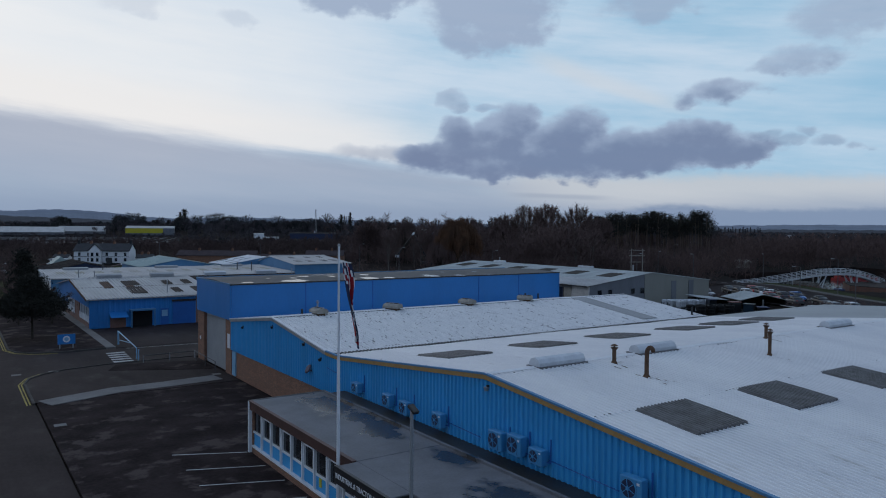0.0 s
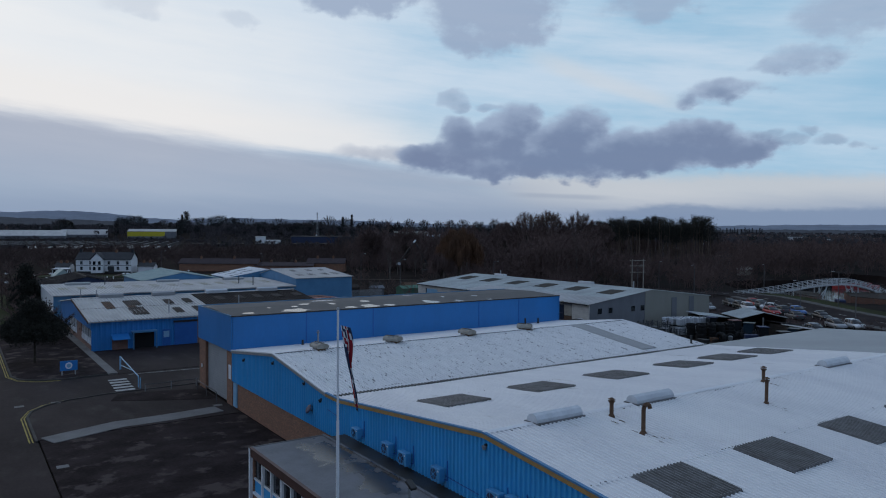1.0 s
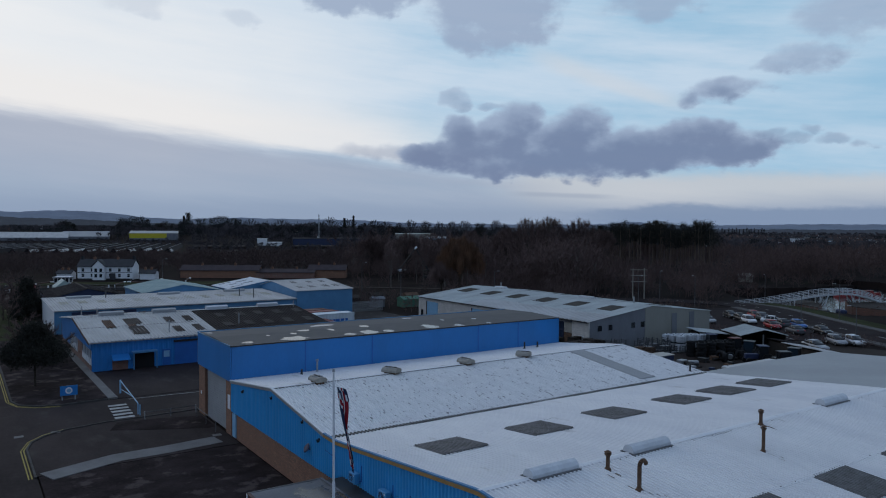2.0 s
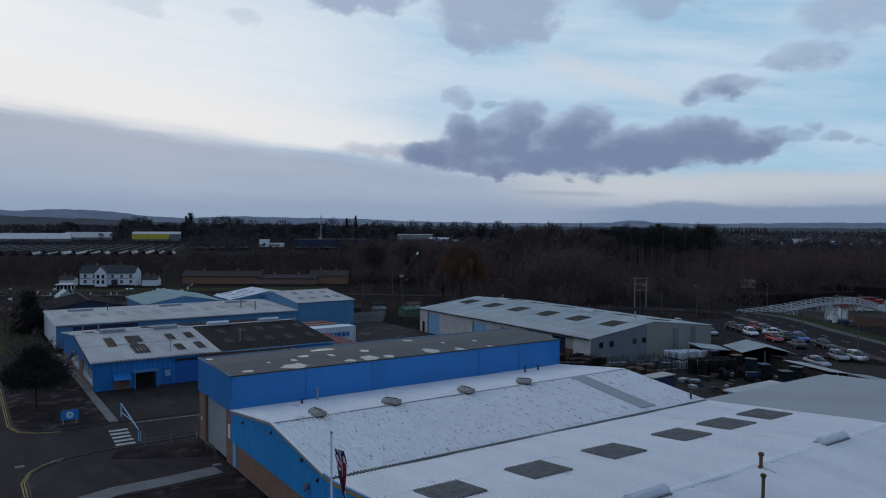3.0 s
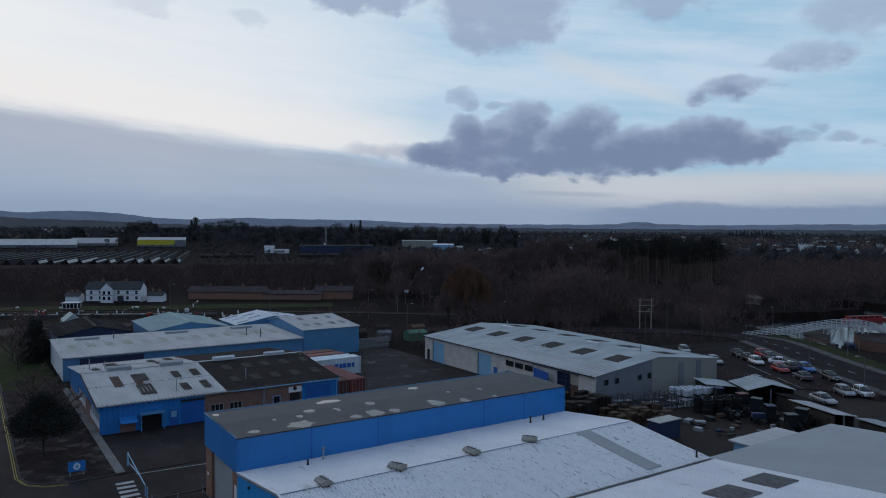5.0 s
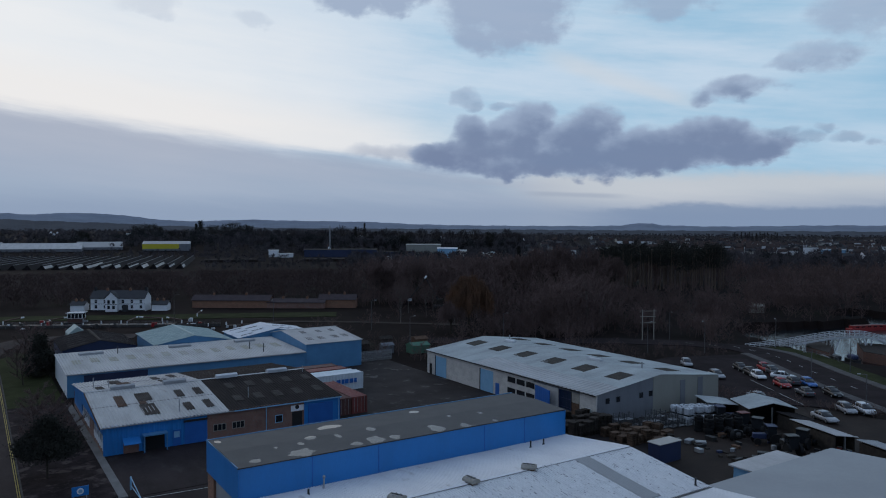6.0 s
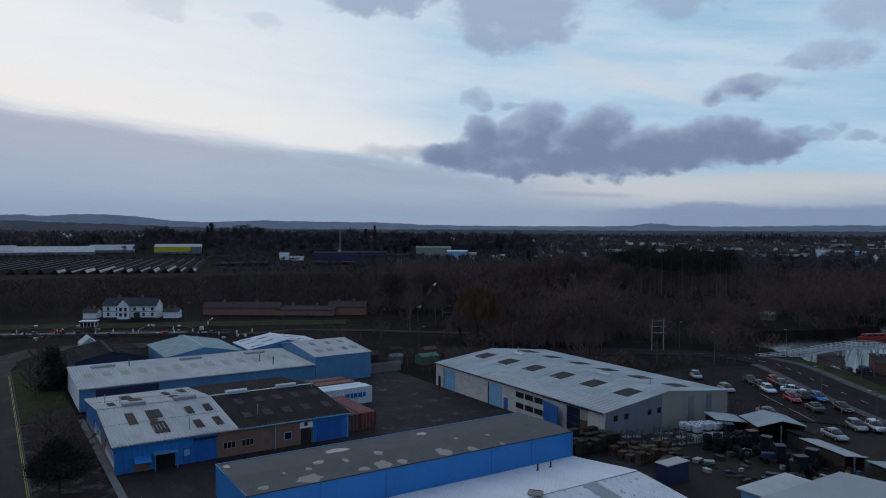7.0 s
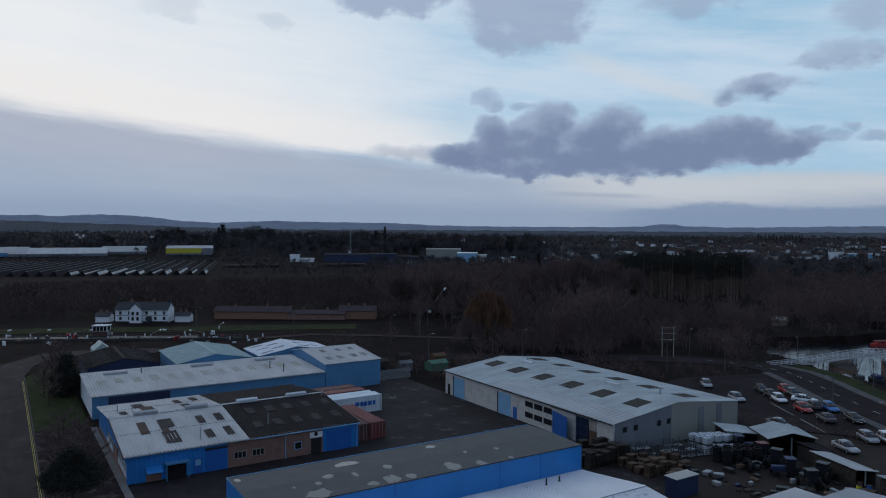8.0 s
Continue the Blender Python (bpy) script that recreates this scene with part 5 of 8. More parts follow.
plain_hall("end_hall", "pale-blue hall with a weathered pitched roof", 55.3, 67.6, 131.6, 151.0, 5.3, 6.45, "x", "pale_blue", "fibre_roof",
           mid=144.8, lights=[(57.0, 134.5, 1.3, 2.2), (59.6, 134.6, 1.3, 2.2), (62.8, 134.9, 1.3, 2.2), (65.0, 135.2, 1.3, 2.2), (58.0, 140.5, 1.2, 2.0), (61.5, 140.5, 1.2, 2.0), (64.5, 140.8, 1.2, 2.0)])
plain_hall("green_hall", "hall with a weathered grey-green roof", 31.2, 46.8, 151.6, 170.5, 4.4, 5.85, "y", "pale_blue", "green_roof")
plain_hall("striped_hall", "hall with a white roof and dark strip rooflights", 48.3, 65.5, 151.6, 163.0, 4.5, 6.0, "y", "pale_blue", "white_roof",
           [(152.6 + k * 2.1, 49.3 + (k % 2) * 3.0, 0.8, 2.6) for k in range(5)] + [(153.0 + k * 2.1, 58.0 + (k % 2) * 2.8, 0.8, 2.3) for k in range(5)])
plain_hall("dark_shed", "dark-roofed shed with pale rooflight strips", 15.5, 29.5, 160.5, 178.5, 3.4, 5.0, "y", "navy", "dark_roof",
           [(162.0 + k * 2.6, 17.0, 0.7, 3.2) for k in range(6)] + [(163.0 + k * 2.6, 24.0, 0.7, 3.2) for k in range(5)], "faded_light")
gb = thing("glazed_gable", (20.5, 181, 0), "small pale gabled rooflight block", "shed")
part("body", gable_prism(180, 186, [(18.6, 0), (22.4, 0), (22.4, 4.0), (20.5, 5.6), (18.6, 4.0)], "y"), "green_roof", gb)

# ---- containers in the yard ----


def container(name, mat, label, m, length=12.19, height=2.59):
    c = thing(name, (0, 0, 0), label, "shipping container", "containers in the yard")
    w, l, h = 1.22, length / 2, height
    part("frame", box(-l, -w, 0, l, w, 0.14), mat, c)
    for sy in (-1, 1):
        part("side_wall", clad(-l + 0.12, l - 0.12, sy * (w - 0.06), 0.14, h - 0.12, 0.28, 0.04, sy, "x"), mat, c)
        part("top_rail", box(-l, sy * w - 0.06, h - 0.12, l, sy * w + 0.06, h), mat, c)
    for sx in (-1, 1):
        for sy in (-1, 1):
            part("corner_post", box(sx * l - 0.08, sy * w - 0.08, 0, sx * l + 0.08, sy * w + 0.08, h), mat, c)
    part("end_wall", box(-l + 0.02, -w + 0.06, 0.12, -l + 0.08, w - 0.06, h - 0.05), mat, c)
    for sy in (0, 1):
        d = part("door", box(l - 0.06, -w + 0.08 + sy * 1.15, 0.14, l - 0.01, -w + 1.2 + sy * 1.15, h - 0.1), mat, c)
        for k in (0.3, 0.85):
            part("locking_bar", rod((l + 0.02, -w + 0.08 + sy * 1.15 + k, 0.2), (l + 0.02, -w + 0.08 + sy * 1.15 + k, h - 0.15), 0.025), "galv", d)
    part("roof", roof_sheet(-l + 0.05, l - 0.05, [(-w + 0.04, h - 0.05), (0, h - 0.03), (w - 0.04, h - 0.05)], 0.35, 0.03), mat, c)
    c.matrix_basis = m
    return c


MAT["box_brown"] = material("brown_container_steel", (0.12, 0.045, 0.035), 0.65, (0.07, 0.03, 0.025), 0.6, 0.9, 8, 0.05)
container("shipping_container", "red_box", "red steel shipping container on the wet yard", pose(49.75, 103.4, 0.02, 0, 0, -90))
container("shipping_container", "box_brown", "brown steel shipping container beside a red one", pose(47.0, 103.3, 0.02, 0, 0, -90))
wc = container("shipping_container", "white_box", "white shipping container with blue lettering marks", pose(51.9, 113.6, 0.02, 0, 0, 1), height=2.9)
for k, (a, b) in enumerate(((1.0, 1.75), (2.0, 2.5), (2.6, 3.3), (3.5, 4.2), (4.4, 4.9))):
    bm = box(a, -1.32, 1.2 if k else 1.3, b, -1.285, 1.95)
    part("marking", bm, "blue_door", wc)
container("shipping_container", "white_box", "plain white shipping container", pose(52.1, 116.3, 0.02, 0, 0, 1))
container("shipping_container", "red_box", "red steel shipping container behind the white ones", pose(51.8, 119.6, 0.02, 0, 0, 2))
container("shipping_container", "box_brown", "brown steel shipping container by the far fence", pose(51.3, 122.6, 0.02, 0, 0, 2))

# ---- grey workshop on the east side ----


def build_grey():
    g = thing("grey_workshop", (89, 95, 0), "large workshop with a pale grey-green roof and cream block walls", "workshop")
    x0, xr, x1, y0, y1, ze, zr = 75.0, 88.6, 102.8, 72.65, 118.1, 4.45, 6.05
    part("wall", box(x0, 102, 0, x0 + 0.25, y1, ze - 0.05), "block", g, "cream painted block wall")
    part("wall", box(x0, 80.6, 0, x0 + 0.25, 102, ze - 0.05), "block", g, "cream painted block wall")
    part("wall", box(x0, y0, 0, x0 + 0.25, 76.0, ze - 0.05), "block", g, "cream painted block wall")
    part("gable_wall", gable_prism(y0, y0 + 0.25, [(x0, 0), (87.0, 0), (87.0, 5.78), (x0 + 0.3, ze - 0.02)], "y"), "grey_wall", g, "dark grey gable cladding")
    part("gable_wall", gable_prism(y0 - 0.05, y0 + 0.2, [(87.02, 0), (x1, 0), (x1, ze), (xr, zr - 0.1), (87.02, 5.78)], "y"), "olive_wall", g, "stone-grey gable cladding")
    part("gable_wall", gable_prism(y1 - 0.25, y1, [(x0, 0), (x1, 0), (x1, ze), (xr, zr - 0.1), (x0 + 0.3, ze - 0.02)], "y"), "cream", g)
    part("side_wall", box(x1 - 0.25, y0 + 0.25, 0, x1, y1 - 0.25, ze - 0.05), "olive_wall", g)
    for x in (93.2, 97.5):
        part("pilaster", box(x, y0 - 0.12, 0, x + 1.2, y0 - 0.06, 4.6), "grey_wall", g)
    top = lambda x: float(np.interp(x, [x0 - 0.3, xr, x1 + 0.3], [ze, zr, ze]))
    part("roof_sheet", roof_sheet(102.0, y1 + 0.15, split((x0 - 0.3, ze), (xr, zr), 5), 0.35, 0.03, "x"), "grey_roof", g, "pale sheet roof")
    part("roof_sheet", roof_sheet(y0 - 0.15, 102.0, split((x0 - 0.3, ze + 0.02), (79.6, top(79.6) + 0.02), 2), 0.9, 0.12, "x"), "fibre_roof", g, "heavier ribbed eaves sheeting")
    part("roof_sheet", roof_sheet(y0 - 0.15, 102.0, split((79.5, top(79.5)), (xr, zr), 4), 0.35, 0.03, "x"), "grey_roof", g)
    part("roof_sheet", roof_sheet(y0 - 0.15, y1 + 0.15, split((xr, zr), (x1 + 0.3, ze), 5), 0.35, 0.03, "x"), "grey_roof", g)
    part("gutter", box(x0 - 0.42, y0, ze - 0.16, x0 - 0.26, y1, ze - 0.02), "black", g)
    for k in range(6):
        y = 75.2 + k * 7.5
        for xc in (82.4, 93.4):
            part("rooflight", roof_sheet(y, y + 3.1, [(q, top(q) + 0.035) for q in (xc, xc + 1.7, xc + 3.4)], 0.35, 0.03, "x"), "rooflight_brown", g, "dark mossy rooflight")
    for y in (85, 108):
        part("ridge_ventilator", gable_prism(y, y + 3.0, [(xr - 0.4, zr), (xr - 0.35, zr + 0.35), (xr + 0.35, zr + 0.35), (xr + 0.4, zr)], "y"), "poly", g)
    for y in (78, 112):
        part("flue", rod((xr + 2, y, 5.6), (xr + 2, y, 6.9), 0.12), "galv", g)
    # west doors and glazing
    for a, b, mat, lab in ((111.4, 115.0, "sky_blue", "tall light blue sliding door"), (96.9, 100.5, "sky_blue", "tall light blue sliding door")):
        part("door", box(x0 - 0.06, a, 0, x0 + 0.02, b, 3.75), mat, g, lab)
        part("door_jamb", box(x0 - 0.1, b, 0, x0 + 0.02, b + 0.22, 3.8), "dark", g)
    part("door", box(x0 - 0.06, 95.2, 0, x0 + 0.02, 96.2, 2.0), "blue_door", g)
    part("door", box(x0 - 0.05, 116.4, 0, x0 + 0.02, 117.2, 2.0), "dark", g)
    for z0, z1 in ((2.75, 3.75), (0.95, 1.95)):
        for k in range(3):
            w = part("window", box(x0 - 0.03, 86.0 + k * 2.4, z0, x0 + 0.04, 88.2 + k * 2.4, z1), "cream", g)
            part("pane", box(x0 - 0.05, 86.1 + k * 2.4, z0 + 0.06, x0 - 0.01, 88.1 + k * 2.4, z1 - 0.06), "glass", w)
    leaf = part("door_leaf", prism([(x0 - 0.25, 85.7, 0.1), (x0 - 1.3, 81.2, 0.1), (x0 - 1.2, 81.15, 0.1), (x0 - 0.15, 85.65, 0.1)], (0, 0, 3.55)), "blue_door", g, "blue sliding door leaf standing open")
    for k in range(7):
        f = (k + 0.5) / 7
        p = Vector((x0 - 0.25 - 1.05 * f, 85.7 - 4.5 * f, 0))
        part("rib", box(p.x - 0.05, p.y - 0.04, 0.12, p.x + 0.0, p.y + 0.04, 3.6), "blue_door", leaf)
    part("door_track", box(x0 - 0.16, 76.0, 4.02, x0 + 0.02, 86.2, 4.16), "grey_wall", g)
    part("opening", box(x0 + 0.5, 76.0, 0, x0 + 0.6, 81.2, 4.1), "dark", g, "dark open bay")
    for k in range(4):
        a = 77.9 + k * 0.82
        w = part("window", box(x0 + 0.06, a, 0.1, x0 + 0.16, a + 0.07, 4.05), "navy", g)
        part("pane", box(x0 + 0.09, a + 0.07, 0.1, x0 + 0.12, a + 0.82, 4.05), "blue_glass", w, "blue-tinted glazing")
    for z in (1.4, 2.7):
        part("transom", box(x0 + 0.05, 77.9, z, x0 + 0.17, 81.2, z + 0.08), "navy", g)
    part("opening_door", box(x0 + 0.04, 76.1, 0, x0 + 0.12, 77.7, 2.4), "rust", g)
    part("opening_door", box(x0 + 0.05, 76.1, 2.45, x0 + 0.11, 77.7, 4.05), "vent", g)
    part("notice", box(x0 - 0.04, 73.6, 1.3, x0 + 0.01, 74.8, 2.3), "white", g, "white notice board")
    for x in (76.8, 79.0, 83.9, 86.0):
        w = part("window", box(x, y0 - 0.04, 2.9, x + 0.9, y0 + 0.02, 3.8), "grey_wall", g)
        part("pane", box(x + 0.05, y0 - 0.06, 2.95, x + 0.85, y0 - 0.02, 3.75), "glass", w)
    return g


MAT["blue_glass"] = material("blue_tinted_glass", (0.012, 0.024, 0.050), 0.2, (0.018, 0.030, 0.055), 0.6, 0.6, 5, 0.0)
MAT["rooflight_brown"] = material("mossy_rooflight_sheet", (0.075, 0.066, 0.055), 0.8, (0.045, 0.04, 0.035), 0.8, 0.9, 8, 0.05)
build_grey()
fence = thing("palisade_fence", (72, 134.6, 0), "grey steel palisade fence at the back of the yard", "fence")
for k in range(48):
    x = 68.6 + k * 0.16
    part("pale", box(x, 134.5, 0, x + 0.07, 134.53, 2.2), "galv", fence)
for z in (0.5, 1.8):
    part("rail", box(68.5, 134.53, z, 76.3, 134.57, z + 0.06), "galv", fence)

# ---- yard clutter ----
rnd = random.Random(11)


def pallet_stack(x, y, z, n, turn, mat="timber"):
    p = thing("pallet_stack", (0, 0, 0), "stack of worn timber pallets on the muddy yard", "pallet stack", "pallet stacks")
    for k in range(n):
        b = k * 0.15
        comb = [(-0.6, 0.0), (-0.5, 0.0), (-0.5, 0.1), (-0.05, 0.1), (-0.05, 0.0), (0.05, 0.0), (0.05, 0.1), (0.5, 0.1), (0.5, 0.0), (0.6, 0.0), (0.6, 0.125), (-0.6, 0.125)]
        bm = turned(prism([(u, -0.5, b + v) for u, v in comb], (0, 1.0, 0)), pose(0, 0, 0, 0, 0, rnd.uniform(-3, 3)))
        part("pallet", bm, mat, p)
    p.matrix_basis = pose(x, y, z, 0, 0, turn)
    return p


for k in range(22):
    pallet_stack(72.6 + (k % 6) * 1.35 + rnd.uniform(-.2, .2), 63.6 + (k // 6) * 1.6 + rnd.uniform(-.2, .2), 0.01, rnd.randint(5, 11), rnd.uniform(-12, 12))
MAT["dark_timber"] = material("wet_dark_timber", (0.05, 0.042, 0.035), 0.9, (0.025, 0.02, 0.018), 2.0, 0.9, 14, 0.1, each=0.6)
for k in range(24):
    pallet_stack(68.3 + (k % 6) * 1.3 + rnd.uniform(-.2, .2), 70.2 + (k // 6) * 1.35 + rnd.uniform(-.2, .2), 0.01, rnd.randint(10, 16), rnd.uniform(-15, 15), "dark_timber")
for k, (x, y) in enumerate(((74.2, 61.4), (75.8, 61.9), (79.3, 63.6))):
    c = thing("timber_crate", (0, 0, 0), "pale new timber crate", "crate", "timber crates")
    for i in range(5):
        part("board", box(-0.8, -0.5, i * 0.2, 0.8, 0.5, i * 0.2 + 0.17), "timber", c)
    c.matrix_basis = pose(x, y, 0.01, 0, 0, rnd.uniform(-20, 20))


def stillage(x, y, z, turn, n=2):
    """Stacked steel post pallets."""
    s = thing("stillage", (0, 0, 0), "stack of grey steel cage stillages", "stillage", "stillages in the yard")
    for k in range(n):
        b = k * 1.0
        for sx in (-0.6, 0.6):
            for sy in (-0.5, 0.5):
                part("post", box(sx - 0.05, sy - 0.05, b, sx + 0.05, sy + 0.05, b + 1.0), "lamp_grey", s)
        part("base", box(-0.6, -0.5, b + 0.1, 0.6, 0.5, b + 0.16), "galv", s)
        for h in (0.35, 0.6, 0.85):
            for sy in (-0.5, 0.5):
                part("bar", box(-0.6, sy - 0.015, b + h, 0.6, sy + 0.015, b + h + 0.04), "lamp_grey", s)
            for sx in (-0.6, 0.6):
                part("bar", box(sx - 0.015, -0.5, b + h, sx + 0.015, 0.5, b + h + 0.04), "lamp_grey", s)
    s.matrix_basis = pose(x, y, z, 0, 0, turn)
    return s


for k in range(18):
    stillage(77.5 + (k % 9) * 1.3, 70.6 - (k // 9) * 2.2 - (k % 9) * 0.35 + rnd.uniform(-.15, .15), 0.01, rnd.uniform(-10, 10), rnd.randint(1, 2))


def bulk_tank(x, y, z, turn):
    t = thing("bulk_container", (0, 0, 0), "white caged bulk liquid container on a pallet", "bulk container", "bulk containers")
    part("pallet", box(-0.6, -0.5, 0, 0.6, 0.5, 0.14), "black", t)
    part("tank", box(-0.57, -0.47, 0.14, 0.57, 0.47, 1.1, bevel=0.08), "poly", t)
    part("cap", rod((0, 0, 1.1), (0, 0, 1.16), 0.11), "black", t)
    for h in (0.3, 0.55, 0.8, 1.05):
        for sy in (-0.5, 0.5):
            part("bar", box(-0.6, sy - 0.012, h, 0.6, sy + 0.012, h + 0.025), "galv", t)
    for sx in (-0.6, -0.2, 0.2, 0.6):
        for sy in (-0.5, 0.5):
            part("upright", box(sx - 0.012, sy - 0.012, 0.14, sx + 0.012, sy + 0.012, 1.1), "galv", t)
    t.matrix_basis = pose(x, y, z, 0, 0, turn)


for k in range(26):
    i, j = k % 5, (k // 5) % 3
    bulk_tank(87.4 + i * 1.25 + rnd.uniform(-.1, .1), 68.8 - i * 0.55 - j * 1.2, 0.01 + (1.17 if k >= 15 else 0), rnd.uniform(-8, 8))


def tyre(r, w):
    bm = bmesh.new()
    ring = [(r * 0.62, -w / 2), (r * 0.9, -w / 2), (r, -w * 0.32), (r, w * 0.32), (r * 0.9, w / 2), (r * 0.62, w / 2)]
    n = 14
    rows = [[Vector((a * math.cos(k * math.tau / n), a * math.sin(k * math.tau / n), h + w / 2)) for a, h in ring + ring[:1]] for k in range(n + 1)]
    grid_mesh(rows, bm)
    bmesh.ops.remove_doubles(bm, verts=bm.verts[:], dist=0.001)
    return bm


tyre_mesh = finish("tyre", tyre(0.62, 0.42), "tyre")
for k in range(46):
    i = k // 5
    ob = new("tyre", tyre_mesh)
    tagged(ob, "large black used tyre lying in a pile", "tyre", "scrap tyres")
    ob.matrix_basis = pose(85.5 + (i % 5) * 1.45 + rnd.uniform(-.12, .12), 63.2 - (i // 5) * 1.7 - (i % 5) * 0.5, 0.01 + (k % 5) * 0.42, rnd.uniform(-3, 3), rnd.uniform(-3, 3), 0)
for k in range(14):
    ob = new("tyre", tyre_mesh)
    tagged(ob, "large black used tyre lying in a pile", "tyre", "scrap tyres")
    ob.matrix_basis = pose(84.0 + rnd.uniform(0, 9), 57.5 + rnd.uniform(0, 2.5), 0.62, 90, 0, rnd.uniform(0, 180))

skip = thing("covered_bin", (75, 59, 0), "navy steel site store with a pale flat lid", "site store")
part("body", box(69.2, 56.4, 0.01, 73.1, 58.2, 2.35, bevel=0.04), "navy", skip)
part("lid", box(69.1, 56.3, 2.35, 73.2, 58.3, 2.45, bevel=0.03), "cream", skip)


def tractor(x, y, turn, mat):
    t = thing("machine", (0, 0, 0), "dark old tractor or machine parked in the yard", "tractor", "yard machines")
    part("bonnet", box(0.3, -0.4, 0.7, 2.0, 0.4, 1.4, bevel=0.08), mat, t)
    part("cab", prism([(-0.9, -0.65, 0.8), (0.35, -0.65, 0.8), (0.2, -0.65, 2.4), (-0.8, -0.65, 2.4)], (0, 1.3, 0)), "glass", t)
    part("cab_roof", box(-0.95, -0.75, 2.4, 0.35, 0.75, 2.5, bevel=0.03), mat, t)
    for px, r in ((-0.7, 0.75), (1.6, 0.45)):
        for sy in (-1, 1):
            part("wheel", rod((px, sy * 0.6, r), (px, sy * 0.95, r), r, r, 14), "tyre", t)
    t.matrix_basis = pose(x, y, 0.01, 0, 0, turn)


for x, y, a, m in ((90.8, 57.6, 20, "black"), (91.5, 60.6, 70, "red_box"), (88.2, 54.4, 140, "navy"), (90.6, 51.0, 10, "black"), (92.0, 64.2, -30, "navy"), (86.6, 50.4, 60, "black")):
    tractor(x, y, a, m)
for k in range(70):
    s = rnd.uniform(0.2, 0.7)
    x, y = rnd.uniform(77, 92.5), rnd.uniform(45, 63)
    ob = single("scrap", turned(box(-s, -s * rnd.uniform(.3, .9), 0, s, s * rnd.uniform(.3, .9), s * rnd.uniform(.4, 1.3), bevel=0.03), pose(x, y, 0.01, 0, 0, rnd.uniform(0, 180))), rnd.choice(("black", "rust", "dark_timber", "galv", "navy", "black", "dark_timber")), "small heap of scrap in the yard", "scrap", "scrap heaps")

# ---- sheds between yard and car park ----


def open_shed(name, label, cx, cy, turn, w, d, h, roof_mat, gable=True):
    s = thing(name, (0, 0, 0), label, "shed")
    for sx in (-1, 1):
        part("side_wall", box(sx * w / 2 - 0.06, -d / 2, 0, sx * w / 2 + 0.06, d / 2, h), "dark_timber", s)
    part("back_wall", box(-w / 2, d / 2 - 0.1, 0, w / 2, d / 2, h), "dark_timber", s)
    up = w * 0.12 if gable else 0.0
    if gable:
        for sx in (-1, 1):
            rows = [(sx * (w / 2 + 0.3), h - 0.05), (sx * w / 4, h + up * 0.5), (0, h + up)]
            part("roof_sheet", roof_sheet(-d / 2 - 0.3, d / 2 + 0.3, rows, 0.3, 0.04, "x"), roof_mat, s)
        part("gable_board", prism([(-w / 2, d / 2 - 0.1, h), (w / 2, d / 2 - 0.1, h), (0, d / 2 - 0.1, h + up)], (0, 0.08, 0)), "dark_timber", s)
    else:
        part("roof_sheet", roof_sheet(-d / 2 - 0.3, d / 2 + 0.3, [(-w / 2 - 0.3, h + 0.35), (0, h + 0.1), (w / 2 + 0.3, h - 0.15)], 0.3, 0.04, "x"), roof_mat, s)
    part("post", box(-0.08, -d / 2, 0, 0.08, -d / 2 + 0.16, h), "galv", s)
    s.matrix_basis = pose(cx, cy, 0.01, 0, 0, turn)
    return s


open_shed("open_shed", "open-fronted dark shed with a pale pitched tin roof", 98.1, 61.6, -31, 6.6, 5.6, 2.6, "grey_roof")
open_shed("lean_to", "lean-to with a rusting grey tin roof", 94.8, 67.0, -31, 4.6, 4.0, 2.3, "grey_roof", False)
open_shed("lean_to", "long low lean-to with pale tin roof sheets", 94.4, 50.6, -18, 3.0, 7.4, 2.0, "fibre_roof", False)
open_shed("lean_to", "dark boarded store by the hedge", 97.6, 56.2, -18, 3.0, 3.6, 1.9, "dark_roof", False)
open_shed("lean_to", "timber store by the edge of the yard", 92.0, 41.5, -18, 3.0, 5.0, 2.2, "galv", False)
single("tarpaulin", turned(box(-1.2, -0.9, 0, 1.2, 0.9, 0.9, bevel=0.2), pose(80.2, 47.6, 0.01, 0, 0, 20)), "sky_blue", "light blue tarpaulin over a heap", "tarpaulin")
for x, y, m in ((90.4, 46.4, "yellow"), (91.4, 45.6, "blue_door"), (89.4, 45.4, "white"), (91.8, 47.0, "red_box")):
    d = thing("waste_drum", (x, y, 0.01), "coloured drum among the scrap", "drum", "drums")
    part("body", rod((x, y, 0.01), (x, y, 0.9), 0.3, 0.3, 14), m, d)
    part("lid", rod((x, y, 0.9), (x, y, 0.95), 0.31, 0.29, 14), "black", d)

# ---- eastern road, verge, bridge and river bank ----
road_line = [(96, 152), (118, 138), (138, 125), (149, 114), (153.5, 104), (152, 95), (147, 87), (140, 77.5), (132.5, 66), (122, 48), (110, 24), (96, -10)]
single("east_road", ribbon(road_line, 8.6, 0.03, 0.12), "tarmac", "dark asphalt public road on a bend", "road", kind="structure")
near_side = [(x - 5.3 * 0.84, y + 5.3 * 0.54) for x, y in road_line[5:]]
far_side = [(x + 5.4 * 0.84, y - 5.4 * 0.54) for x, y in road_line[4:]]
single("pavement", ribbon(near_side, 1.9, 0.14, 0.25), "paving", "pale concrete pavement beside the road", "pavement", kind="structure")
single("pavement", ribbon(far_side, 2.0, 0.14, 0.25), "paving", "pale concrete pavement beside the road", "pavement", kind="structure")
single("grass_bank", ribbon([(x + 3.2 * 0.84, y - 3.2 * 0.54) for x, y in far_side], 4.4, 0.10, 0.4), "grass", "mown grass bank above the river", "grass", kind="structure")
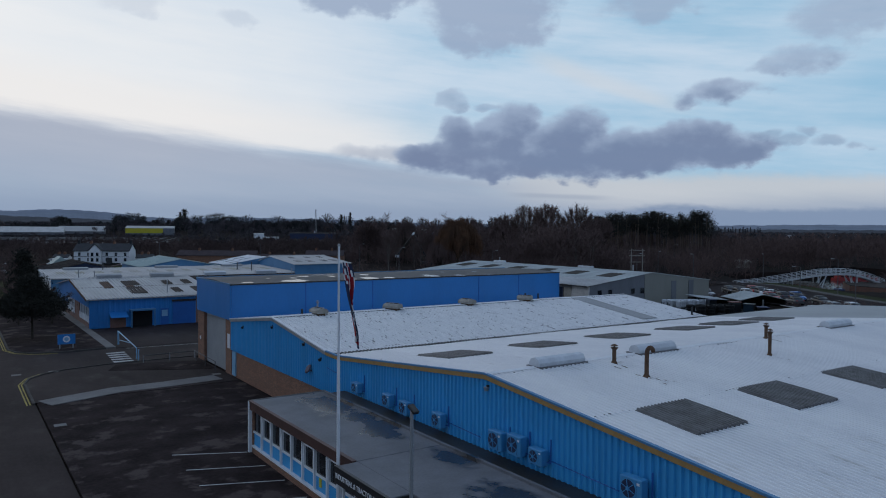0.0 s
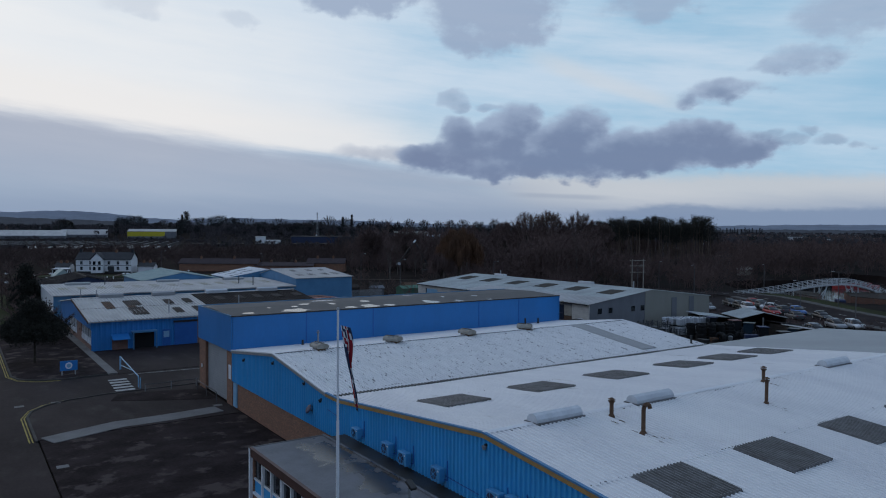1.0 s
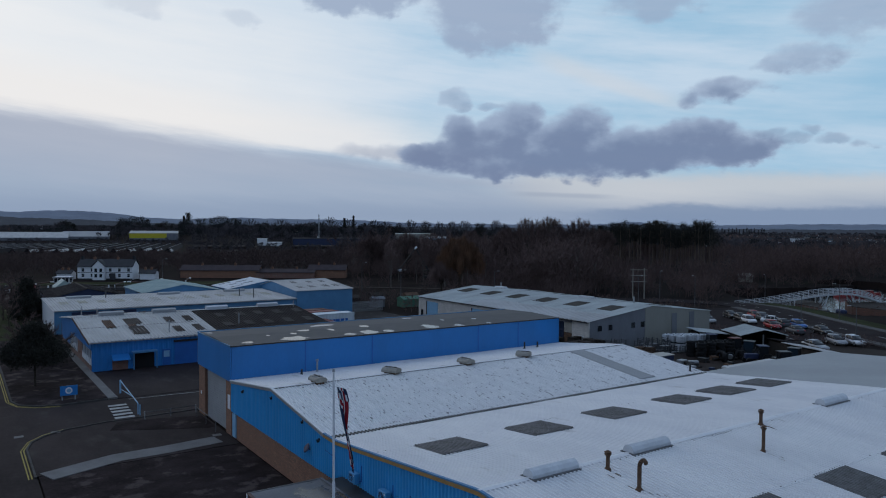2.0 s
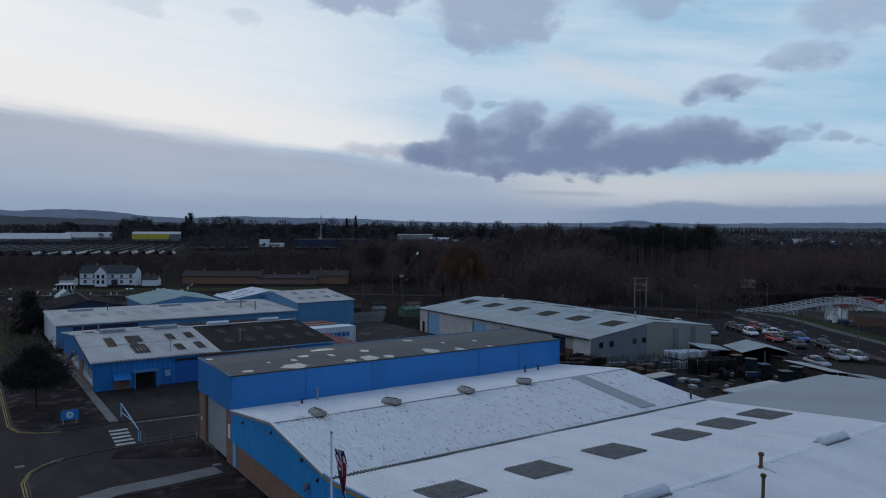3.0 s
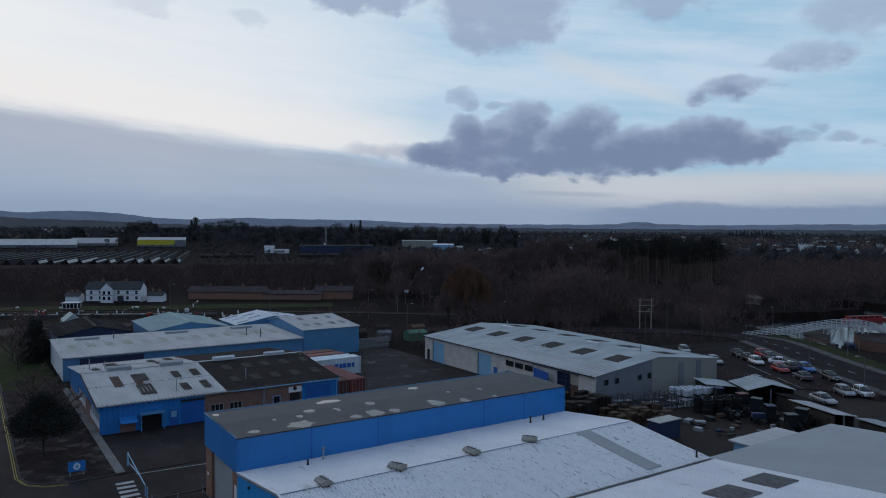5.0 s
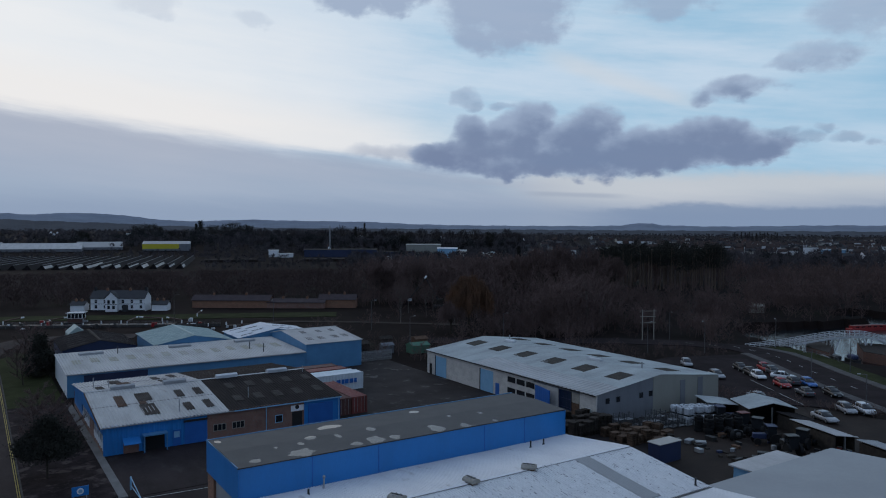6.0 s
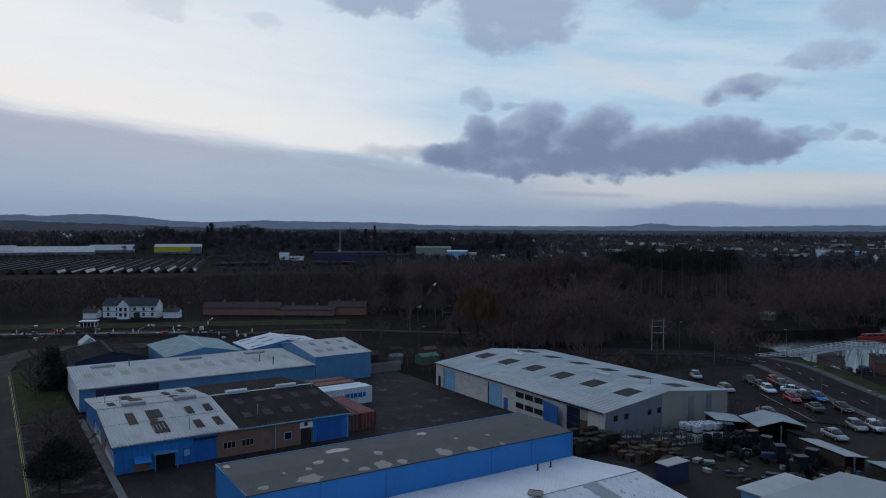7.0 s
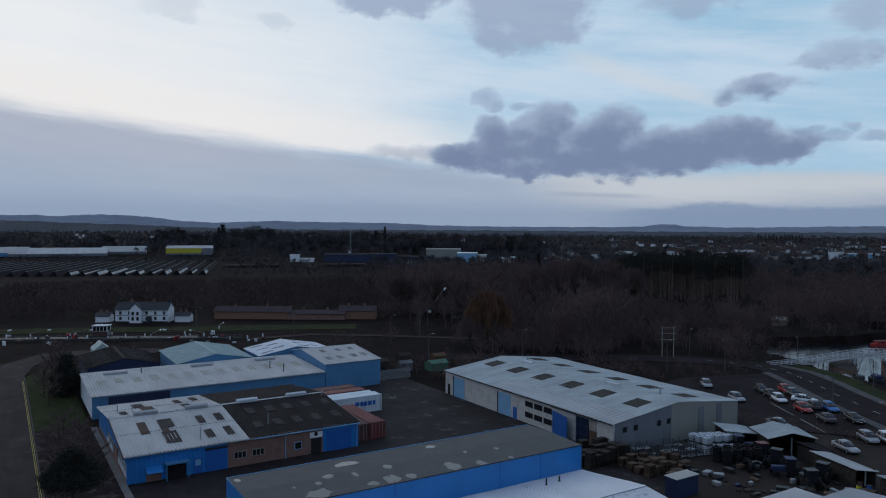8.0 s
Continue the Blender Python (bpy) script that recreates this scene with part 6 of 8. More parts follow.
for k in range(12):
    f = k / 12 * (len(road_line) - 6) + 3
    i = int(f)
    a, b = Vector(road_line[i]), Vector(road_line[i + 1])
    p = a.lerp(b, f - i)
    d = (b - a).normalized()
    single("centre_dash", ribbon([tuple(p - d * 1.0), tuple(p + d * 1.0)], 0.14, 0.05, 0.012), "line", "white dash along the middle of the road", "road marking", "centre dashes", "structure")
for x, y, l in ((120.4, 76.2, 9), (114.6, 67.0, 8), (129, 86, 9)):
    d = Vector((0.53, 0.85))
    single("bay_line", ribbon([(x - d.x * l / 2, y - d.y * l / 2), (x + d.x * l / 2, y + d.y * l / 2)], 0.12, 0.03, 0.01), "line", "white line behind the parking bays", "road marking", "bay lines", "structure")

MAT["bridge_paint"] = material("weathered_white_timber", (0.52, 0.535, 0.55), 0.6, (0.36, 0.375, 0.39), 0.8, 0.8, 9, 0.05)
br = thing("footbridge", (175, 95, -1), "white timber-railed footbridge arched over the river", "footbridge")
B0, BD, BN = Vector((158.6, 104.6, 0)), Vector((0.863, -0.505, 0)), Vector((0.505, 0.863, 0))


def deck(s):
    return float(np.interp(s, [0, 6, 12, 18, 22, 26, 29.5, 33, 37.5], [-0.95, -0.35, 0.55, 1.55, 2.05, 2.25, 2.15, 1.3, -0.3]))


def at(s, off, h):
    return B0 + BD * s + BN * off + Vector((0, 0, deck(s) + h))


def sweep(points, r, sides=5):
    """One continuous bar along a line of points."""
    bm = bmesh.new()
    rings = []
    for k, p in enumerate(points):
        d = (points[min(k + 1, len(points) - 1)] - points[max(k - 1, 0)]).to_track_quat("Z", "Y")
        rings.append([bm.verts.new(p + d @ Vector((r * math.cos(i * math.tau / sides), r * math.sin(i * math.tau / sides), 0))) for i in range(sides)])
    for a, b in zip(rings, rings[1:]):
        for i in range(sides):
            j = (i + 1) % sides
            bm.faces.new((a[i], a[j], b[j], b[i]))
    return bm


ss = [k * 1.25 for k in range(31)]
part("deck", grid_mesh([[at(s, -1.1, 0) for s in ss], [at(s, 1.1, 0) for s in ss]]), "concrete", br)
for off in (-1.15, 1.05):
    part("edge_beam", prism([at(s, off, -0.4) for s in ss] + [at(s, off, 0.05) for s in ss[::-1]], BN * 0.12), "bridge_paint", br)
    for h in (0.4, 0.78, 1.15):
        part("rail", sweep([at(s, off + 0.06, h) for s in ss], 0.06), "bridge_paint", br)
    for s in ss:
        p = at(s, off + 0.06, 0)
        part("post", box(p.x - 0.06, p.y - 0.06, p.z - 0.2, p.x + 0.06, p.y + 0.06, p.z + 1.2), "bridge_paint", br)
for s0, lean in ((14.0, 0.0), (20.5, 1.6), (30.5, -1.6), (35.0, 0.0)):
    for off in (-1.0, 1.0):
        foot = B0 + BD * s0 + BN * off
        part("trestle_leg", rod((foot.x, foot.y, -3.9), at(s0, off, -0.35), 0.14), "bridge_paint", br)
        if lean:
            part("trestle_leg", rod((foot.x, foot.y, -3.9), at(s0 + lean * 1.3, off, -0.35), 0.14), "bridge_paint", br)
            part("brace", rod((foot.x, foot.y, -1.2), at(s0 + lean, off, -1.2), 0.09), "bridge_paint", br)
quay = thing("quay_wall", (170, 92, -2), "dark brick quay wall at the water's edge", "quay wall")
left_quay = [(166.7, 89.0), (170.6, 97.0), (181.0, 103.0), (179.0, 94.5)]
part("wall", slab(left_quay, -0.35, 3.8), "quay_brick", quay)
part("coping", slab([(x + 0.15, y + 0.1) for x, y in left_quay], -0.2, 0.15), "dark_timber", quay)
quay2 = thing("quay_wall", (180, 78, -2), "rusty-red brick quay wall across the basin", "quay wall")
right_quay = [(173.6, 84.8), (186.0, 92.5), (190.0, 84.0), (180.0, 62.0), (170.0, 62.0)]
part("wall", slab(right_quay, -0.15, 4.0), "quay_brick", quay2)
part("coping", slab([(x + 0.2, y + 0.05) for x, y in right_quay], 0.0, 0.15), "dark_timber", quay2)
bf = thing("bank_fence", (158, 86, -0.1), "low white post-and-rail fence above the river", "fence")
for k in range(16):
    x, y = 168.0 - k * 0.85, 102.5 - k * 1.45
    part("post", box(x - 0.05, y - 0.05, -0.2, x + 0.05, y + 0.05, 0.95), "lamp_grey", bf)
for h in (0.4, 0.85):
    part("rail", rod((168.0, 102.5, h), (168.0 - 15 * 0.85, 102.5 - 15 * 1.45, h), 0.04), "lamp_grey", bf)


def boat(x, y, turn, mat, label):
    b = thing("small_boat", (0, 0, 0), label, "boat", "moored boats")
    hull = [(-2.4, -0.85), (1.2, -0.9), (2.3, -0.45), (2.7, 0), (2.3, 0.45), (1.2, 0.9), (-2.4, 0.85)]
    part("hull", prism([(p, q, 0.0) for p, q in hull], (0, 0, 0.75)), "black", b)
    part("canopy", box(-1.9, -0.75, 0.75, 0.9, 0.75, 1.75, bevel=0.25), mat, b)
    b.matrix_basis = pose(x, y, -2.45, 0, 0, turn)


for x, y, m in ((167.6, 88.2, "black"), (171.6, 86.4, "navy"), (175.4, 83.6, "black"), (164.6, 89.5, "galv")):
    boat(x, y, 55, m, "small dark boat with a covered cabin moored at the quay")
MAT["boat_red"] = material("red_boat_paint", (0.30, 0.022, 0.022), 0.45, (0.22, 0.018, 0.018), 0.6, 0.6, 8, 0.02)
nb = thing("narrow_boat", (0, 0, 0), "long red narrow boat moored on the far side of the river", "boat", "moored boats")
part("hull", prism([(-8.5, -1.0, 0), (7.0, -1.0, 0), (8.5, -0.3, 0), (8.5, 0.3, 0), (7.0, 1.0, 0), (-8.5, 1.0, 0)], (0, 0, 0.9)), "boat_red", nb)
part("cabin", prism([(-7.5, -0.8, 0.9), (5.0, -0.8, 0.9), (5.0, 0.8, 0.9), (-7.5, 0.8, 0.9)], (0, 0, 0.75)), "boat_red", nb)
part("cabin_roof", box(-7.6, -0.85, 1.65, 5.1, 0.85, 1.72), "red_box", nb)
for k in range(5):
    part("window", box(-6.4 + k * 2.2, -0.84, 1.1, -5.2 + k * 2.2, -0.78, 1.45), "glass", nb)
nb.matrix_basis = pose(230.0, 110.6, -2.45, 0, 0, -18)


def lamp_column(x, y, h, turn=0, label="slender grey street lamp column"):
    l = thing("street_lamp", (x, y, 0), label, "street lamp", "street lamps")
    part("column", rod((x, y, 0), (x, y, h), 0.09, 0.05, 8), "lamp_grey", l)
    dx, dy = math.cos(radians(turn)), math.sin(radians(turn))
    part("arm", rod((x, y, h), (x + dx * 1.0, y + dy * 1.0, h + 0.12), 0.04), "lamp_grey", l)
    part("head", turned(box(-0.3, -0.12, -0.05, 0.3, 0.12, 0.07, bevel=0.03), pose(x + dx * 1.2, y + dy * 1.2, h + 0.12, 0, 0, turn)), "galv", l)


for x, y, h, a in ((127.5, 71.0, 6, 147), (145.8, 73.5, 7, 147), (115.5, 55.5, 6, 147), (160.5, 98.5, 7, 200), (140, 103, 7, 60), (150, 121, 7, 240), (84, 140, 8, 0), (70, 190, 8, 90), (51, 222, 8, 0), (93, 176, 8, 0), (129, 110, 7, 0), (111, 140, 7, 0)):
    lamp_column(x, y, h, a)

pylon = thing("power_pole", (144, 123, 0), "wooden H-frame power pole with cross braces", "power pole")
for s in (-1.3, 1.3):
    part("pole", rod((144.2 + s, 123 - s * 0.55, -0.1), (144.2 + s, 123 - s * 0.55, 7.8), 0.13, 0.10), "vent", pylon)
for z in (7.4, 6.0, 4.4):
    part("crossarm", rod((142.4, 124.0, z), (146.0, 122.0, z), 0.07), "vent", pylon)


def loft(stations, bm=None):
    """A closed skin through rings of the same number of points, smooth-shaded."""
    bm = bm or bmesh.new()
    rings = [[bm.verts.new(p) for p in ring] for ring in stations]
    n = len(rings[0])
    for a, b in zip(rings, rings[1:]):
        for i in range(n):
            j = (i + 1) % n
            bm.faces.new((a[i], a[j], b[j], b[i]))
    bm.faces.new(rings[0])
    bm.faces.new(rings[-1][::-1])
    bmesh.ops.recalc_face_normals(bm, faces=bm.faces[:])
    for f in bm.faces:
        f.smooth = len(f.verts) == 4
    return bm


# x, half width, sill height, waist height of the lower body; x, half width at the waist, half width at the top, waist, top of the cabin
HATCH = ([(-2.02, 0.66, 0.42, 0.78), (-1.95, 0.80, 0.32, 0.92), (-1.3, 0.87, 0.24, 0.95), (0.2, 0.88, 0.24, 0.93), (1.0, 0.87, 0.24, 0.90), (1.65, 0.83, 0.26, 0.80), (1.95, 0.72, 0.34, 0.68), (2.03, 0.60, 0.42, 0.58)],
         [(-1.92, 0.76, 0.60, 0.92, 0.98), (-1.70, 0.79, 0.64, 0.93, 1.32), (-1.30, 0.80, 0.66, 0.93, 1.45), (-0.4, 0.81, 0.67, 0.93, 1.49), (0.25, 0.80, 0.65, 0.91, 1.43), (0.75, 0.78, 0.64, 0.89, 1.14), (1.12, 0.74, 0.66, 0.86, 0.90)], (-1.38, 0.20, 1.46, 1.44))
SALOON = ([(-2.25, 0.66, 0.42, 0.80), (-2.15, 0.80, 0.32, 0.93), (-1.4, 0.87, 0.24, 0.95), (0.2, 0.88, 0.24, 0.93), (1.0, 0.87, 0.24, 0.88), (1.75, 0.83, 0.26, 0.78), (2.1, 0.72, 0.34, 0.66), (2.2, 0.60, 0.42, 0.56)],
          [(-1.70, 0.74, 0.66, 0.92, 0.96), (-1.25, 0.78, 0.63, 0.93, 1.28), (-0.85, 0.80, 0.64, 0.93, 1.40), (-0.2, 0.81, 0.65, 0.93, 1.43), (0.30, 0.80, 0.63, 0.91, 1.36), (0.75, 0.78, 0.62, 0.89, 1.12), (1.15, 0.74, 0.66, 0.85, 0.88)], (-0.92, 0.22, 1.40, 1.37))
VAN = ([(-2.3, 0.80, 0.42, 1.70), (-2.25, 0.86, 0.34, 1.92), (-1.3, 0.92, 0.28, 1.96), (0.4, 0.92, 0.28, 1.94), (1.0, 0.91, 0.28, 1.30), (1.6, 0.88, 0.28, 1.12), (2.15, 0.78, 0.34, 0.92), (2.28, 0.64, 0.42, 0.66)],
       [(0.36, 0.90, 0.78, 1.28, 1.90), (0.55, 0.90, 0.76, 1.27, 1.86), (0.95, 0.89, 0.74, 1.24, 1.60), (1.40, 0.85, 0.78, 1.14, 1.22)], (-2.1, 0.40, 1.95, 1.95))


def car(x, y, turn, mat, label, shape=HATCH):
    c = thing("parked_car", (0, 0, 0), label, "van" if shape is VAN else "car", "parked cars")
    lower, cabin_rows, (r0, r1, z0, z1) = shape
    part("body", loft([[(p, -w * 0.94, lo), (p, -w, lo + (hi - lo) * 0.45), (p, -w * 0.97, hi - 0.10), (p, -w * 0.84, hi), (p, w * 0.84, hi), (p, w * 0.97, hi - 0.10), (p, w, lo + (hi - lo) * 0.45), (p, w * 0.94, lo)] for p, w, lo, hi in lower]), mat, c)
    part("window_band", loft([[(p, -wb, lo), (p, -(wb * 0.35 + wt * 0.65), lo * 0.4 + hi * 0.6), (p, -wt * 0.92, hi), (p, wt * 0.92, hi), (p, wb * 0.35 + wt * 0.65, lo * 0.4 + hi * 0.6), (p, wb, lo)] for p, wb, wt, lo, hi in cabin_rows]), "glass", c)
    wr = 0.62 if shape is not VAN else 0.84
    part("roof", loft([[(p, -wr, z), (p, -wr * 0.8, z + 0.045), (p, wr * 0.8, z + 0.045), (p, wr, z), (p, wr, z - 0.05), (p, -wr, z - 0.05)] for p, z in ((r0, z0), ((r0 + r1) / 2, (z0 + z1) / 2 + 0.035), (r1, z1))]), mat, c)
    for p in ((-1.32, -0.35, 0.28) if shape is not VAN else (0.4,)):
        for sy in (-1, 1):
            part("pillar", rod((p - 0.02, sy * 0.81, 0.90 if shape is not VAN else 1.26), (p - 0.06, sy * 0.63, 1.45 if shape is not VAN else 1.9), 0.035, 0.035, 5), mat, c)
    for sx in (-1.28, 1.32):
        for sy in (-1, 1):
            wh = part("wheel", rod((sx, sy * 0.70, 0.31), (sx, sy * 0.9, 0.31), 0.31, 0.31, 14), "tyre", c)
            part("rim", rod((sx, sy * 0.895, 0.31), (sx, sy * 0.915, 0.31), 0.2, 0.18, 10), "galv", wh)
    nose, tail = lower[-1][0] - 0.10, lower[0][0]
    for sy in (-0.58, 0.58):
        part("headlight", box(nose - 0.06, sy - 0.15, 0.56, nose + 0.07, sy + 0.15, 0.68, bevel=0.03), "poly", c)
        part("tail_light", box(tail - 0.02, sy - 0.12, 0.70, tail + 0.10, sy + 0.12, 0.86, bevel=0.02), "car_red", c)
    part("plate", box(nose + 0.08, -0.26, 0.42, nose + 0.13, 0.26, 0.52), "poly", c)
    c.matrix_basis = pose(x, y, 0.03, 0, 0, turn)


def paint(name, rgb):
    MAT[name] = material(name, rgb, 0.3, tuple(v * 0.8 for v in rgb), 0.6, 0.5, 8, 0.0)


for nm, rgb in (("car_red", (0.32, 0.012, 0.016)), ("car_white", (0.72, 0.73, 0.75)), ("car_black", (0.012, 0.012, 0.014)), ("car_silver", (0.33, 0.34, 0.36)), ("car_blue", (0.03, 0.14, 0.42)), ("car_grey", (0.08, 0.085, 0.095))):
    paint(nm, rgb)
A = -124
for x, y, t, m, l, sh in ((129.4, 86.6, A, "car_black", "black saloon car parked on the asphalt", SALOON), (126.6, 82.4, A + 4, "car_black", "black hatchback parked on the asphalt", HATCH), (125.0, 79.8, A, "car_white", "white hatchback parked on the asphalt", HATCH),
                          (133.2, 83.8, A, "car_red", "red hatchback parked on the asphalt", HATCH), (131.4, 80.9, A - 3, "car_grey", "dark grey hatchback parked on the asphalt", HATCH), (128.6, 77.0, A + 60, "car_white", "white estate car parked on the asphalt", SALOON),
                          (122.0, 73.2, A + 3, "car_red", "red hatchback parked on the asphalt", HATCH), (125.7, 73.6, A + 180, "car_grey", "grey hatchback parked on the asphalt", HATCH), (126.6, 71.0, A, "car_blue", "blue hatchback parked on the asphalt", HATCH),
                          (119.2, 67.4, A + 180, "car_grey", "dark saloon car parked on the asphalt", SALOON), (122.8, 64.6, A, "car_black", "black estate car parked on the asphalt", SALOON), (113.4, 57.4, A, "car_silver", "silver hatchback parked on the asphalt", HATCH),
                          (115.4, 55.6, A, "car_white", "white hatchback parked on the asphalt", HATCH), (109.0, 69.2, A + 20, "car_silver", "silver saloon car parked beside the hedge", SALOON), (105.7, 56.5, A + 10, "car_silver", "pale silver car beside the hedge", SALOON),
                          (118.8, 84.4, A + 8, "car_silver", "silver car partly behind the workshop", HATCH), (110.4, 82.6, 60, "car_grey", "dark grey car partly behind the hedge", HATCH), (123.9, 95.3, -128, "car_silver", "small pale hatchback parked by the hedge", HATCH)):
    car(x, y, t, m, l, sh)

# ---- lock, lock house and cottages ----
MAT["plum"] = material("plum_slates", (0.070, 0.052, 0.055), 0.8, (0.038, 0.029, 0.031), 0.6, 0.8, 6, 0.1)


def cottage(cx, cy, turn, length, depth, eaves, ridge, wall, name="white_house", label="white two-storey lock house with a slate roof", windows=6, bay=True, tiles="slate"):
    h = thing(name, (0, 0, 0), label, "house")
    l, d = length / 2, depth / 2
    part("wall", gable_prism(-l, l, [(-d, 0), (d, 0), (d, eaves), (0, ridge - 0.15), (-d, eaves)]), wall, h)
    for s in (-1, 1):
        part("roof", prism([(-l - 0.3, s * (d + 0.3), eaves - 0.1), (-l - 0.3, 0, ridge), (-l - 0.3, 0, ridge - 0.15), (-l - 0.3, s * (d + 0.3), eaves - 0.25)], (2 * l + 0.6, 0, 0)), tiles, h, "dark slate roof")
    for x in (-l * 0.5, l * 0.35):
        ch = part("chimney", box(x - 0.35, -0.3, ridge - 0.3, x + 0.35, 0.3, ridge + 0.7), "brick", h)
        part("pot", rod((x, 0, ridge + 0.7), (x, 0, ridge + 1.0), 0.12), "brick_pale", ch)
    if windows:
        for k in range(windows):
            x = -l + (k + 0.6) * length / windows
            for z in (0.9, eaves * 0.60):
                w = part("window", box(x - 0.45, -d - 0.05, z, x + 0.45, -d + 0.02, z + 1.15), "poly", h)
                part("pane", box(x - 0.38, -d - 0.07, z + 0.06, x + 0.38, -d - 0.03, z + 1.09), "glass", w)
                part("glazing_bar", box(x - 0.38, -d - 0.085, z + 0.55, x + 0.38, -d - 0.06, z + 0.61), "poly", w)
    if bay:
        part("gable_bay", gable_prism(-d - 1.6, -d, [(-1.9 - 1.5, 0), (1.9 - 1.5, 0), (1.9 - 1.5, eaves), (-1.5, ridge - 0.3), (-1.9 - 1.5, eaves)], "y"), wall, h)
        for s in (-1, 1):
            part("bay_roof", prism([(-1.5 + s * 2.2, -d - 1.8, eaves - 0.1), (-1.5, -d - 1.8, ridge - 0.15), (-1.5, -d - 1.8, ridge - 0.02), (-1.5 + s * 2.2, -d - 1.8, eaves + 0.03)], (0, 3.2, 0)), "slate", h)
        for z in (0.9, eaves * 0.6):
            for x in (-2.3, -0.7):
                part("window", box(x - 0.4, -d - 1.66, z, x + 0.4, -d - 1.58, z + 1.15), "glass", h)
        part("porch", box(2.0, -d - 1.2, 0, 3.4, -d, 2.2), "slate", h)
        part("string_course", box(-l - 0.04, -d - 0.06, eaves * 0.53, l + 0.04, -d + 0.02, eaves * 0.53 + 0.14), "black", h, "black painted band")
        part("string_course", box(-3.45, -d - 1.66, eaves * 0.53, 0.45, -d - 1.58, eaves * 0.53 + 0.14), "black", h, "black painted band")
        part("plinth", box(-l - 0.04, -d - 0.06, 0, l + 0.04, -d + 0.02, 0.45), "black", h, "black painted plinth")
        part("gutter", box(-l - 0.2, -d - 0.42, eaves - 0.26, l + 0.2, -d - 0.28, eaves - 0.12), "black", h)
        part("chimney", box(-l + 0.1, -0.35, ridge - 0.4, -l + 0.8, 0.35, ridge + 1.0), "slate", h)
        part("chimney", box(l - 0.8, -0.35, ridge - 0.4, l - 0.1, 0.35, ridge + 1.0), "slate", h)
    h.matrix_basis = pose(cx, cy, -0.1, 0, 0, turn)
    return h


cottage(43.0, 262.5, -30, 17.6, 6.5, 4.5, 6.8, "white")
cottage(31.0, 268.5, -30, 4.5, 4.0, 2.2, 3.2, "white", "outbuilding", "small white outbuilding beside the lock house", 0, False)
cottage(54.5, 256.0, -30, 5.0, 4.0, 2.3, 3.3, "white", "outbuilding", "small white outbuilding beside the lock house", 0, False)
cottage(78, 252.5, -33, 27, 6, 2.8, 4.4, "brick", "brick_range", "long low brick workshop range with slate roof", 0, False, "plum")
cottage(97, 240.0, -33, 20, 6, 2.2, 3.2, "brick_pale", "brick_range", "long low brick workshop range with slate roof", 0, False, "plum")
cottage(110, 234, -33, 13, 6, 3.0, 4.6, "brick", "brick_range", "low brick workshop with slate roof", 0, False, "plum")
cabin = thing("lock_cabin", (26.5, 236, 0), "white-windowed lock keeper's cabin with a flat pale roof", "cabin")
cabin_at = pose(26.5, 236, -0.1, 0, 0, -25)
part("base", turned(box(-2.1, -1.6, 0, 2.1, 1.6, 1.25), cabin_at), "fascia", cabin)
part("wall", turned(box(-2.05, -1.5, 1.25, 2.05, 1.55, 2.75), cabin_at), "white", cabin)
for k in range(4):
    part("window", turned(box(-1.95 + k * 1.0, -1.58, 1.35, -1.15 + k * 1.0, -1.48, 2.6), cabin_at), "glass", cabin)
for k in range(5):
    part("mullion", turned(box(-2.1 + k * 1.0, -1.62, 1.25, -1.96 + k * 1.0, -1.47, 2.72), cabin_at), "white", cabin)
for y in (-1.2, 0.0):
    part("window", turned(box(2.0, y, 1.35, 2.09, y + 1.0, 2.6), cabin_at), "glass", cabin)
part("fascia", turned(box(-2.2, -1.7, 2.66, 2.2, 1.7, 2.80), cabin_at), "black", cabin)
part("roof", turned(box(-2.4, -1.95, 2.8, 2.4, 1.95, 2.98, bevel=0.03), cabin_at), "poly", cabin)
part("step", turned(box(2.1, -0.4, 0, 3.0, 0.6, 0.6), cabin_at), "galv", cabin)
MAT["lock_stone"] = material("wet_lock_stone", (0.085, 0.080, 0.078), 0.85, (0.035, 0.032, 0.031), 0.5, 1.0, 4, 0.2)
lock_rail = thing("lock_railing", (20, 226, 0), "pale post and rail fence along the lock side", "railing")
bends = [(-20, 246.2), (6, 232.2), (24, 223.2), (46, 212.2), (60, 205.2)]
for (xa, ya), (xb, yb) in zip(bends, bends[1:]):
    for z in (0.95, 1.45):
        part("rail", rod((xa, ya, z), (xb, yb, z), 0.04, 0.04, 6), "lamp_grey", lock_rail)
    n = max(2, round(math.hypot(xb - xa, yb - ya) / 2.4))
    for k in range(n):
        f = k / n
        part("post", rod((xa + (xb - xa) * f, ya + (yb - ya) * f, -0.12), (xa + (xb - xa) * f, ya + (yb - ya) * f, 1.55), 0.06, 0.06, 6), "lamp_grey", lock_rail)
single("lock_wall", ribbon([(-20, 247), (6, 233), (24, 224), (46, 213), (60, 206)], 0.7, 0.55, 1.2), "lock_stone", "weathered stone lock wall", "wall", kind="structure")
single("lock_water", ribbon([(-22, 252), (6, 238), (24, 230), (50, 217)], 5.0, -0.05, 0.1), "lock_water", "dark still water in the lock", "water", kind="structure")
single("lock_lawn", ribbon([(-10, 262), (20, 250), (50, 236), (75, 226), (100, 214)], 12, 0.0, 0.15), "grass", "mown grass around the lock", "grass", kind="structure")
single("cinder_track", ribbon([(62, 205), (80, 205), (98, 192), (120, 172)], 3.5, 0.02, 0.1), "mud", "muddy cinder track", "road", kind="structure")
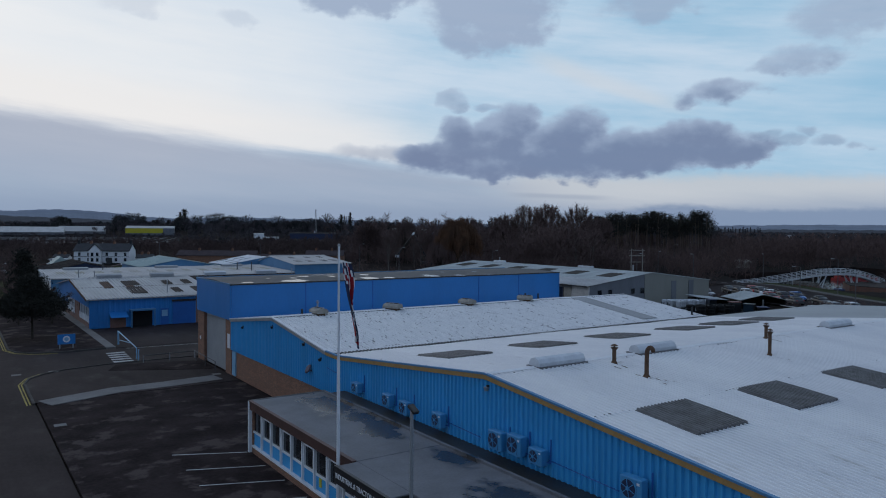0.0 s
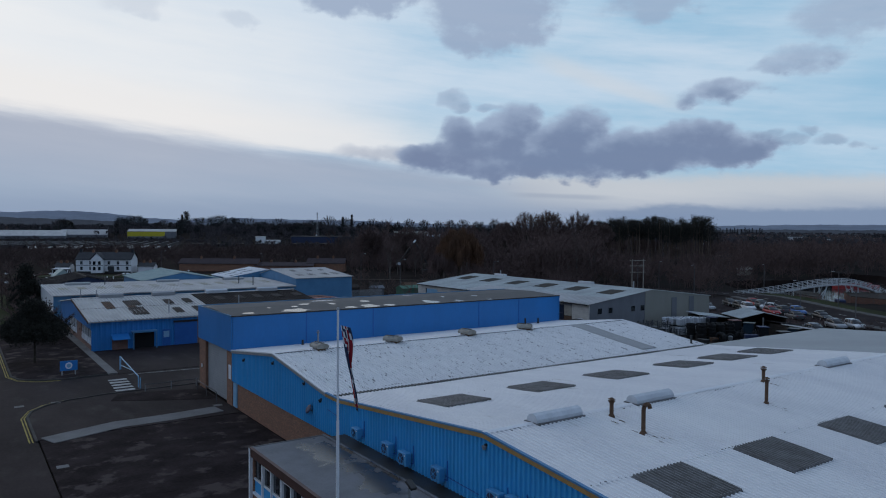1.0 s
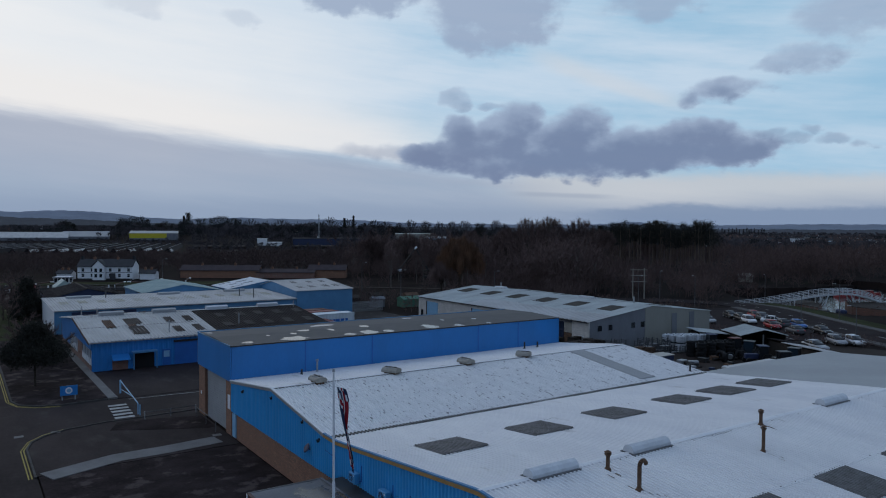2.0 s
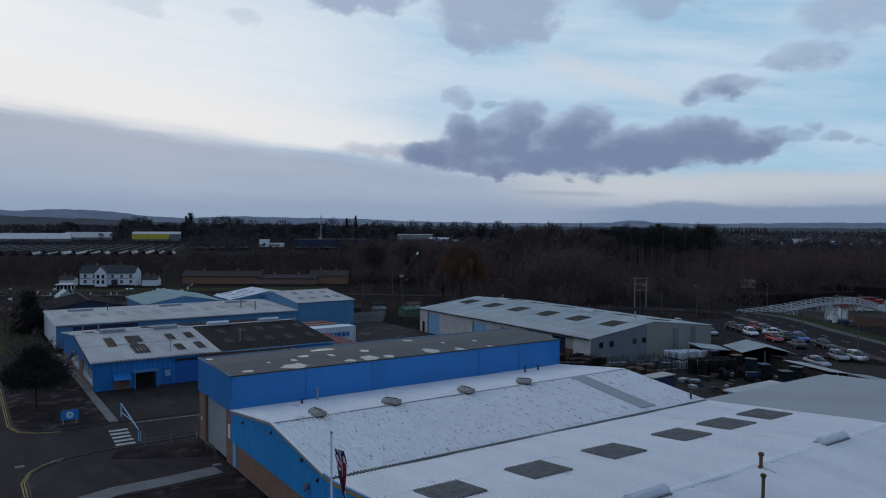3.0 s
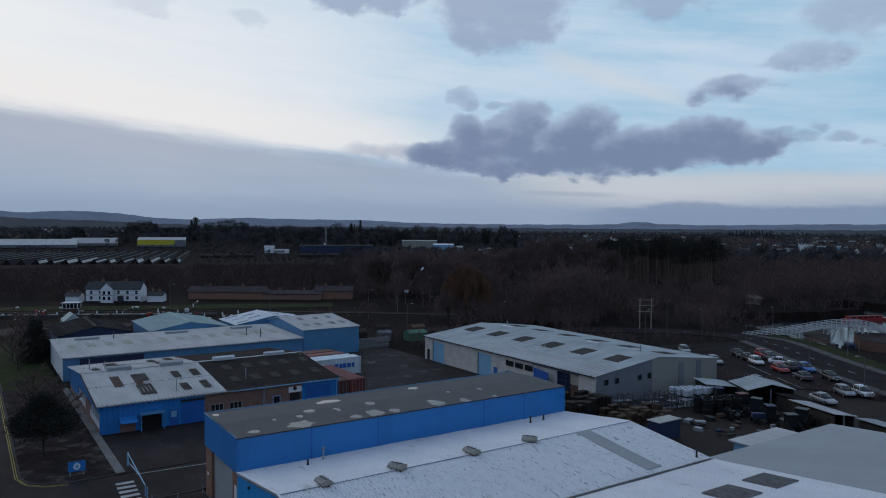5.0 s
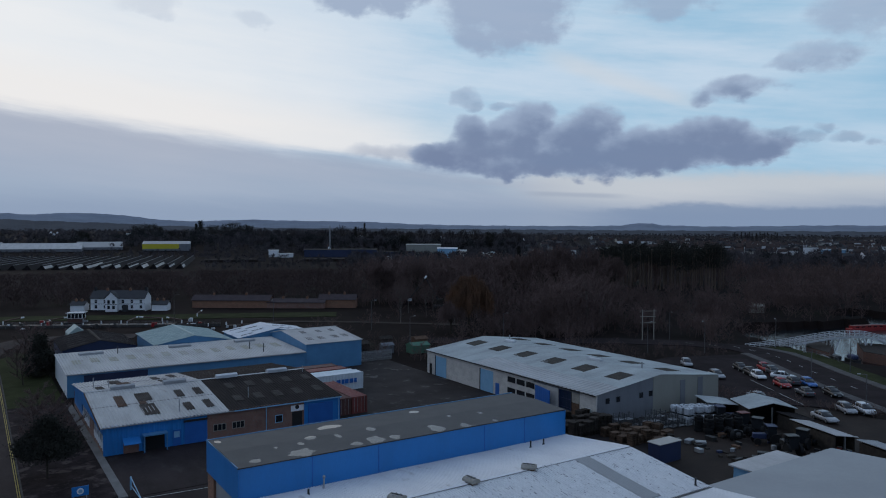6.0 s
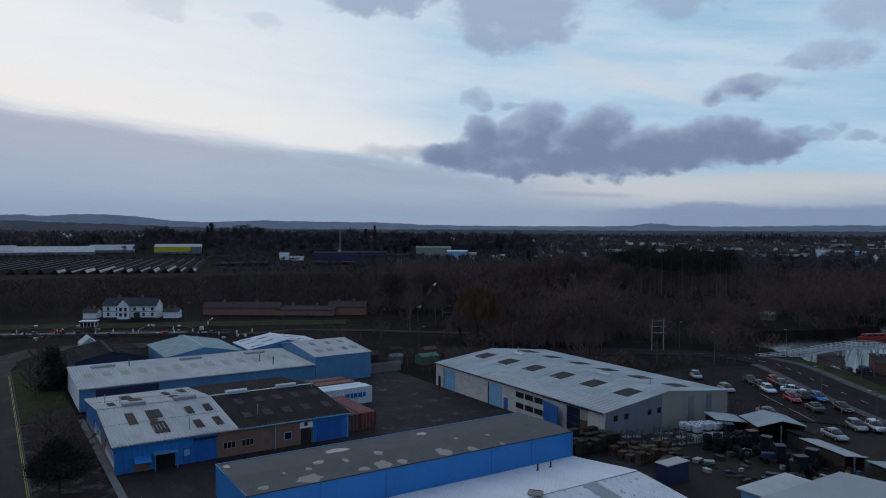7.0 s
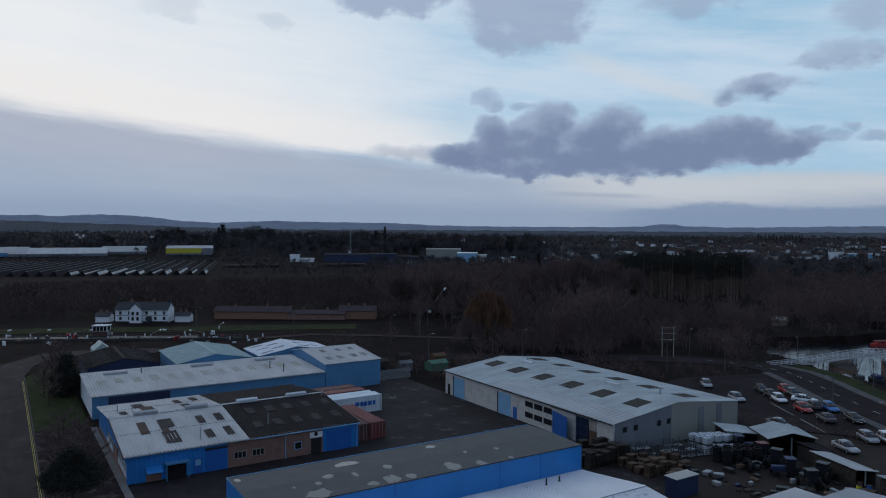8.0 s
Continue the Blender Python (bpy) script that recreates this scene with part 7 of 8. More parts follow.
single("lock_road", ribbon([(12, 205), (24, 202), (36, 198)], 8, 0.02, 0.1), "asphalt", "asphalt lay-by at the lock", "road", kind="structure")
for x, y, a, l in ((8, 240, 35, 5.5), (18, 235, 20, 5.5), (-2, 246, 30, 5), (38, 222, 55, 5.5), (48, 224, 150, 5.5), (52, 217, 120, 5.0), (60, 231, 60, 4)):
    b = thing("balance_beam", (x, y, 0), "dark timber lock balance beam with a white end", "lock beam", "lock beams")
    d = Vector((math.cos(radians(a)), math.sin(radians(a)), 0.06))
    p = Vector((x, y, 1.0))
    part("beam", rod(p, p + d * l, 0.22, 0.17, 6), "fascia", b)
    part("white_end", rod(p + d * l, p + d * (l + 1.1), 0.24, 0.24, 6), "white", b)
    part("post", box(x - 0.15, y - 0.15, 0, x + 0.15, y + 0.15, 1.0), "white", b)
for k in range(16):
    x = -8 + k * 5.0
    y = 243 - k * 2.55 + rnd.uniform(-3, 6)
    single("bollard", rod((x, y, -0.1), (x, y, 0.8), 0.22, 0.18, 8), "white", "white mooring bollard on the grass", "bollard", "bollards")

for k in range(44):
    x = rnd.uniform(-12, 66)
    y = 243 - (x + 8) * 0.5 + rnd.uniform(-12, 9)
    s = rnd.uniform(0.25, 0.8)
    single("lock_gear", turned(box(-s, -0.25, 0, s, 0.25, rnd.uniform(0.4, 1.3), bevel=0.05), pose(x, y, -0.1, 0, 0, rnd.uniform(0, 180))), rnd.choice(("poly", "white", "galv", "black", "fascia", "car_red", "navy")), "small lock fitting or box on the bank", "lock fitting", "lock fittings")
# ---- allotments and works beyond the yard fence ----
MAT["green_sheet"] = material("green_sheet", (0.05, 0.16, 0.10), 0.7, (0.03, 0.10, 0.07), 0.8, 0.8, 8, 0.05)
for x, y, w, m, l in ((85.5, 139.0, 2.2, "green_sheet", "small green covered shed among the scrub"), (90.5, 146.5, 1.6, "rust", "small rusty tin shed among the scrub"), (79.0, 142.0, 1.4, "grey_wall", "small grey hut among the scrub"), (75.0, 147.0, 1.7, "dark_timber", "small timber hut among the scrub"), (83.5, 151.0, 1.5, "dark_timber", "small dark timber hut among the scrub")):
    t = thing("garden_shed", (x, y, -0.1), l, "shed", "allotment sheds")
    part("wall", box(x - w, y - w * 0.7, -0.1, x + w, y + w * 0.7, 1.7), m, t)
    part("roof", prism([(x - w - 0.2, y - w * 0.8, 1.7), (x - w - 0.2, y + w * 0.8, 1.7), (x - w - 0.2, y, 2.3)], (2 * w + 0.4, 0, 0)), m, t)
dig = thing("excavator", (140, 215, 0), "long-reach excavator with a dark boom on the far ground", "excavator")
part("tracks", box(138.5, 213.5, -0.2, 142.5, 216.5, 0.8, bevel=0.2), "black", dig)
part("cab", box(139, 214, 0.8, 142, 216.4, 2.8, bevel=0.15), "dark_timber", dig)
part("boom", rod((140.5, 215, 2.0), (136.0, 217.0, 10.6), 0.28, 0.2), "black", dig)
part("stick", rod((136.0, 217.0, 10.6), (131.0, 219.5, 3.0), 0.22, 0.16), "black", dig)
part("bucket", box(130.4, 219.0, 2.2, 131.6, 220.0, 3.1, bevel=0.1), "poly", dig)
part("ram", rod((135.4, 216.6, 10.3), (136.6, 217.4, 10.9), 0.3, 0.3), "poly", dig)

# ---- farther buildings ----
# near-black colour stands for the unlit glass of the bays
MAT["dim_glass"] = material("dark_glasshouse_panes", (0.017, 0.0145, 0.0160), 0.9, (0.010, 0.0085, 0.0095), 0.1, 1.0, 1.5, 0.0)
gh = thing("glasshouse", (95, 570, 0), "wide nursery glasshouse of many parallel bays", "glasshouse")
d1, d2 = Vector((0.955, -0.297, 0)), Vector((0.297, 0.955, 0))
g0 = Vector((121, 502, -0.1))
for k in range(27):
    o = g0 - d1 * (k * 8.4)
    ln = 150
    a, b, c = o - d1 * 5.6, o - d1 * 2.2 + Vector((0, 0, 3.3)), o
    part("bay", prism([b, c, c - d1 * 0.5, b - Vector((0, 0, 0.3))], d2 * ln), "dim_glass", gh)
    if k < 11:
        wide = (0.30, 0.18, 0.26, 0.34, 0.14)[k % 5]
        e0, e1 = b + (c - b) * (0.62 - wide), b + (c - b) * (0.62 + wide * 0.6)
        up = Vector((0.06, 0, 0.05))
        # sky-lit part of the slope, painted as a pale strip
        part("glazing", prism([e0 + up, e1 + up, e1 + up * 2, e0 + up * 2], d2 * (22 + 9 * ((k * 7) % 5))), "tunnel", gh, "pale strip painted as sky-lit glazing")
    part("far_slope", prism([a, b, b - Vector((0, 0, 0.3)), a + d1 * 0.4], d2 * ln), "dim_glass", gh)
    part("end_wall", prism([a, b, c], d2 * 0.2), "dim_glass", gh)
    part("glazing_bar", prism([b - Vector((0, 0, 0.35)), b + Vector((0, 0, 0.1)), b + d1 * 0.3], d2 * ln), "grey_wall", gh)


def block(name, label, px, py, turn, w, d, h, wall, roof="smooth_roof", cat="building", band=None, rise=0.06):
    s = thing(name, (0, 0, 0), label, cat)
    part("wall", box(-w / 2, -d / 2, 0, w / 2, d / 2, h), wall, s)
    part("roof", prism([(-w / 2 - 0.3, -d / 2 - 0.3, h), (-w / 2 - 0.3, 0, h + d * rise), (-w / 2 - 0.3, d / 2 + 0.3, h)], (w + 0.6, 0, 0)), roof, s)
    if band:
        part("band", box(-w / 2 - 0.1, -d / 2 - 0.1, h * 0.3, w * 0.27, -d / 2, h * 0.98), band, s)
    s.matrix_basis = pose(px, py, ground_height(px, py) - 0.1, 0, 0, turn)


block("yellow_store", "long store with a bright yellow upper wall and grey roof", 171.0, 780, -15, 45, 40, 7.0, "grey_wall", "smooth_roof", "warehouse", "yellow")
for x, y, t, w, h, wl, rf in ((-24, 815, -8, 100, 6.5, "pale_blue", "smooth_roof"), (52, 800, -10, 84, 5, "grey_wall", "fibre_roof"), (-130, 850, -8, 100, 7, "pale_blue", "smooth_roof"), (112, 812, -10, 42, 5, "grey_wall", "smooth_roof")):
    block("far_warehouse", "long pale-roofed warehouse in the distance", x, y, t, w, 40, h * 0.55, wl, rf, "warehouse", rise=0.13)
for az, rg, w, h, wl, rf in ((69.9, 690, 9, 6, "white", "smooth_roof"), (69.0, 684, 14, 3, "white", "smooth_roof"), (65.9, 690, 40, 7, "navy", "dark_roof"), (63.3, 700, 34, 7, "navy", "dark_roof"), (60.6, 700, 40, 5, "navy", "dark_roof"), (58.2, 710, 34, 12, "olive_wall", "olive_wall"), (56.3, 690, 19, 9, "sky_blue", "white_roof"), (55.2, 690, 10, 7, "cream", "smooth_roof"),
                            (52.3, 660, 18, 6, "cream", "green_roof"), (53.6, 670, 16, 5, "cream", "fibre_roof"), (48, 800, 24, 5, "cream", "smooth_roof"), (44, 900, 28, 4, "white", "smooth_roof"), (66, 610, 34, 2, "mud", "mud"), (73, 600, 40, 2, "mud", "mud"), (61.6, 640, 24, 2.5, "cream", "smooth_roof"),
                            (29.6, 880, 15, 9, "white", "slate"), (28.2, 950, 26, 5, "sky_blue", "smooth_roof"), (38.0, 620, 14, 3, "cream", "fibre_roof"), (32.9, 273, 4.5, 2.0, "vent", "vent")):
    block("far_building", "plain low building among the trees", rg * math.cos(radians(az)), rg * math.sin(radians(az)), az - 90, w, 14, h, wl, rf)
tower = thing("radio_mast", (0, 0, 0), "slender lattice radio mast above the trees", "mast")
mx, my = 700 * math.cos(radians(65.6)), 700 * math.sin(radians(65.6))
for s in ((-0.8, -0.8), (0.8, -0.8), (0, 0.9)):
    part("leg", rod((mx + s[0], my + s[1], 0), (mx + s[0] * 0.4, my + s[1] * 0.4, 30), 0.18), "galv", tower)
for k in range(12):
    part("ring", rod((mx - 0.9, my - 0.8, k * 2.5), (mx + 0.9, my - 0.8, k * 2.5 + 1.6), 0.1), "galv", tower)

# small houses of the town, built once per kind and copied
MAT["town_brick"] = material("town_brickwork", (0.125, 0.082, 0.074), 0.9, (0.085, 0.058, 0.052), 0.5, 0.8, 5, 0.05)
kinds = []
for wl, rf in (("cream", "slate"), ("town_brick", "slate"), ("town_brick", "brick_tile"), ("cream", "brick_tile"), ("white", "brick_tile")):
    if rf not in MAT:
        MAT["brick_tile"] = material("brown_roof_tiles", (0.062, 0.044, 0.040), 0.85, (0.042, 0.031, 0.029), 0.5, 0.8, 5, 0.05)
    h = thing("town_house", (0, 0, -60), "small pitched-roof house in the distant town", "house", "town houses")
    part("wall", gable_prism(-4.5, 4.5, [(-3.5, -60), (3.5, -60), (3.5, -55), (0, -52.4), (-3.5, -55)]), wl, h)
    for s in (-1, 1):
        part("roof", prism([(-4.8, s * 3.9, -55.2), (-4.8, 0, -52.3), (-4.8, 0, -52.1), (-4.8, s * 3.9, -55.0)], (9.6, 0, 0)), rf, h)
    part("chimney", box(2.5, -0.4, -53, 3.2, 0.4, -51.2), "brick_pale", h)
    kinds.append(h)
rt = random.Random(5)
used = set()
for k in range(150):
    az = rt.choice((rt.uniform(22, 50), rt.uniform(22, 50), rt.uniform(50, 94)))
    rg = rt.uniform(620, 1900) if az < 50 else rt.uniform(720, 2100)
    x, y = rg * math.cos(radians(az)), rg * math.sin(radians(az))
    if az > 70 and rg < 850:
        continue
    i = rt.randrange(len(kinds))
    m = pose(x, y, ground_height(x, y), 0, 0, az - 90 + rt.uniform(-50, 50))
    if i not in used:
        kinds[i].matrix_basis = m
        used.add(i)
    else:
        copy_thing(kinds[i], m)

# rows of terraced houses across the flat of the town
for row in range(15):
    az0, rg = rt.uniform(24, 44), 800 + row * 42 + rt.uniform(-15, 15)
    slope = rt.uniform(-0.25, 0.25)
    n = rt.randint(6, 12)
    for k in range(n):
        if rt.random() < 0.18:
            continue
        x, y = rg * math.cos(radians(az0)), rg * math.sin(radians(az0))
        u = (k - n / 2) * 10.5
        a = radians(az0 - 90)
        x, y = x + u * math.cos(a) - u * slope * math.sin(a), y + u * math.sin(a) + u * slope * math.cos(a)
        copy_thing(kinds[rt.choice((4, 0, 4, 4, 2))], pose(x, y, ground_height(x, y), 0, 0, az0 - 90 + math.degrees(math.atan(slope))))

# ---- trees ----


class Soup:
    """Gathers triangles and quads quickly."""
    def __init__(self):
        self.v, self.f, self.n = [], [], 0

    def tube(self, a, b, ra, rb, sides=5):
        a, b = np.array(a), np.array(b)
        d = b - a
        d = d / (np.linalg.norm(d) + 1e-9)
        u = np.cross(d, (0.3, 0.9, 0.2))
        u /= np.linalg.norm(u) + 1e-9
        w = np.cross(d, u)
        ang = np.arange(sides) * math.tau / sides
        ring = np.cos(ang)[:, None] * u + np.sin(ang)[:, None] * w
        self.v.append(np.vstack([a + ring * ra, b + ring * rb]))
        k = np.arange(sides)
        j = (k + 1) % sides
        q = np.stack([k, j, j + sides, k + sides], 1) + self.n
        self.f.append(np.vstack([q[:, [0, 1, 2]], q[:, [0, 2, 3]]]))
        self.n += 2 * sides

    def blades(self, base, tip, width, rs):
        """Thin tapering triangles from base points to tips."""
        d = tip - base
        side = np.cross(d, rs.normal(size=d.shape))
        side /= np.linalg.norm(side, axis=1)[:, None] + 1e-9
        n = len(base)
        self.v.append(np.stack([base - side * width / 2, base + side * width / 2, tip], 1).reshape(-1, 3))
        self.f.append(np.arange(3 * n).reshape(n, 3) + self.n)
        self.n += 3 * n

    def arrays(self):
        return np.vstack(self.v), np.vstack(self.f)


def mesh_of(name, v, f, mat):
    me = bpy.data.meshes.new(name)
    me.vertices.add(len(v))
    me.vertices.foreach_set("co", np.ascontiguousarray(v, np.float32).ravel())
    me.loops.add(3 * len(f))
    me.loops.foreach_set("vertex_index", np.ascontiguousarray(f, np.int32).ravel())
    me.polygons.add(len(f))
    me.polygons.foreach_set("loop_start", np.arange(len(f), dtype=np.int32) * 3)
    me.update(calc_edges=True)
    me.materials.append(MAT[mat])
    return me


def bare_tree(seed, h, spread, twigs, width=0.05, stem=0.3, droop=0.0, first=0.25, light=False):
    """Trunk with limbs, and a crown of fine twigs; returns two triangle soups."""
    rs = np.random.RandomState(seed)
    wood, crown = Soup(), Soup()
    top = np.array((rs.normal() * 0.03 * h, rs.normal() * 0.03 * h, h * 0.62))
    wood.tube((0, 0, -0.1), top * 0.5, 0.022 * h * stem / 0.3, 0.015 * h * stem / 0.3, 7)
    wood.tube(top * 0.5, top, 0.015 * h * stem / 0.3, 0.007 * h, 6)
    ends = []
    n = 9 + rs.randint(4)
    for k in range(n):
        f = first + (1 - first) * k / n
        p = top * f
        a = k * 2.4 + rs.uniform(-.4, .4)
        out = spread * (0.55 + 0.45 * rs.rand()) * (1.05 - 0.55 * abs(f - 0.55))
        rise = h * (0.16 + 0.24 * rs.rand()) * (1 - droop)
        mid = p + np.array((math.cos(a) * out * 0.5, math.sin(a) * out * 0.5, rise * 0.6))
        end = p + np.array((math.cos(a) * out, math.sin(a) * out, rise * 1.15))
        wood.tube(p, mid, 0.0075 * h * stem / 0.3, 0.0045 * h * stem / 0.3, 3 if light else 5)
        wood.tube(mid, end, 0.0045 * h * stem / 0.3, 0.002 * h, 3 if light else 4)
        ends += [(p * 0.5 + mid * 0.5, mid), (mid, end), (mid, end)]
        for s in range(3):
            b = a + rs.uniform(-0.9, 0.9)
            q = mid + (end - mid) * rs.uniform(0, 0.7)
            e = q + np.array((math.cos(b), math.sin(b), rs.uniform(0.3, 1.1) * (1 - droop) - 0.5 * droop)) * spread * 0.4
            if light:
                crown.blades(q[None], e[None], 0.005 * h, rs)
            else:
                wood.tube(q, e, 0.003 * h, 0.0013 * h, 4)
            ends.append((q, e))
    ends += [(top * 0.8, top + np.array((0, 0, h * 0.25)))] * 3
    E = np.array(ends)
    pick = rs.randint(len(E), size=twigs)
    t = rs.rand(twigs)[:, None]
    base = E[pick, 0] * (1 - t) + E[pick, 1] * t
    way = (E[pick, 1] - E[pick, 0])
    way /= np.linalg.norm(way, axis=1)[:, None] + 1e-9
    way = way * 0.6 + rs.normal(size=(twigs, 3)) * 0.55 + np.array((0, 0, 0.45 - 1.7 * droop))
    way /= np.linalg.norm(way, axis=1)[:, None]
    ln = (0.05 + 0.11 * rs.rand(twigs)[:, None]) * h * (1 + droop)
    crown.blades(base, base + way * ln, width, rs)
    return wood, crown


def evergreen(seed, h, r, clumps, leaf=0.35, low=0.35, flat=False, per=26, loose=0.20):
    """Trunk, boughs and a dense ragged crown of needle clumps."""
    rs = np.random.RandomState(seed)
    wood, crown = Soup(), Soup()
    wood.tube((0, 0, -0.1), (0, 0, h * 0.9), 0.02 * h, 0.006 * h, 7)
    for k in range(clumps):
        f = low + (0.98 - low) * ((k + rs.rand()) / clumps)
        prof = (math.sin(min(1.0, (f - low) / (1 - low) * 1.1 + 0.25) * math.pi) ** 0.7 if not flat else 0.6 + 0.4 * f)
        a = rs.rand() * math.tau
        d = r * prof * (0.35 + 0.65 * rs.rand() ** 0.5)
        c = np.array((math.cos(a) * d, math.sin(a) * d, h * f))
        if k % 3 == 0:
            wood.tube((0, 0, c[2] - 0.1 * h * rs.rand()), c, 0.004 * h, 0.0015 * h, 4)
        n = per
        size = r * loose * (1.0 + 0.8 * rs.rand())
        p = c + rs.normal(size=(n, 3)) * np.array((size, size, size * 0.55))
        way = rs.normal(size=(n, 3))
        way /= np.linalg.norm(way, axis=1)[:, None]
        crown.blades(p - way * leaf * 0.5, p + way * leaf * 0.8, leaf * 0.7, rs)
    return wood, crown


def plant(name, made, at, turn, label, mats=("bark", "twig"), group="trees"):
    t = thing(name, (0, 0, 0), label, "tree", group)
    for nm, soup, mat in (("trunk", made[0], mats[0]), ("crown", made[1], mats[1])):
        v, f = soup.arrays()
        ob = new(nm, mesh_of(nm, v, f, mat))
        ob.parent = t
    t.matrix_basis = pose(*at, 0, 0, turn)
    return t


def willow_tree(seed, h, r, strands):
    """Short trunk, arching limbs, and a dome of long hanging twigs."""
    rs = np.random.RandomState(seed)
    wood, crown = Soup(), Soup()
    fork = np.array((0.0, 0.0, h * 0.28))
    wood.tube((0, 0, -0.1), fork, 0.035 * h, 0.026 * h, 8)
    heads = []
    for k in range(26):
        a, q = k * 2.4 + rs.uniform(-.3, .3), math.sqrt((k + 0.5) / 26)
        top = np.array((math.cos(a) * r * q * 0.9, math.sin(a) * r * q * 0.9, h * (0.97 - 0.42 * q * q) + rs.normal() * 0.35))
        mid = fork * 0.6 + top * 0.4 + np.array((0, 0, h * 0.14))
        wood.tube(fork, mid, 0.011 * h, 0.006 * h, 5)
        wood.tube(mid, top, 0.006 * h, 0.002 * h, 4)
        heads += [(mid, top), (mid * 0.4 + top * 0.6, top), (mid * 0.4 + top * 0.6, top)]
    H = np.array(heads)
    pick, t = rs.randint(len(H), size=strands), rs.rand(strands)[:, None]
    base = H[pick, 0] * (1 - t) + H[pick, 1] * t + rs.normal(size=(strands, 3)) * 0.3
    out = base * np.array((1, 1, 0)) / (np.linalg.norm(base[:, :2], axis=1)[:, None] + 0.5)
    knee = base + out * (0.3 + 0.9 * rs.rand(strands)[:, None]) + np.array((0, 0, 1)) * (rs.rand(strands)[:, None] * 0.9 - 0.1) + rs.normal(size=(strands, 3)) * 0.25
    fall = h * (0.08 + 0.26 * rs.rand(strands) ** 1.5)[:, None]
    tip = knee + out * 0.5 + np.array((0, 0, -1.0)) * fall + rs.normal(size=(strands, 3)) * 0.3
    tip[:, 2] = np.maximum(tip[:, 2], 0.6)
    crown.blades(knee, base, 0.05, rs)
    crown.blades(knee, tip, 0.06, rs)
    return wood, crown


def domed_tree(seed, h, r, twigs, width=0.07):
    """Trunk, radiating limbs and a rounded dome of fine upturned twigs."""
    rs = np.random.RandomState(seed)
    wood, crown = Soup(), Soup()
    fork = np.array((0.0, 0.0, h * 0.3))
    wood.tube((0, 0, -0.1), fork, 0.025 * h, 0.018 * h, 7)
    heads = []
    for k in range(44):
        a, q = k * 2.4 + rs.uniform(-.3, .3), math.sqrt((k + 0.5) / 44)
        top = np.array((math.cos(a) * r * q, math.sin(a) * r * q, h * (0.36 + 0.56 * math.sqrt(1 - 0.86 * q * q)) + rs.normal() * 0.5))
        mid = fork * 0.55 + top * 0.45 + rs.normal(size=3) * 0.4
        wood.tube(fork * rs.uniform(0.8, 1.1), mid, 0.007 * h, 0.004 * h, 4)
        wood.tube(mid, top, 0.004 * h, 0.0012 * h, 3)
        heads += [(mid, top), (mid * 0.5 + top * 0.5, top)]
    H = np.array(heads)
    pick, t = rs.randint(len(H), size=twigs), rs.rand(twigs)[:, None] ** 0.7
    base = H[pick, 0] * (1 - t) + H[pick, 1] * t + rs.normal(size=(twigs, 3)) * 0.25
    way = base - np.array((0, 0, h * 0.42))
    way = way / (np.linalg.norm(way, axis=1)[:, None] + 0.1) * 0.8 + rs.normal(size=(twigs, 3)) * 0.5
    way /= np.linalg.norm(way, axis=1)[:, None]
    crown.blades(base, base + way * h * (0.03 + 0.06 * rs.rand(twigs)[:, None]), width, rs)
    return wood, crown


plant("roadside_evergreen", evergreen(3, 6.6, 3.0, 420, 0.2, 0.42, per=62, loose=0.12), (7.4, 90.2, 0.05), 0, "dark round-crowned evergreen tree on the verge by the road", ("bark", "pine"), "trees by the road")
plant("roadside_evergreen", evergreen(9, 7.8, 2.6, 190, 0.36, 0.08, per=40, loose=0.14), (11.2, 153.0, 0.0), 70, "dark evergreen bush at the corner of the shed", ("bark", "pine"), "trees by the road")
for k, (x, y, h) in enumerate(((9.5, 168, 8.5), (12.0, 160, 7.0), (11.0, 176, 8.0), (7.6, 156, 6.5), (8.0, 146, 5.5), (8.5, 121, 4.6), (7.6, 113, 4.4), (10.2, 116.5, 4.2), (9.4, 108, 4.8), (7.0, 103, 4.2), (10.6, 102.5, 4.4))):
    near = y < 130
    plant("bare_tree", bare_tree(20 + k, h, h * (0.55 if near else 0.38), 3200 if near else 2000, 0.025, 0.3, 0.0, 0.12 if near else 0.25), (x, y, 0.05), k * 50, "tangled leafless bush on the dark verge" if near else "bare winter tree on the grass verge", group="trees by the road")
MAT["skyline_twig"] = material("skyline_twigs", (0.060, 0.052, 0.052), 0.95, (0.035, 0.030, 0.031), 0.05, 1.0, 0.6, 0.0)
# orange willows
plant("willow", willow_tree(41, 15.5, 6.6, 12000), (114.2, 159.3, -0.1), 10, "broad bare willow with hanging orange-brown twigs", ("bark", "willow"), "trees by the yard")
plant("willow", willow_tree(42, 8.5, 3.2, 4000), (108.0, 159.0, -0.1), 10, "smaller bare willow with orange-brown twigs", ("bark", "twig"), "trees by the yard")
# pale-stemmed birches in the wood
rb = random.Random(31)
for k in range(18):
    az, rg = rb.uniform(43.5, 60.0), rb.uniform(205, 245)
    plant("birch_tree", bare_tree(300 + k, rb.uniform(11, 15.5), rb.uniform(1.8, 2.6), 1200, 0.04, 0.15, 0.0, 0.4), (rg * math.cos(radians(az)), rg * math.sin(radians(az)), -0.2), k * 47, "slender bare birch with a pale stem", ("birch", "twig"), "birches in the wood")
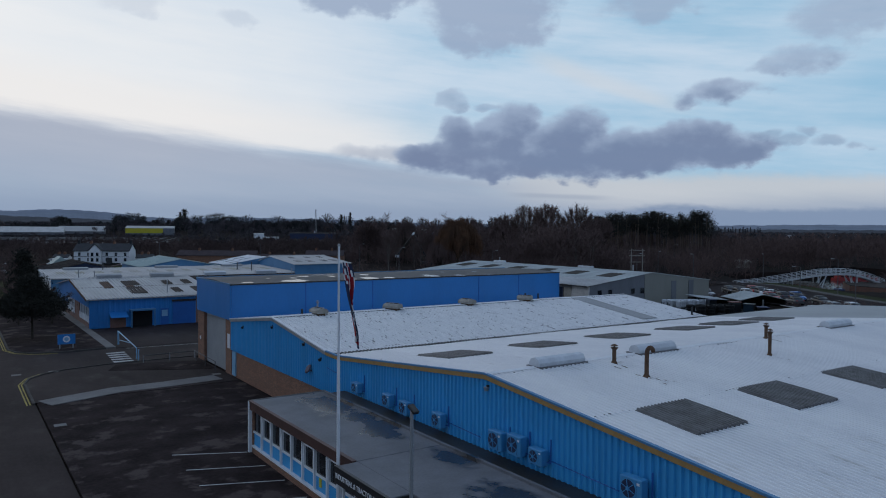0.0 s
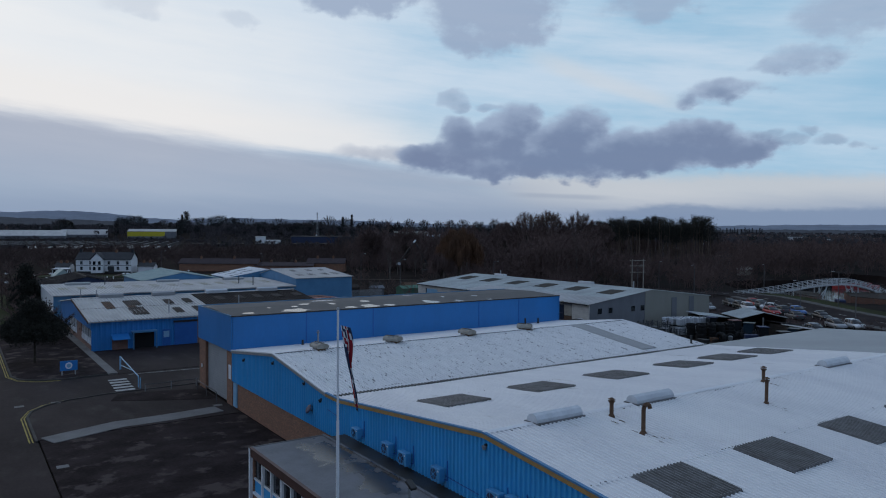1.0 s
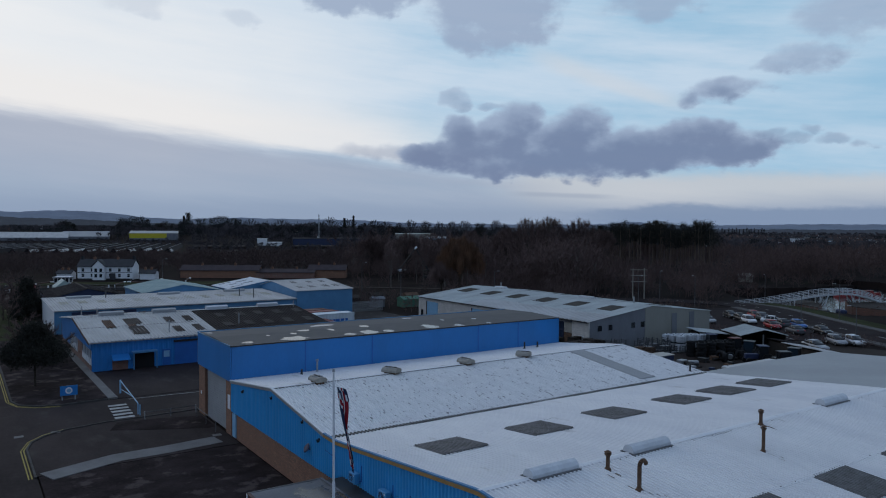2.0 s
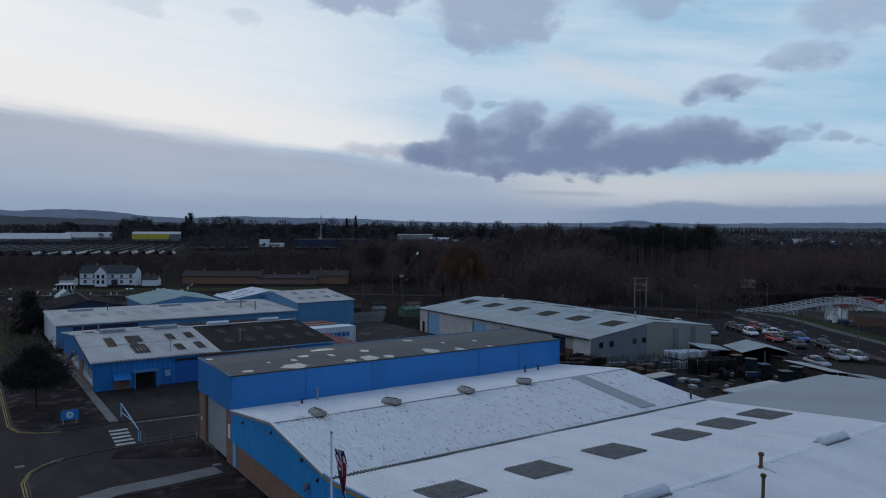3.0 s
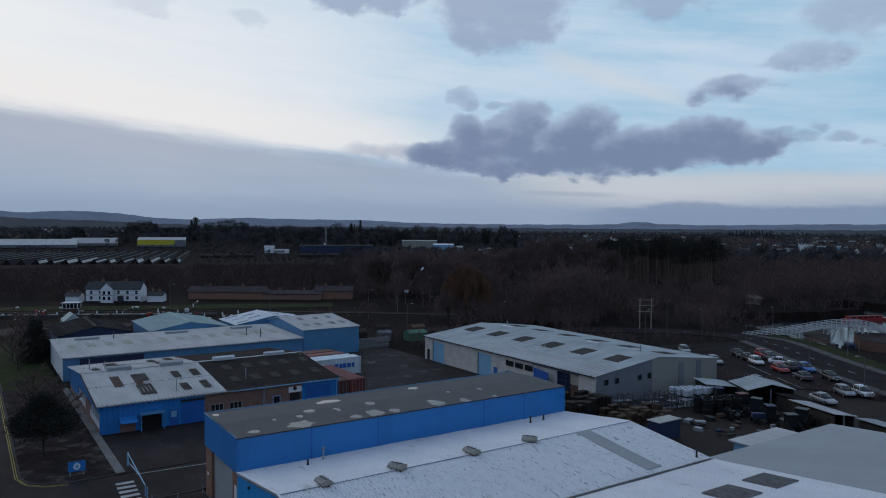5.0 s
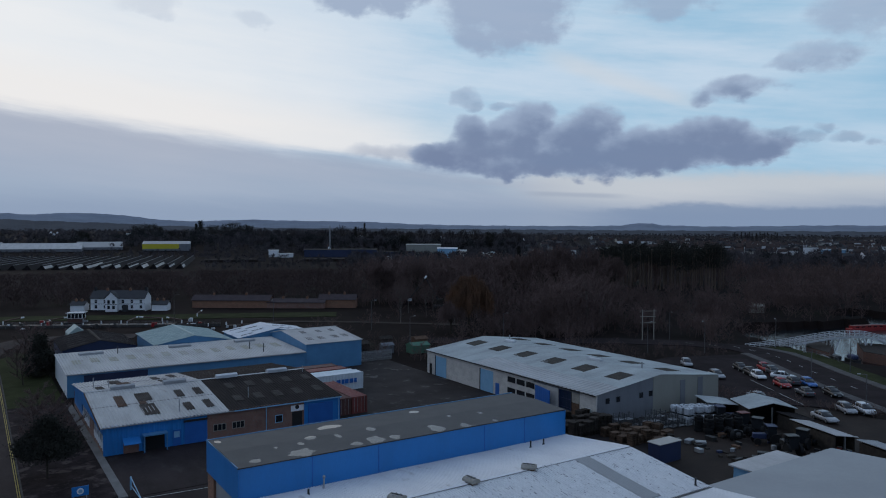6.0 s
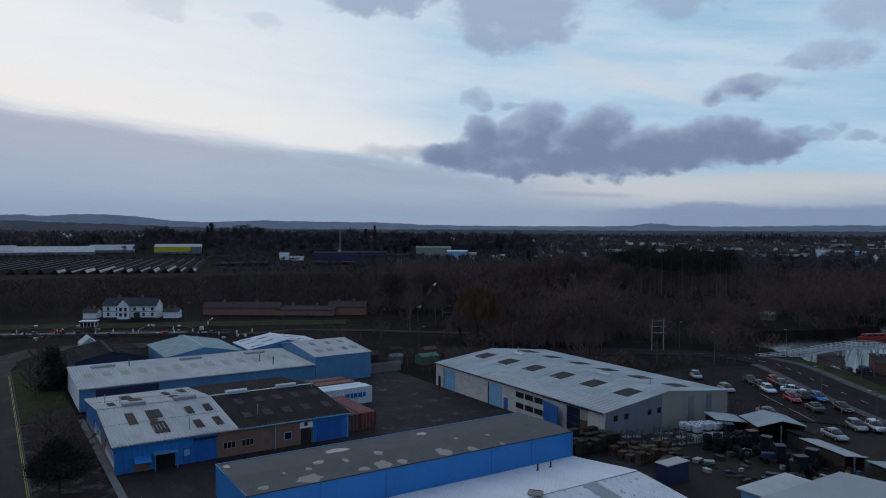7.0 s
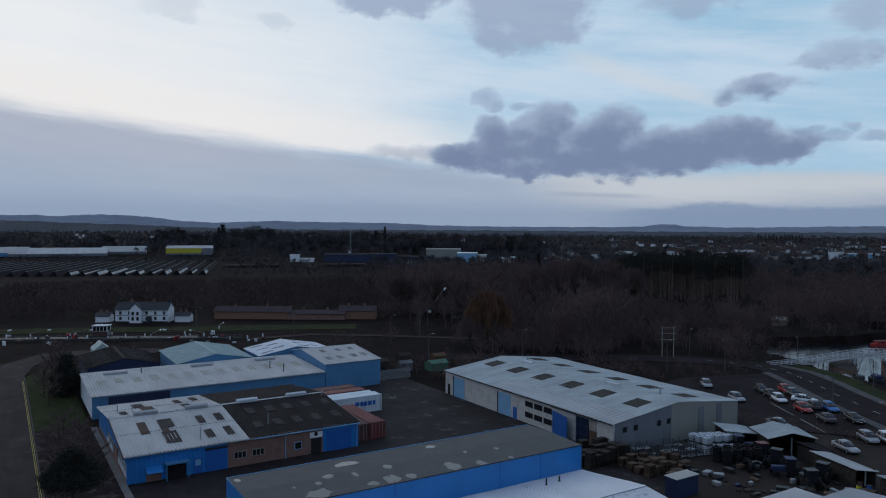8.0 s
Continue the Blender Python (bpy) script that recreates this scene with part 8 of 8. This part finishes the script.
# the two broad round trees on the skyline
for k, (az, rg, h, s) in enumerate(((48.9, 262, 22.6, 8.0), (47.3, 270, 23.4, 6.6), (45.0, 266, 22.2, 8.4), (43.2, 285, 19.0, 5.2), (50.8, 268, 19.0, 6.0), (53.5, 262, 17.5, 5.5), (58.6, 270, 16.5, 6.0), (61.5, 275, 15.5, 5.5))):
    plant("broad_bare_tree", domed_tree(50 + k, h, s, 9000), (rg * math.cos(radians(az)), rg * math.sin(radians(az)), -0.2), 30 * k, "broad rounded bare tree rising over the wood", group="tall trees")
# pines over the wood
rp = random.Random(9)
for k in range(58):
    az = 35.2 + 9.2 * (k + rp.random()) / 58
    rg = rp.uniform(345, 400)
    h = 20.8 + 0.9 * math.sin(az * 2.3) + rp.uniform(-3.0, 1.4) - max(0.0, az - 42.0) * 1.2
    plant("pine_tree", evergreen(60 + k, h, rp.uniform(3.2, 5.0), rp.randint(26, 40), 0.38, rp.uniform(0.50, 0.68), k % 3 > 1, 44, 0.17), (rg * math.cos(radians(az)), rg * math.sin(radians(az)), -0.2), rp.uniform(0, 360), "tall dark pine with a bare trunk above the wood", ("pine_bark", "pine"), "pines")
for k, (az, rg, h, r) in enumerate(((79.6, 1150, 21.2, 11.7), (78.8, 1150, 23.9, 9.9), (78.3, 1150, 20.0, 8.1), (83.4, 900, 16.0, 6.4), (83.0, 900, 12.9, 4.9), (77.3, 1100, 13.2, 5.2), (75.6, 1040, 23.8, 3.3), (75.3, 1040, 27.7, 9.0), (74.4, 1200, 21.8, 10.4), (73.5, 1250, 24.6, 9.8),
                                   (72.8, 1250, 26.7, 9.8), (72.2, 1250, 23.1, 8.8), (71.7, 1250, 21.4, 5.9), (63.6, 900, 23.7, 2.8), (62.9, 1000, 27.3, 2.7), (62.0, 900, 19.2, 3.5), (52.9, 860, 25.2, 6.1), (50.6, 420, 18.2, 2.0), (59.8, 850, 19.1, 5.3), (76.4, 1000, 12.6, 4.7))):
    x, y = rg * math.cos(radians(az)), rg * math.sin(radians(az))
    plant("cedar_tree", evergreen(90 + k, h * (0.97 if r > 5 and k != 7 else 1.0), r * 0.9, 120, 0.75, 0.14, r > 5 and k != 7, 26, 0.15), (x, y, ground_height(x, y) - 0.2), k * 37, "dark spreading evergreen on the skyline", ("bark", "pine"), "skyline evergreens")
for k in range(15):
    az = 31.8 + 0.2 * k + 0.06 * math.sin(k * 5)
    x, y = 1800 * math.cos(radians(az)), 1800 * math.sin(radians(az))
    plant("poplar", evergreen(160 + k, 19.0 + 2.4 * math.sin(k * 2.3), 1.8, 34, 0.9, 0.1, False, 12, 0.3), (x, y, ground_height(x, y) - 0.2), k * 40, "slender dark poplar in a row on the skyline", ("bark", "skyline_twig"), "poplar row")
for k, (az, rg, h, r) in enumerate(((76.9, 925, 17.0, 7.3), (70.8, 889, 21.5, 11.2), (69.7, 914, 13.8, 7.2), (68.5, 924, 20.8, 12.3), (67.3, 920, 13.4, 8.7), (66.1, 916, 18.6, 9.3), (64.7, 926, 24.7, 10.2), (63.3, 914, 24.0, 12.2), (62.2, 882, 19.9, 6.9), (61.3, 915, 24.9, 9.3),
                                   (60.4, 912, 24.7, 9.3), (59.3, 880, 23.7, 6.2), (58.4, 920, 28.5, 9.4), (57.2, 909, 28.6, 8.6), (56.1, 884, 27.2, 7.6), (55.1, 895, 28.3, 7.7), (54.1, 892, 29.0, 9.8), (52.6, 880, 21.4, 8.3), (51.6, 884, 29.8, 7.6), (50.9, 896, 25.2, 7.7))):
    x, y = rg * math.cos(radians(az)), rg * math.sin(radians(az))
    plant("skyline_tree", domed_tree(130 + k, h * 1.02, r * 1.1, 1500, 0.2), (x, y, ground_height(x, y) - 0.2), k * 61, "broad bare tree on the skyline of the town", ("bark", "skyline_twig"), "skyline trees")


def far_tree(seed, n=84, width=0.52):
    """A distant bare tree: a stem and a rounded haze of twigs."""
    rs = np.random.RandomState(seed)
    wood, crown = Soup(), Soup()
    wood.tube((0, 0, -0.1), (0, 0, 6.0), 0.2, 0.1, 3)
    p = rs.normal(size=(n, 3))
    p /= np.linalg.norm(p, axis=1)[:, None]
    tip = p * np.array((4.2, 4.2, 4.4)) * (0.5 + 0.5 * rs.rand(n)[:, None]) + np.array((0, 0, 6.6))
    crown.blades(tip * 0.45 + np.array((0, 0, 2.6)), tip, width, rs)
    return wood, crown


def wood_mass(name, label, protos, places, mat):
    """Many trees in one mesh: places are x, y, z, scale, turn, kind."""
    V, F, n = [], [], 0
    for x, y, z, s, a, k in places:
        v, f = protos[k]
        c, d = math.cos(a), math.sin(a)
        V.append(np.stack([(v[:, 0] * c - v[:, 1] * d) * s + x, (v[:, 0] * d + v[:, 1] * c) * s + y, v[:, 2] * s + z], 1))
        F.append(f + n)
        n += len(v)
    ob = new(name, mesh_of(name, np.vstack(V), np.vstack(F), mat))
    return tagged(ob, label, "woodland", kind="stuff")


def merged(made):
    (va, fa), (vb, fb) = made[0].arrays(), made[1].arrays()
    return np.vstack([va, vb]), np.vstack([fa, fb + len(va)])


protos = [merged(bare_tree(200 + k, 12.0, 3.4 + 0.5 * (k % 3), 520, 0.095, 0.11, 0.0, 0.08, True)) for k in range(8)]
lock_protos = [merged(bare_tree(215 + k, 12.0, 3.6 + 0.4 * (k % 3), 300, 0.15, 0.12, 0.0, 0.08, True)) for k in range(8)]
bushes = [merged(bare_tree(230 + k, 4.0, 2.2, 230, 0.055, 0.2, 0.0, 0.04, True)) for k in range(4)]
rw = random.Random(21)
spots, scrub = [], []


def polar(az, rg):
    return rg * math.cos(radians(az)), rg * math.sin(radians(az))


while len(spots) < 1350:
    az = rw.uniform(20, 94)
    near = 185 if az < 54 else (262 if az < 62 else 285)
    if az < 34.5:
        near = 262
    rg = near + (480 - near) * rw.random() ** 1.25
    x, y = polar(az, rg)
    if inside(x, y, RIVER) or (58 < x < 120 and 225 < y < 262):
        continue
    if az > 64 and rg > 372:
        continue
    if math.hypot(x - 144, y - 123) < 14 or (50.4 < az < 57.5 and rg < 207) or (az < 34.2 and az > 31.6 and rg < 280):
        continue
    s = rw.uniform(0.62, 1.12) * (1.12 if 40 < az < 62 else (0.92 if az < 62 else 0.72))
    if 34 < az < 43.5 and rg < 345:
        s *= 0.62
    if 43 < az < 66 and rw.random() < 0.16 and rg < 340:
        s = rw.uniform(1.25, 1.5)
    spots.append((x, y, ground_height(x, y), s, rw.uniform(0, 6.28), rw.randrange(8)))
for k in range(640):
    az, rg = rw.uniform(64, 95), rw.uniform(372, 480)
    x, y = polar(az, rg)
    spots.append((x, y, ground_height(x, y), (31.0 - rg * 0.0625) / 12 * rw.uniform(0.75, 1.15), rw.uniform(0, 6.28), rw.randrange(8)))
bank = [(184, 131), (200, 138), (236, 140), (262, 150), (300, 160), (330, 150)]
for k in range(110):
    f = rw.random() * 4.99
    (xa, ya), (xb, yb) = bank[int(f)], bank[int(f) + 1]
    f -= int(f)
    x, y = xa + (xb - xa) * f + rw.uniform(-2, 4), ya + (yb - ya) * f + rw.uniform(1, 9)
    if not inside(x, y, RIVER):
        spots.append((x, y, -0.3, rw.uniform(0.4, 0.75), rw.uniform(0, 6.28), rw.randrange(8)))
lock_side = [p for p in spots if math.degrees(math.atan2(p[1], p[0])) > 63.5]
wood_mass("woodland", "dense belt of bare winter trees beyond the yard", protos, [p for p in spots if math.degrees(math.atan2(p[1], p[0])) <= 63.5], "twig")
# lock-side trees take the darkened twig copy so they look shaded
wood_mass("alder_wood", "bare trees behind the lock in a shaded twig colour", lock_protos, lock_side, "shaded_twig")
road_fine = [(xa + (xb - xa) * f / 6, ya + (yb - ya) * f / 6) for (xa, ya), (xb, yb) in zip(road_line, road_line[1:]) for f in range(6)]
while len(scrub) < 620:
    az, rg = rw.uniform(20, 93), rw.uniform(140, 330)
    x, y = polar(az, rg)
    if inside(x, y, RIVER) or ground_height(x, y) < -1 or (x < 74 and y < 205) or (x < 112 and y < 128) or (x < 160 and y < 100) or (45 < az and 210 < rg < 285 and az > 64):
        continue
    if math.hypot(x - 144, y - 123) < 14 or (120 < x < 145 and 100 < y < 124) or (55 < az < 66 and 168 < rg < 258 and rw.random() < 0.75):
        continue
    if min(math.hypot(x - a, y - b) for a, b in road_line) < 9:
        continue
    scrub.append((x, y, -0.12, rw.uniform(0.5, 1.25), rw.uniform(0, 6.28), rw.randrange(4)))
for k in range(46):
    f = k / 46
    scrub.append((104 + 14 * f + rw.uniform(-1, 1), 79 - 34 * f + rw.uniform(-1, 1), 0.0, rw.uniform(0.3, 0.55), rw.uniform(0, 6.28), rw.randrange(4)))
for k in range(50):
    scrub.append((rw.uniform(55, 100), rw.uniform(137, 152), -0.1, rw.uniform(0.35, 0.7), rw.uniform(0, 6.28), rw.randrange(4)))
for k in range(150):
    x, y = rw.uniform(103, 150), rw.uniform(99, 136)
    if min(math.hypot(x - a, y - b) for a, b in road_fine) > 6.5 and not (x < 128 and y < 103.5) and math.hypot(x - 144, y - 123) > 3:
        scrub.append((x, y, -0.12, rw.uniform(0.22, 0.55), rw.uniform(0, 6.28), rw.randrange(4)))
for k in range(330):
    az = rw.uniform(36, 63)
    rg = (186 if az < 54 else 262) + rw.uniform(-4, 26)
    x, y = polar(az, rg)
    if not inside(x, y, RIVER) and ground_height(x, y) > -1 and math.hypot(x - 144, y - 123) > 14:
        scrub.append((x, y, -0.12, rw.uniform(0.8, 1.7), rw.uniform(0, 6.28), rw.randrange(4)))
wood_mass("scrub", "tangled bare scrub and hedges", bushes, scrub, "twig")
far_protos = [merged(far_tree(260 + k)) for k in range(5)]
far_low = [merged(far_tree(270 + k, 54, 0.75)) for k in range(5)]
far_dark = [merged(evergreen(280 + k, 9.0, 4.4, 30, 1.0, 0.12, k == 1, 9)) for k in range(3)]
far, farther, dark_far = [], [], []
for k in range(9600):
    az, rg = rw.uniform(18, 97), (490 if k % 2 else 560) + 3200 * rw.random() ** 1.75
    x, y = polar(az, rg)
    if az < 47 and 760 < rg < 1420 and rw.random() < 0.55:
        continue
    if (az > 75.3 and 470 < rg < 668) or (55 < az < 71 and 630 < rg < 700) or (668 < rg < 850 and az > 82):
        continue
    low = az > 64 and rg < 700 or (75 < az < 82 and rg < 800)
    place = (x, y, ground_height(x, y) - 0.2, rw.uniform(0.25, 0.5) if low else rw.uniform(0.55, 1.2), rw.uniform(0, 6.28), rw.randrange(3))
    (dark_far if k % 14 == 0 and rg < 1400 else (far if rg < 1000 else farther)).append(place)
# far tree colours are lifted and greyed to paint in aerial haze
MAT["hazed_twig"] = material("hazed_winter_trees", (0.110, 0.098, 0.104), 0.95, (0.052, 0.047, 0.051), 0.012, 1.0, 0.08, 0.0)
MAT["hazed_pine"] = material("far_evergreens", (0.044, 0.046, 0.045), 0.95, (0.028, 0.029, 0.030), 0.02, 1.0, 0.1, 0.0)
for k in range(900):
    az, rg = rw.uniform(66, 96), rw.uniform(655, 800)
    x, y = polar(az, rg)
    if (75 < az < 82 and rg > 745) or (rg > 775 and az > 82):
        continue
    far.append((x, y, ground_height(x, y) - 0.3, rw.uniform(0.25, 0.5), rw.uniform(0, 6.28), rw.randrange(3)))
for k in range(420):
    az, rg = rw.uniform(57, 95), rw.uniform(835, 990)
    lump = math.sin(az * 1.35 + 0.6) + 0.7 * math.sin(az * 3.1)
    x, y = polar(az, rg)
    tall = (1.15 + 0.35 * lump) * rw.uniform(0.7, 1.15) * (0.7 if az > 84 else 1.0)
    (dark_far if rw.random() < 0.22 + 0.16 * lump else far).append((x, y, ground_height(x, y) - 0.3, max(0.5, tall), rw.uniform(0, 6.28), rw.randrange(3)))
for k in range(300):
    az, rg = rw.uniform(49.5, 72), rw.uniform(840, 960)
    x, y = polar(az, rg)
    (dark_far if k % 6 == 0 else far).append((x, y, ground_height(x, y) - 0.3, rw.uniform(1.1, 1.75) * (1.15 if az < 62 else 0.95), rw.uniform(0, 6.28), rw.randrange(3)))
for k in range(240):
    az, rg = rw.uniform(66, 80.5), rw.uniform(960, 1260)
    x, y = polar(az, rg)
    tall = rw.uniform(0.8, 1.75) * (0.75 + 0.25 * math.sin(az * 2.1))
    (dark_far if k % 3 == 0 else far).append((x, y, ground_height(x, y) - 0.3, tall, rw.uniform(0, 6.28), rw.randrange(3)))
wood_mass("far_woods", "bare trees among the houses of the town", far_protos, far, "hazed_twig")
wood_mass("farther_woods", "hazy bare woods beyond the town", far_low, farther, "hazed_twig")
wood_mass("far_evergreens", "dark evergreens among the houses of the town", far_dark, dark_far, "hazed_pine")

# ---- distant hills ----


def hill_range(rg, heights, mat, label):
    rows = [[], [], []]
    for k in range(401):
        az = 8 + 100 * k / 400
        h = float(np.interp(az, [p[0] for p in heights], [p[1] for p in heights])) + 1.0 * math.sin(az * 2.3 + 1) + 0.8 * math.sin(az * 6.1) + 0.5 * math.sin(az * 11.7)
        for row, (r, z) in zip(rows, ((rg - 500, -5), (rg, h), (rg + 300, -5))):
            row.append((r * math.cos(radians(az)), r * math.sin(radians(az)), z))
    return single("hill", grid_mesh(rows), mat, label, "hill", "", "structure")


# air haze is painted into the colours of both ranges
hill_range(4300, [(8, 44), (26.8, 49), (29, 49), (31.8, 45), (36.3, 41), (39.7, 47), (40.5, 57), (41.9, 57), (42.8, 46), (44.4, 42), (50.9, 41), (55.4, 43), (59.4, 49), (62.1, 60), (68.3, 65), (71.8, 70), (74.3, 62), (76.3, 58), (78.8, 70), (80.7, 90), (83.7, 100), (86.9, 87), (87.9, 93), (89.9, 90), (108, 88)], "hill", "wooded hills on the horizon, painted haze blue-grey")
MAT["near_hill"] = material("hazed_ridge", (0.085, 0.090, 0.102), 1.0, (0.055, 0.058, 0.066), 0.006, 0.9, 0.05, 0.0)
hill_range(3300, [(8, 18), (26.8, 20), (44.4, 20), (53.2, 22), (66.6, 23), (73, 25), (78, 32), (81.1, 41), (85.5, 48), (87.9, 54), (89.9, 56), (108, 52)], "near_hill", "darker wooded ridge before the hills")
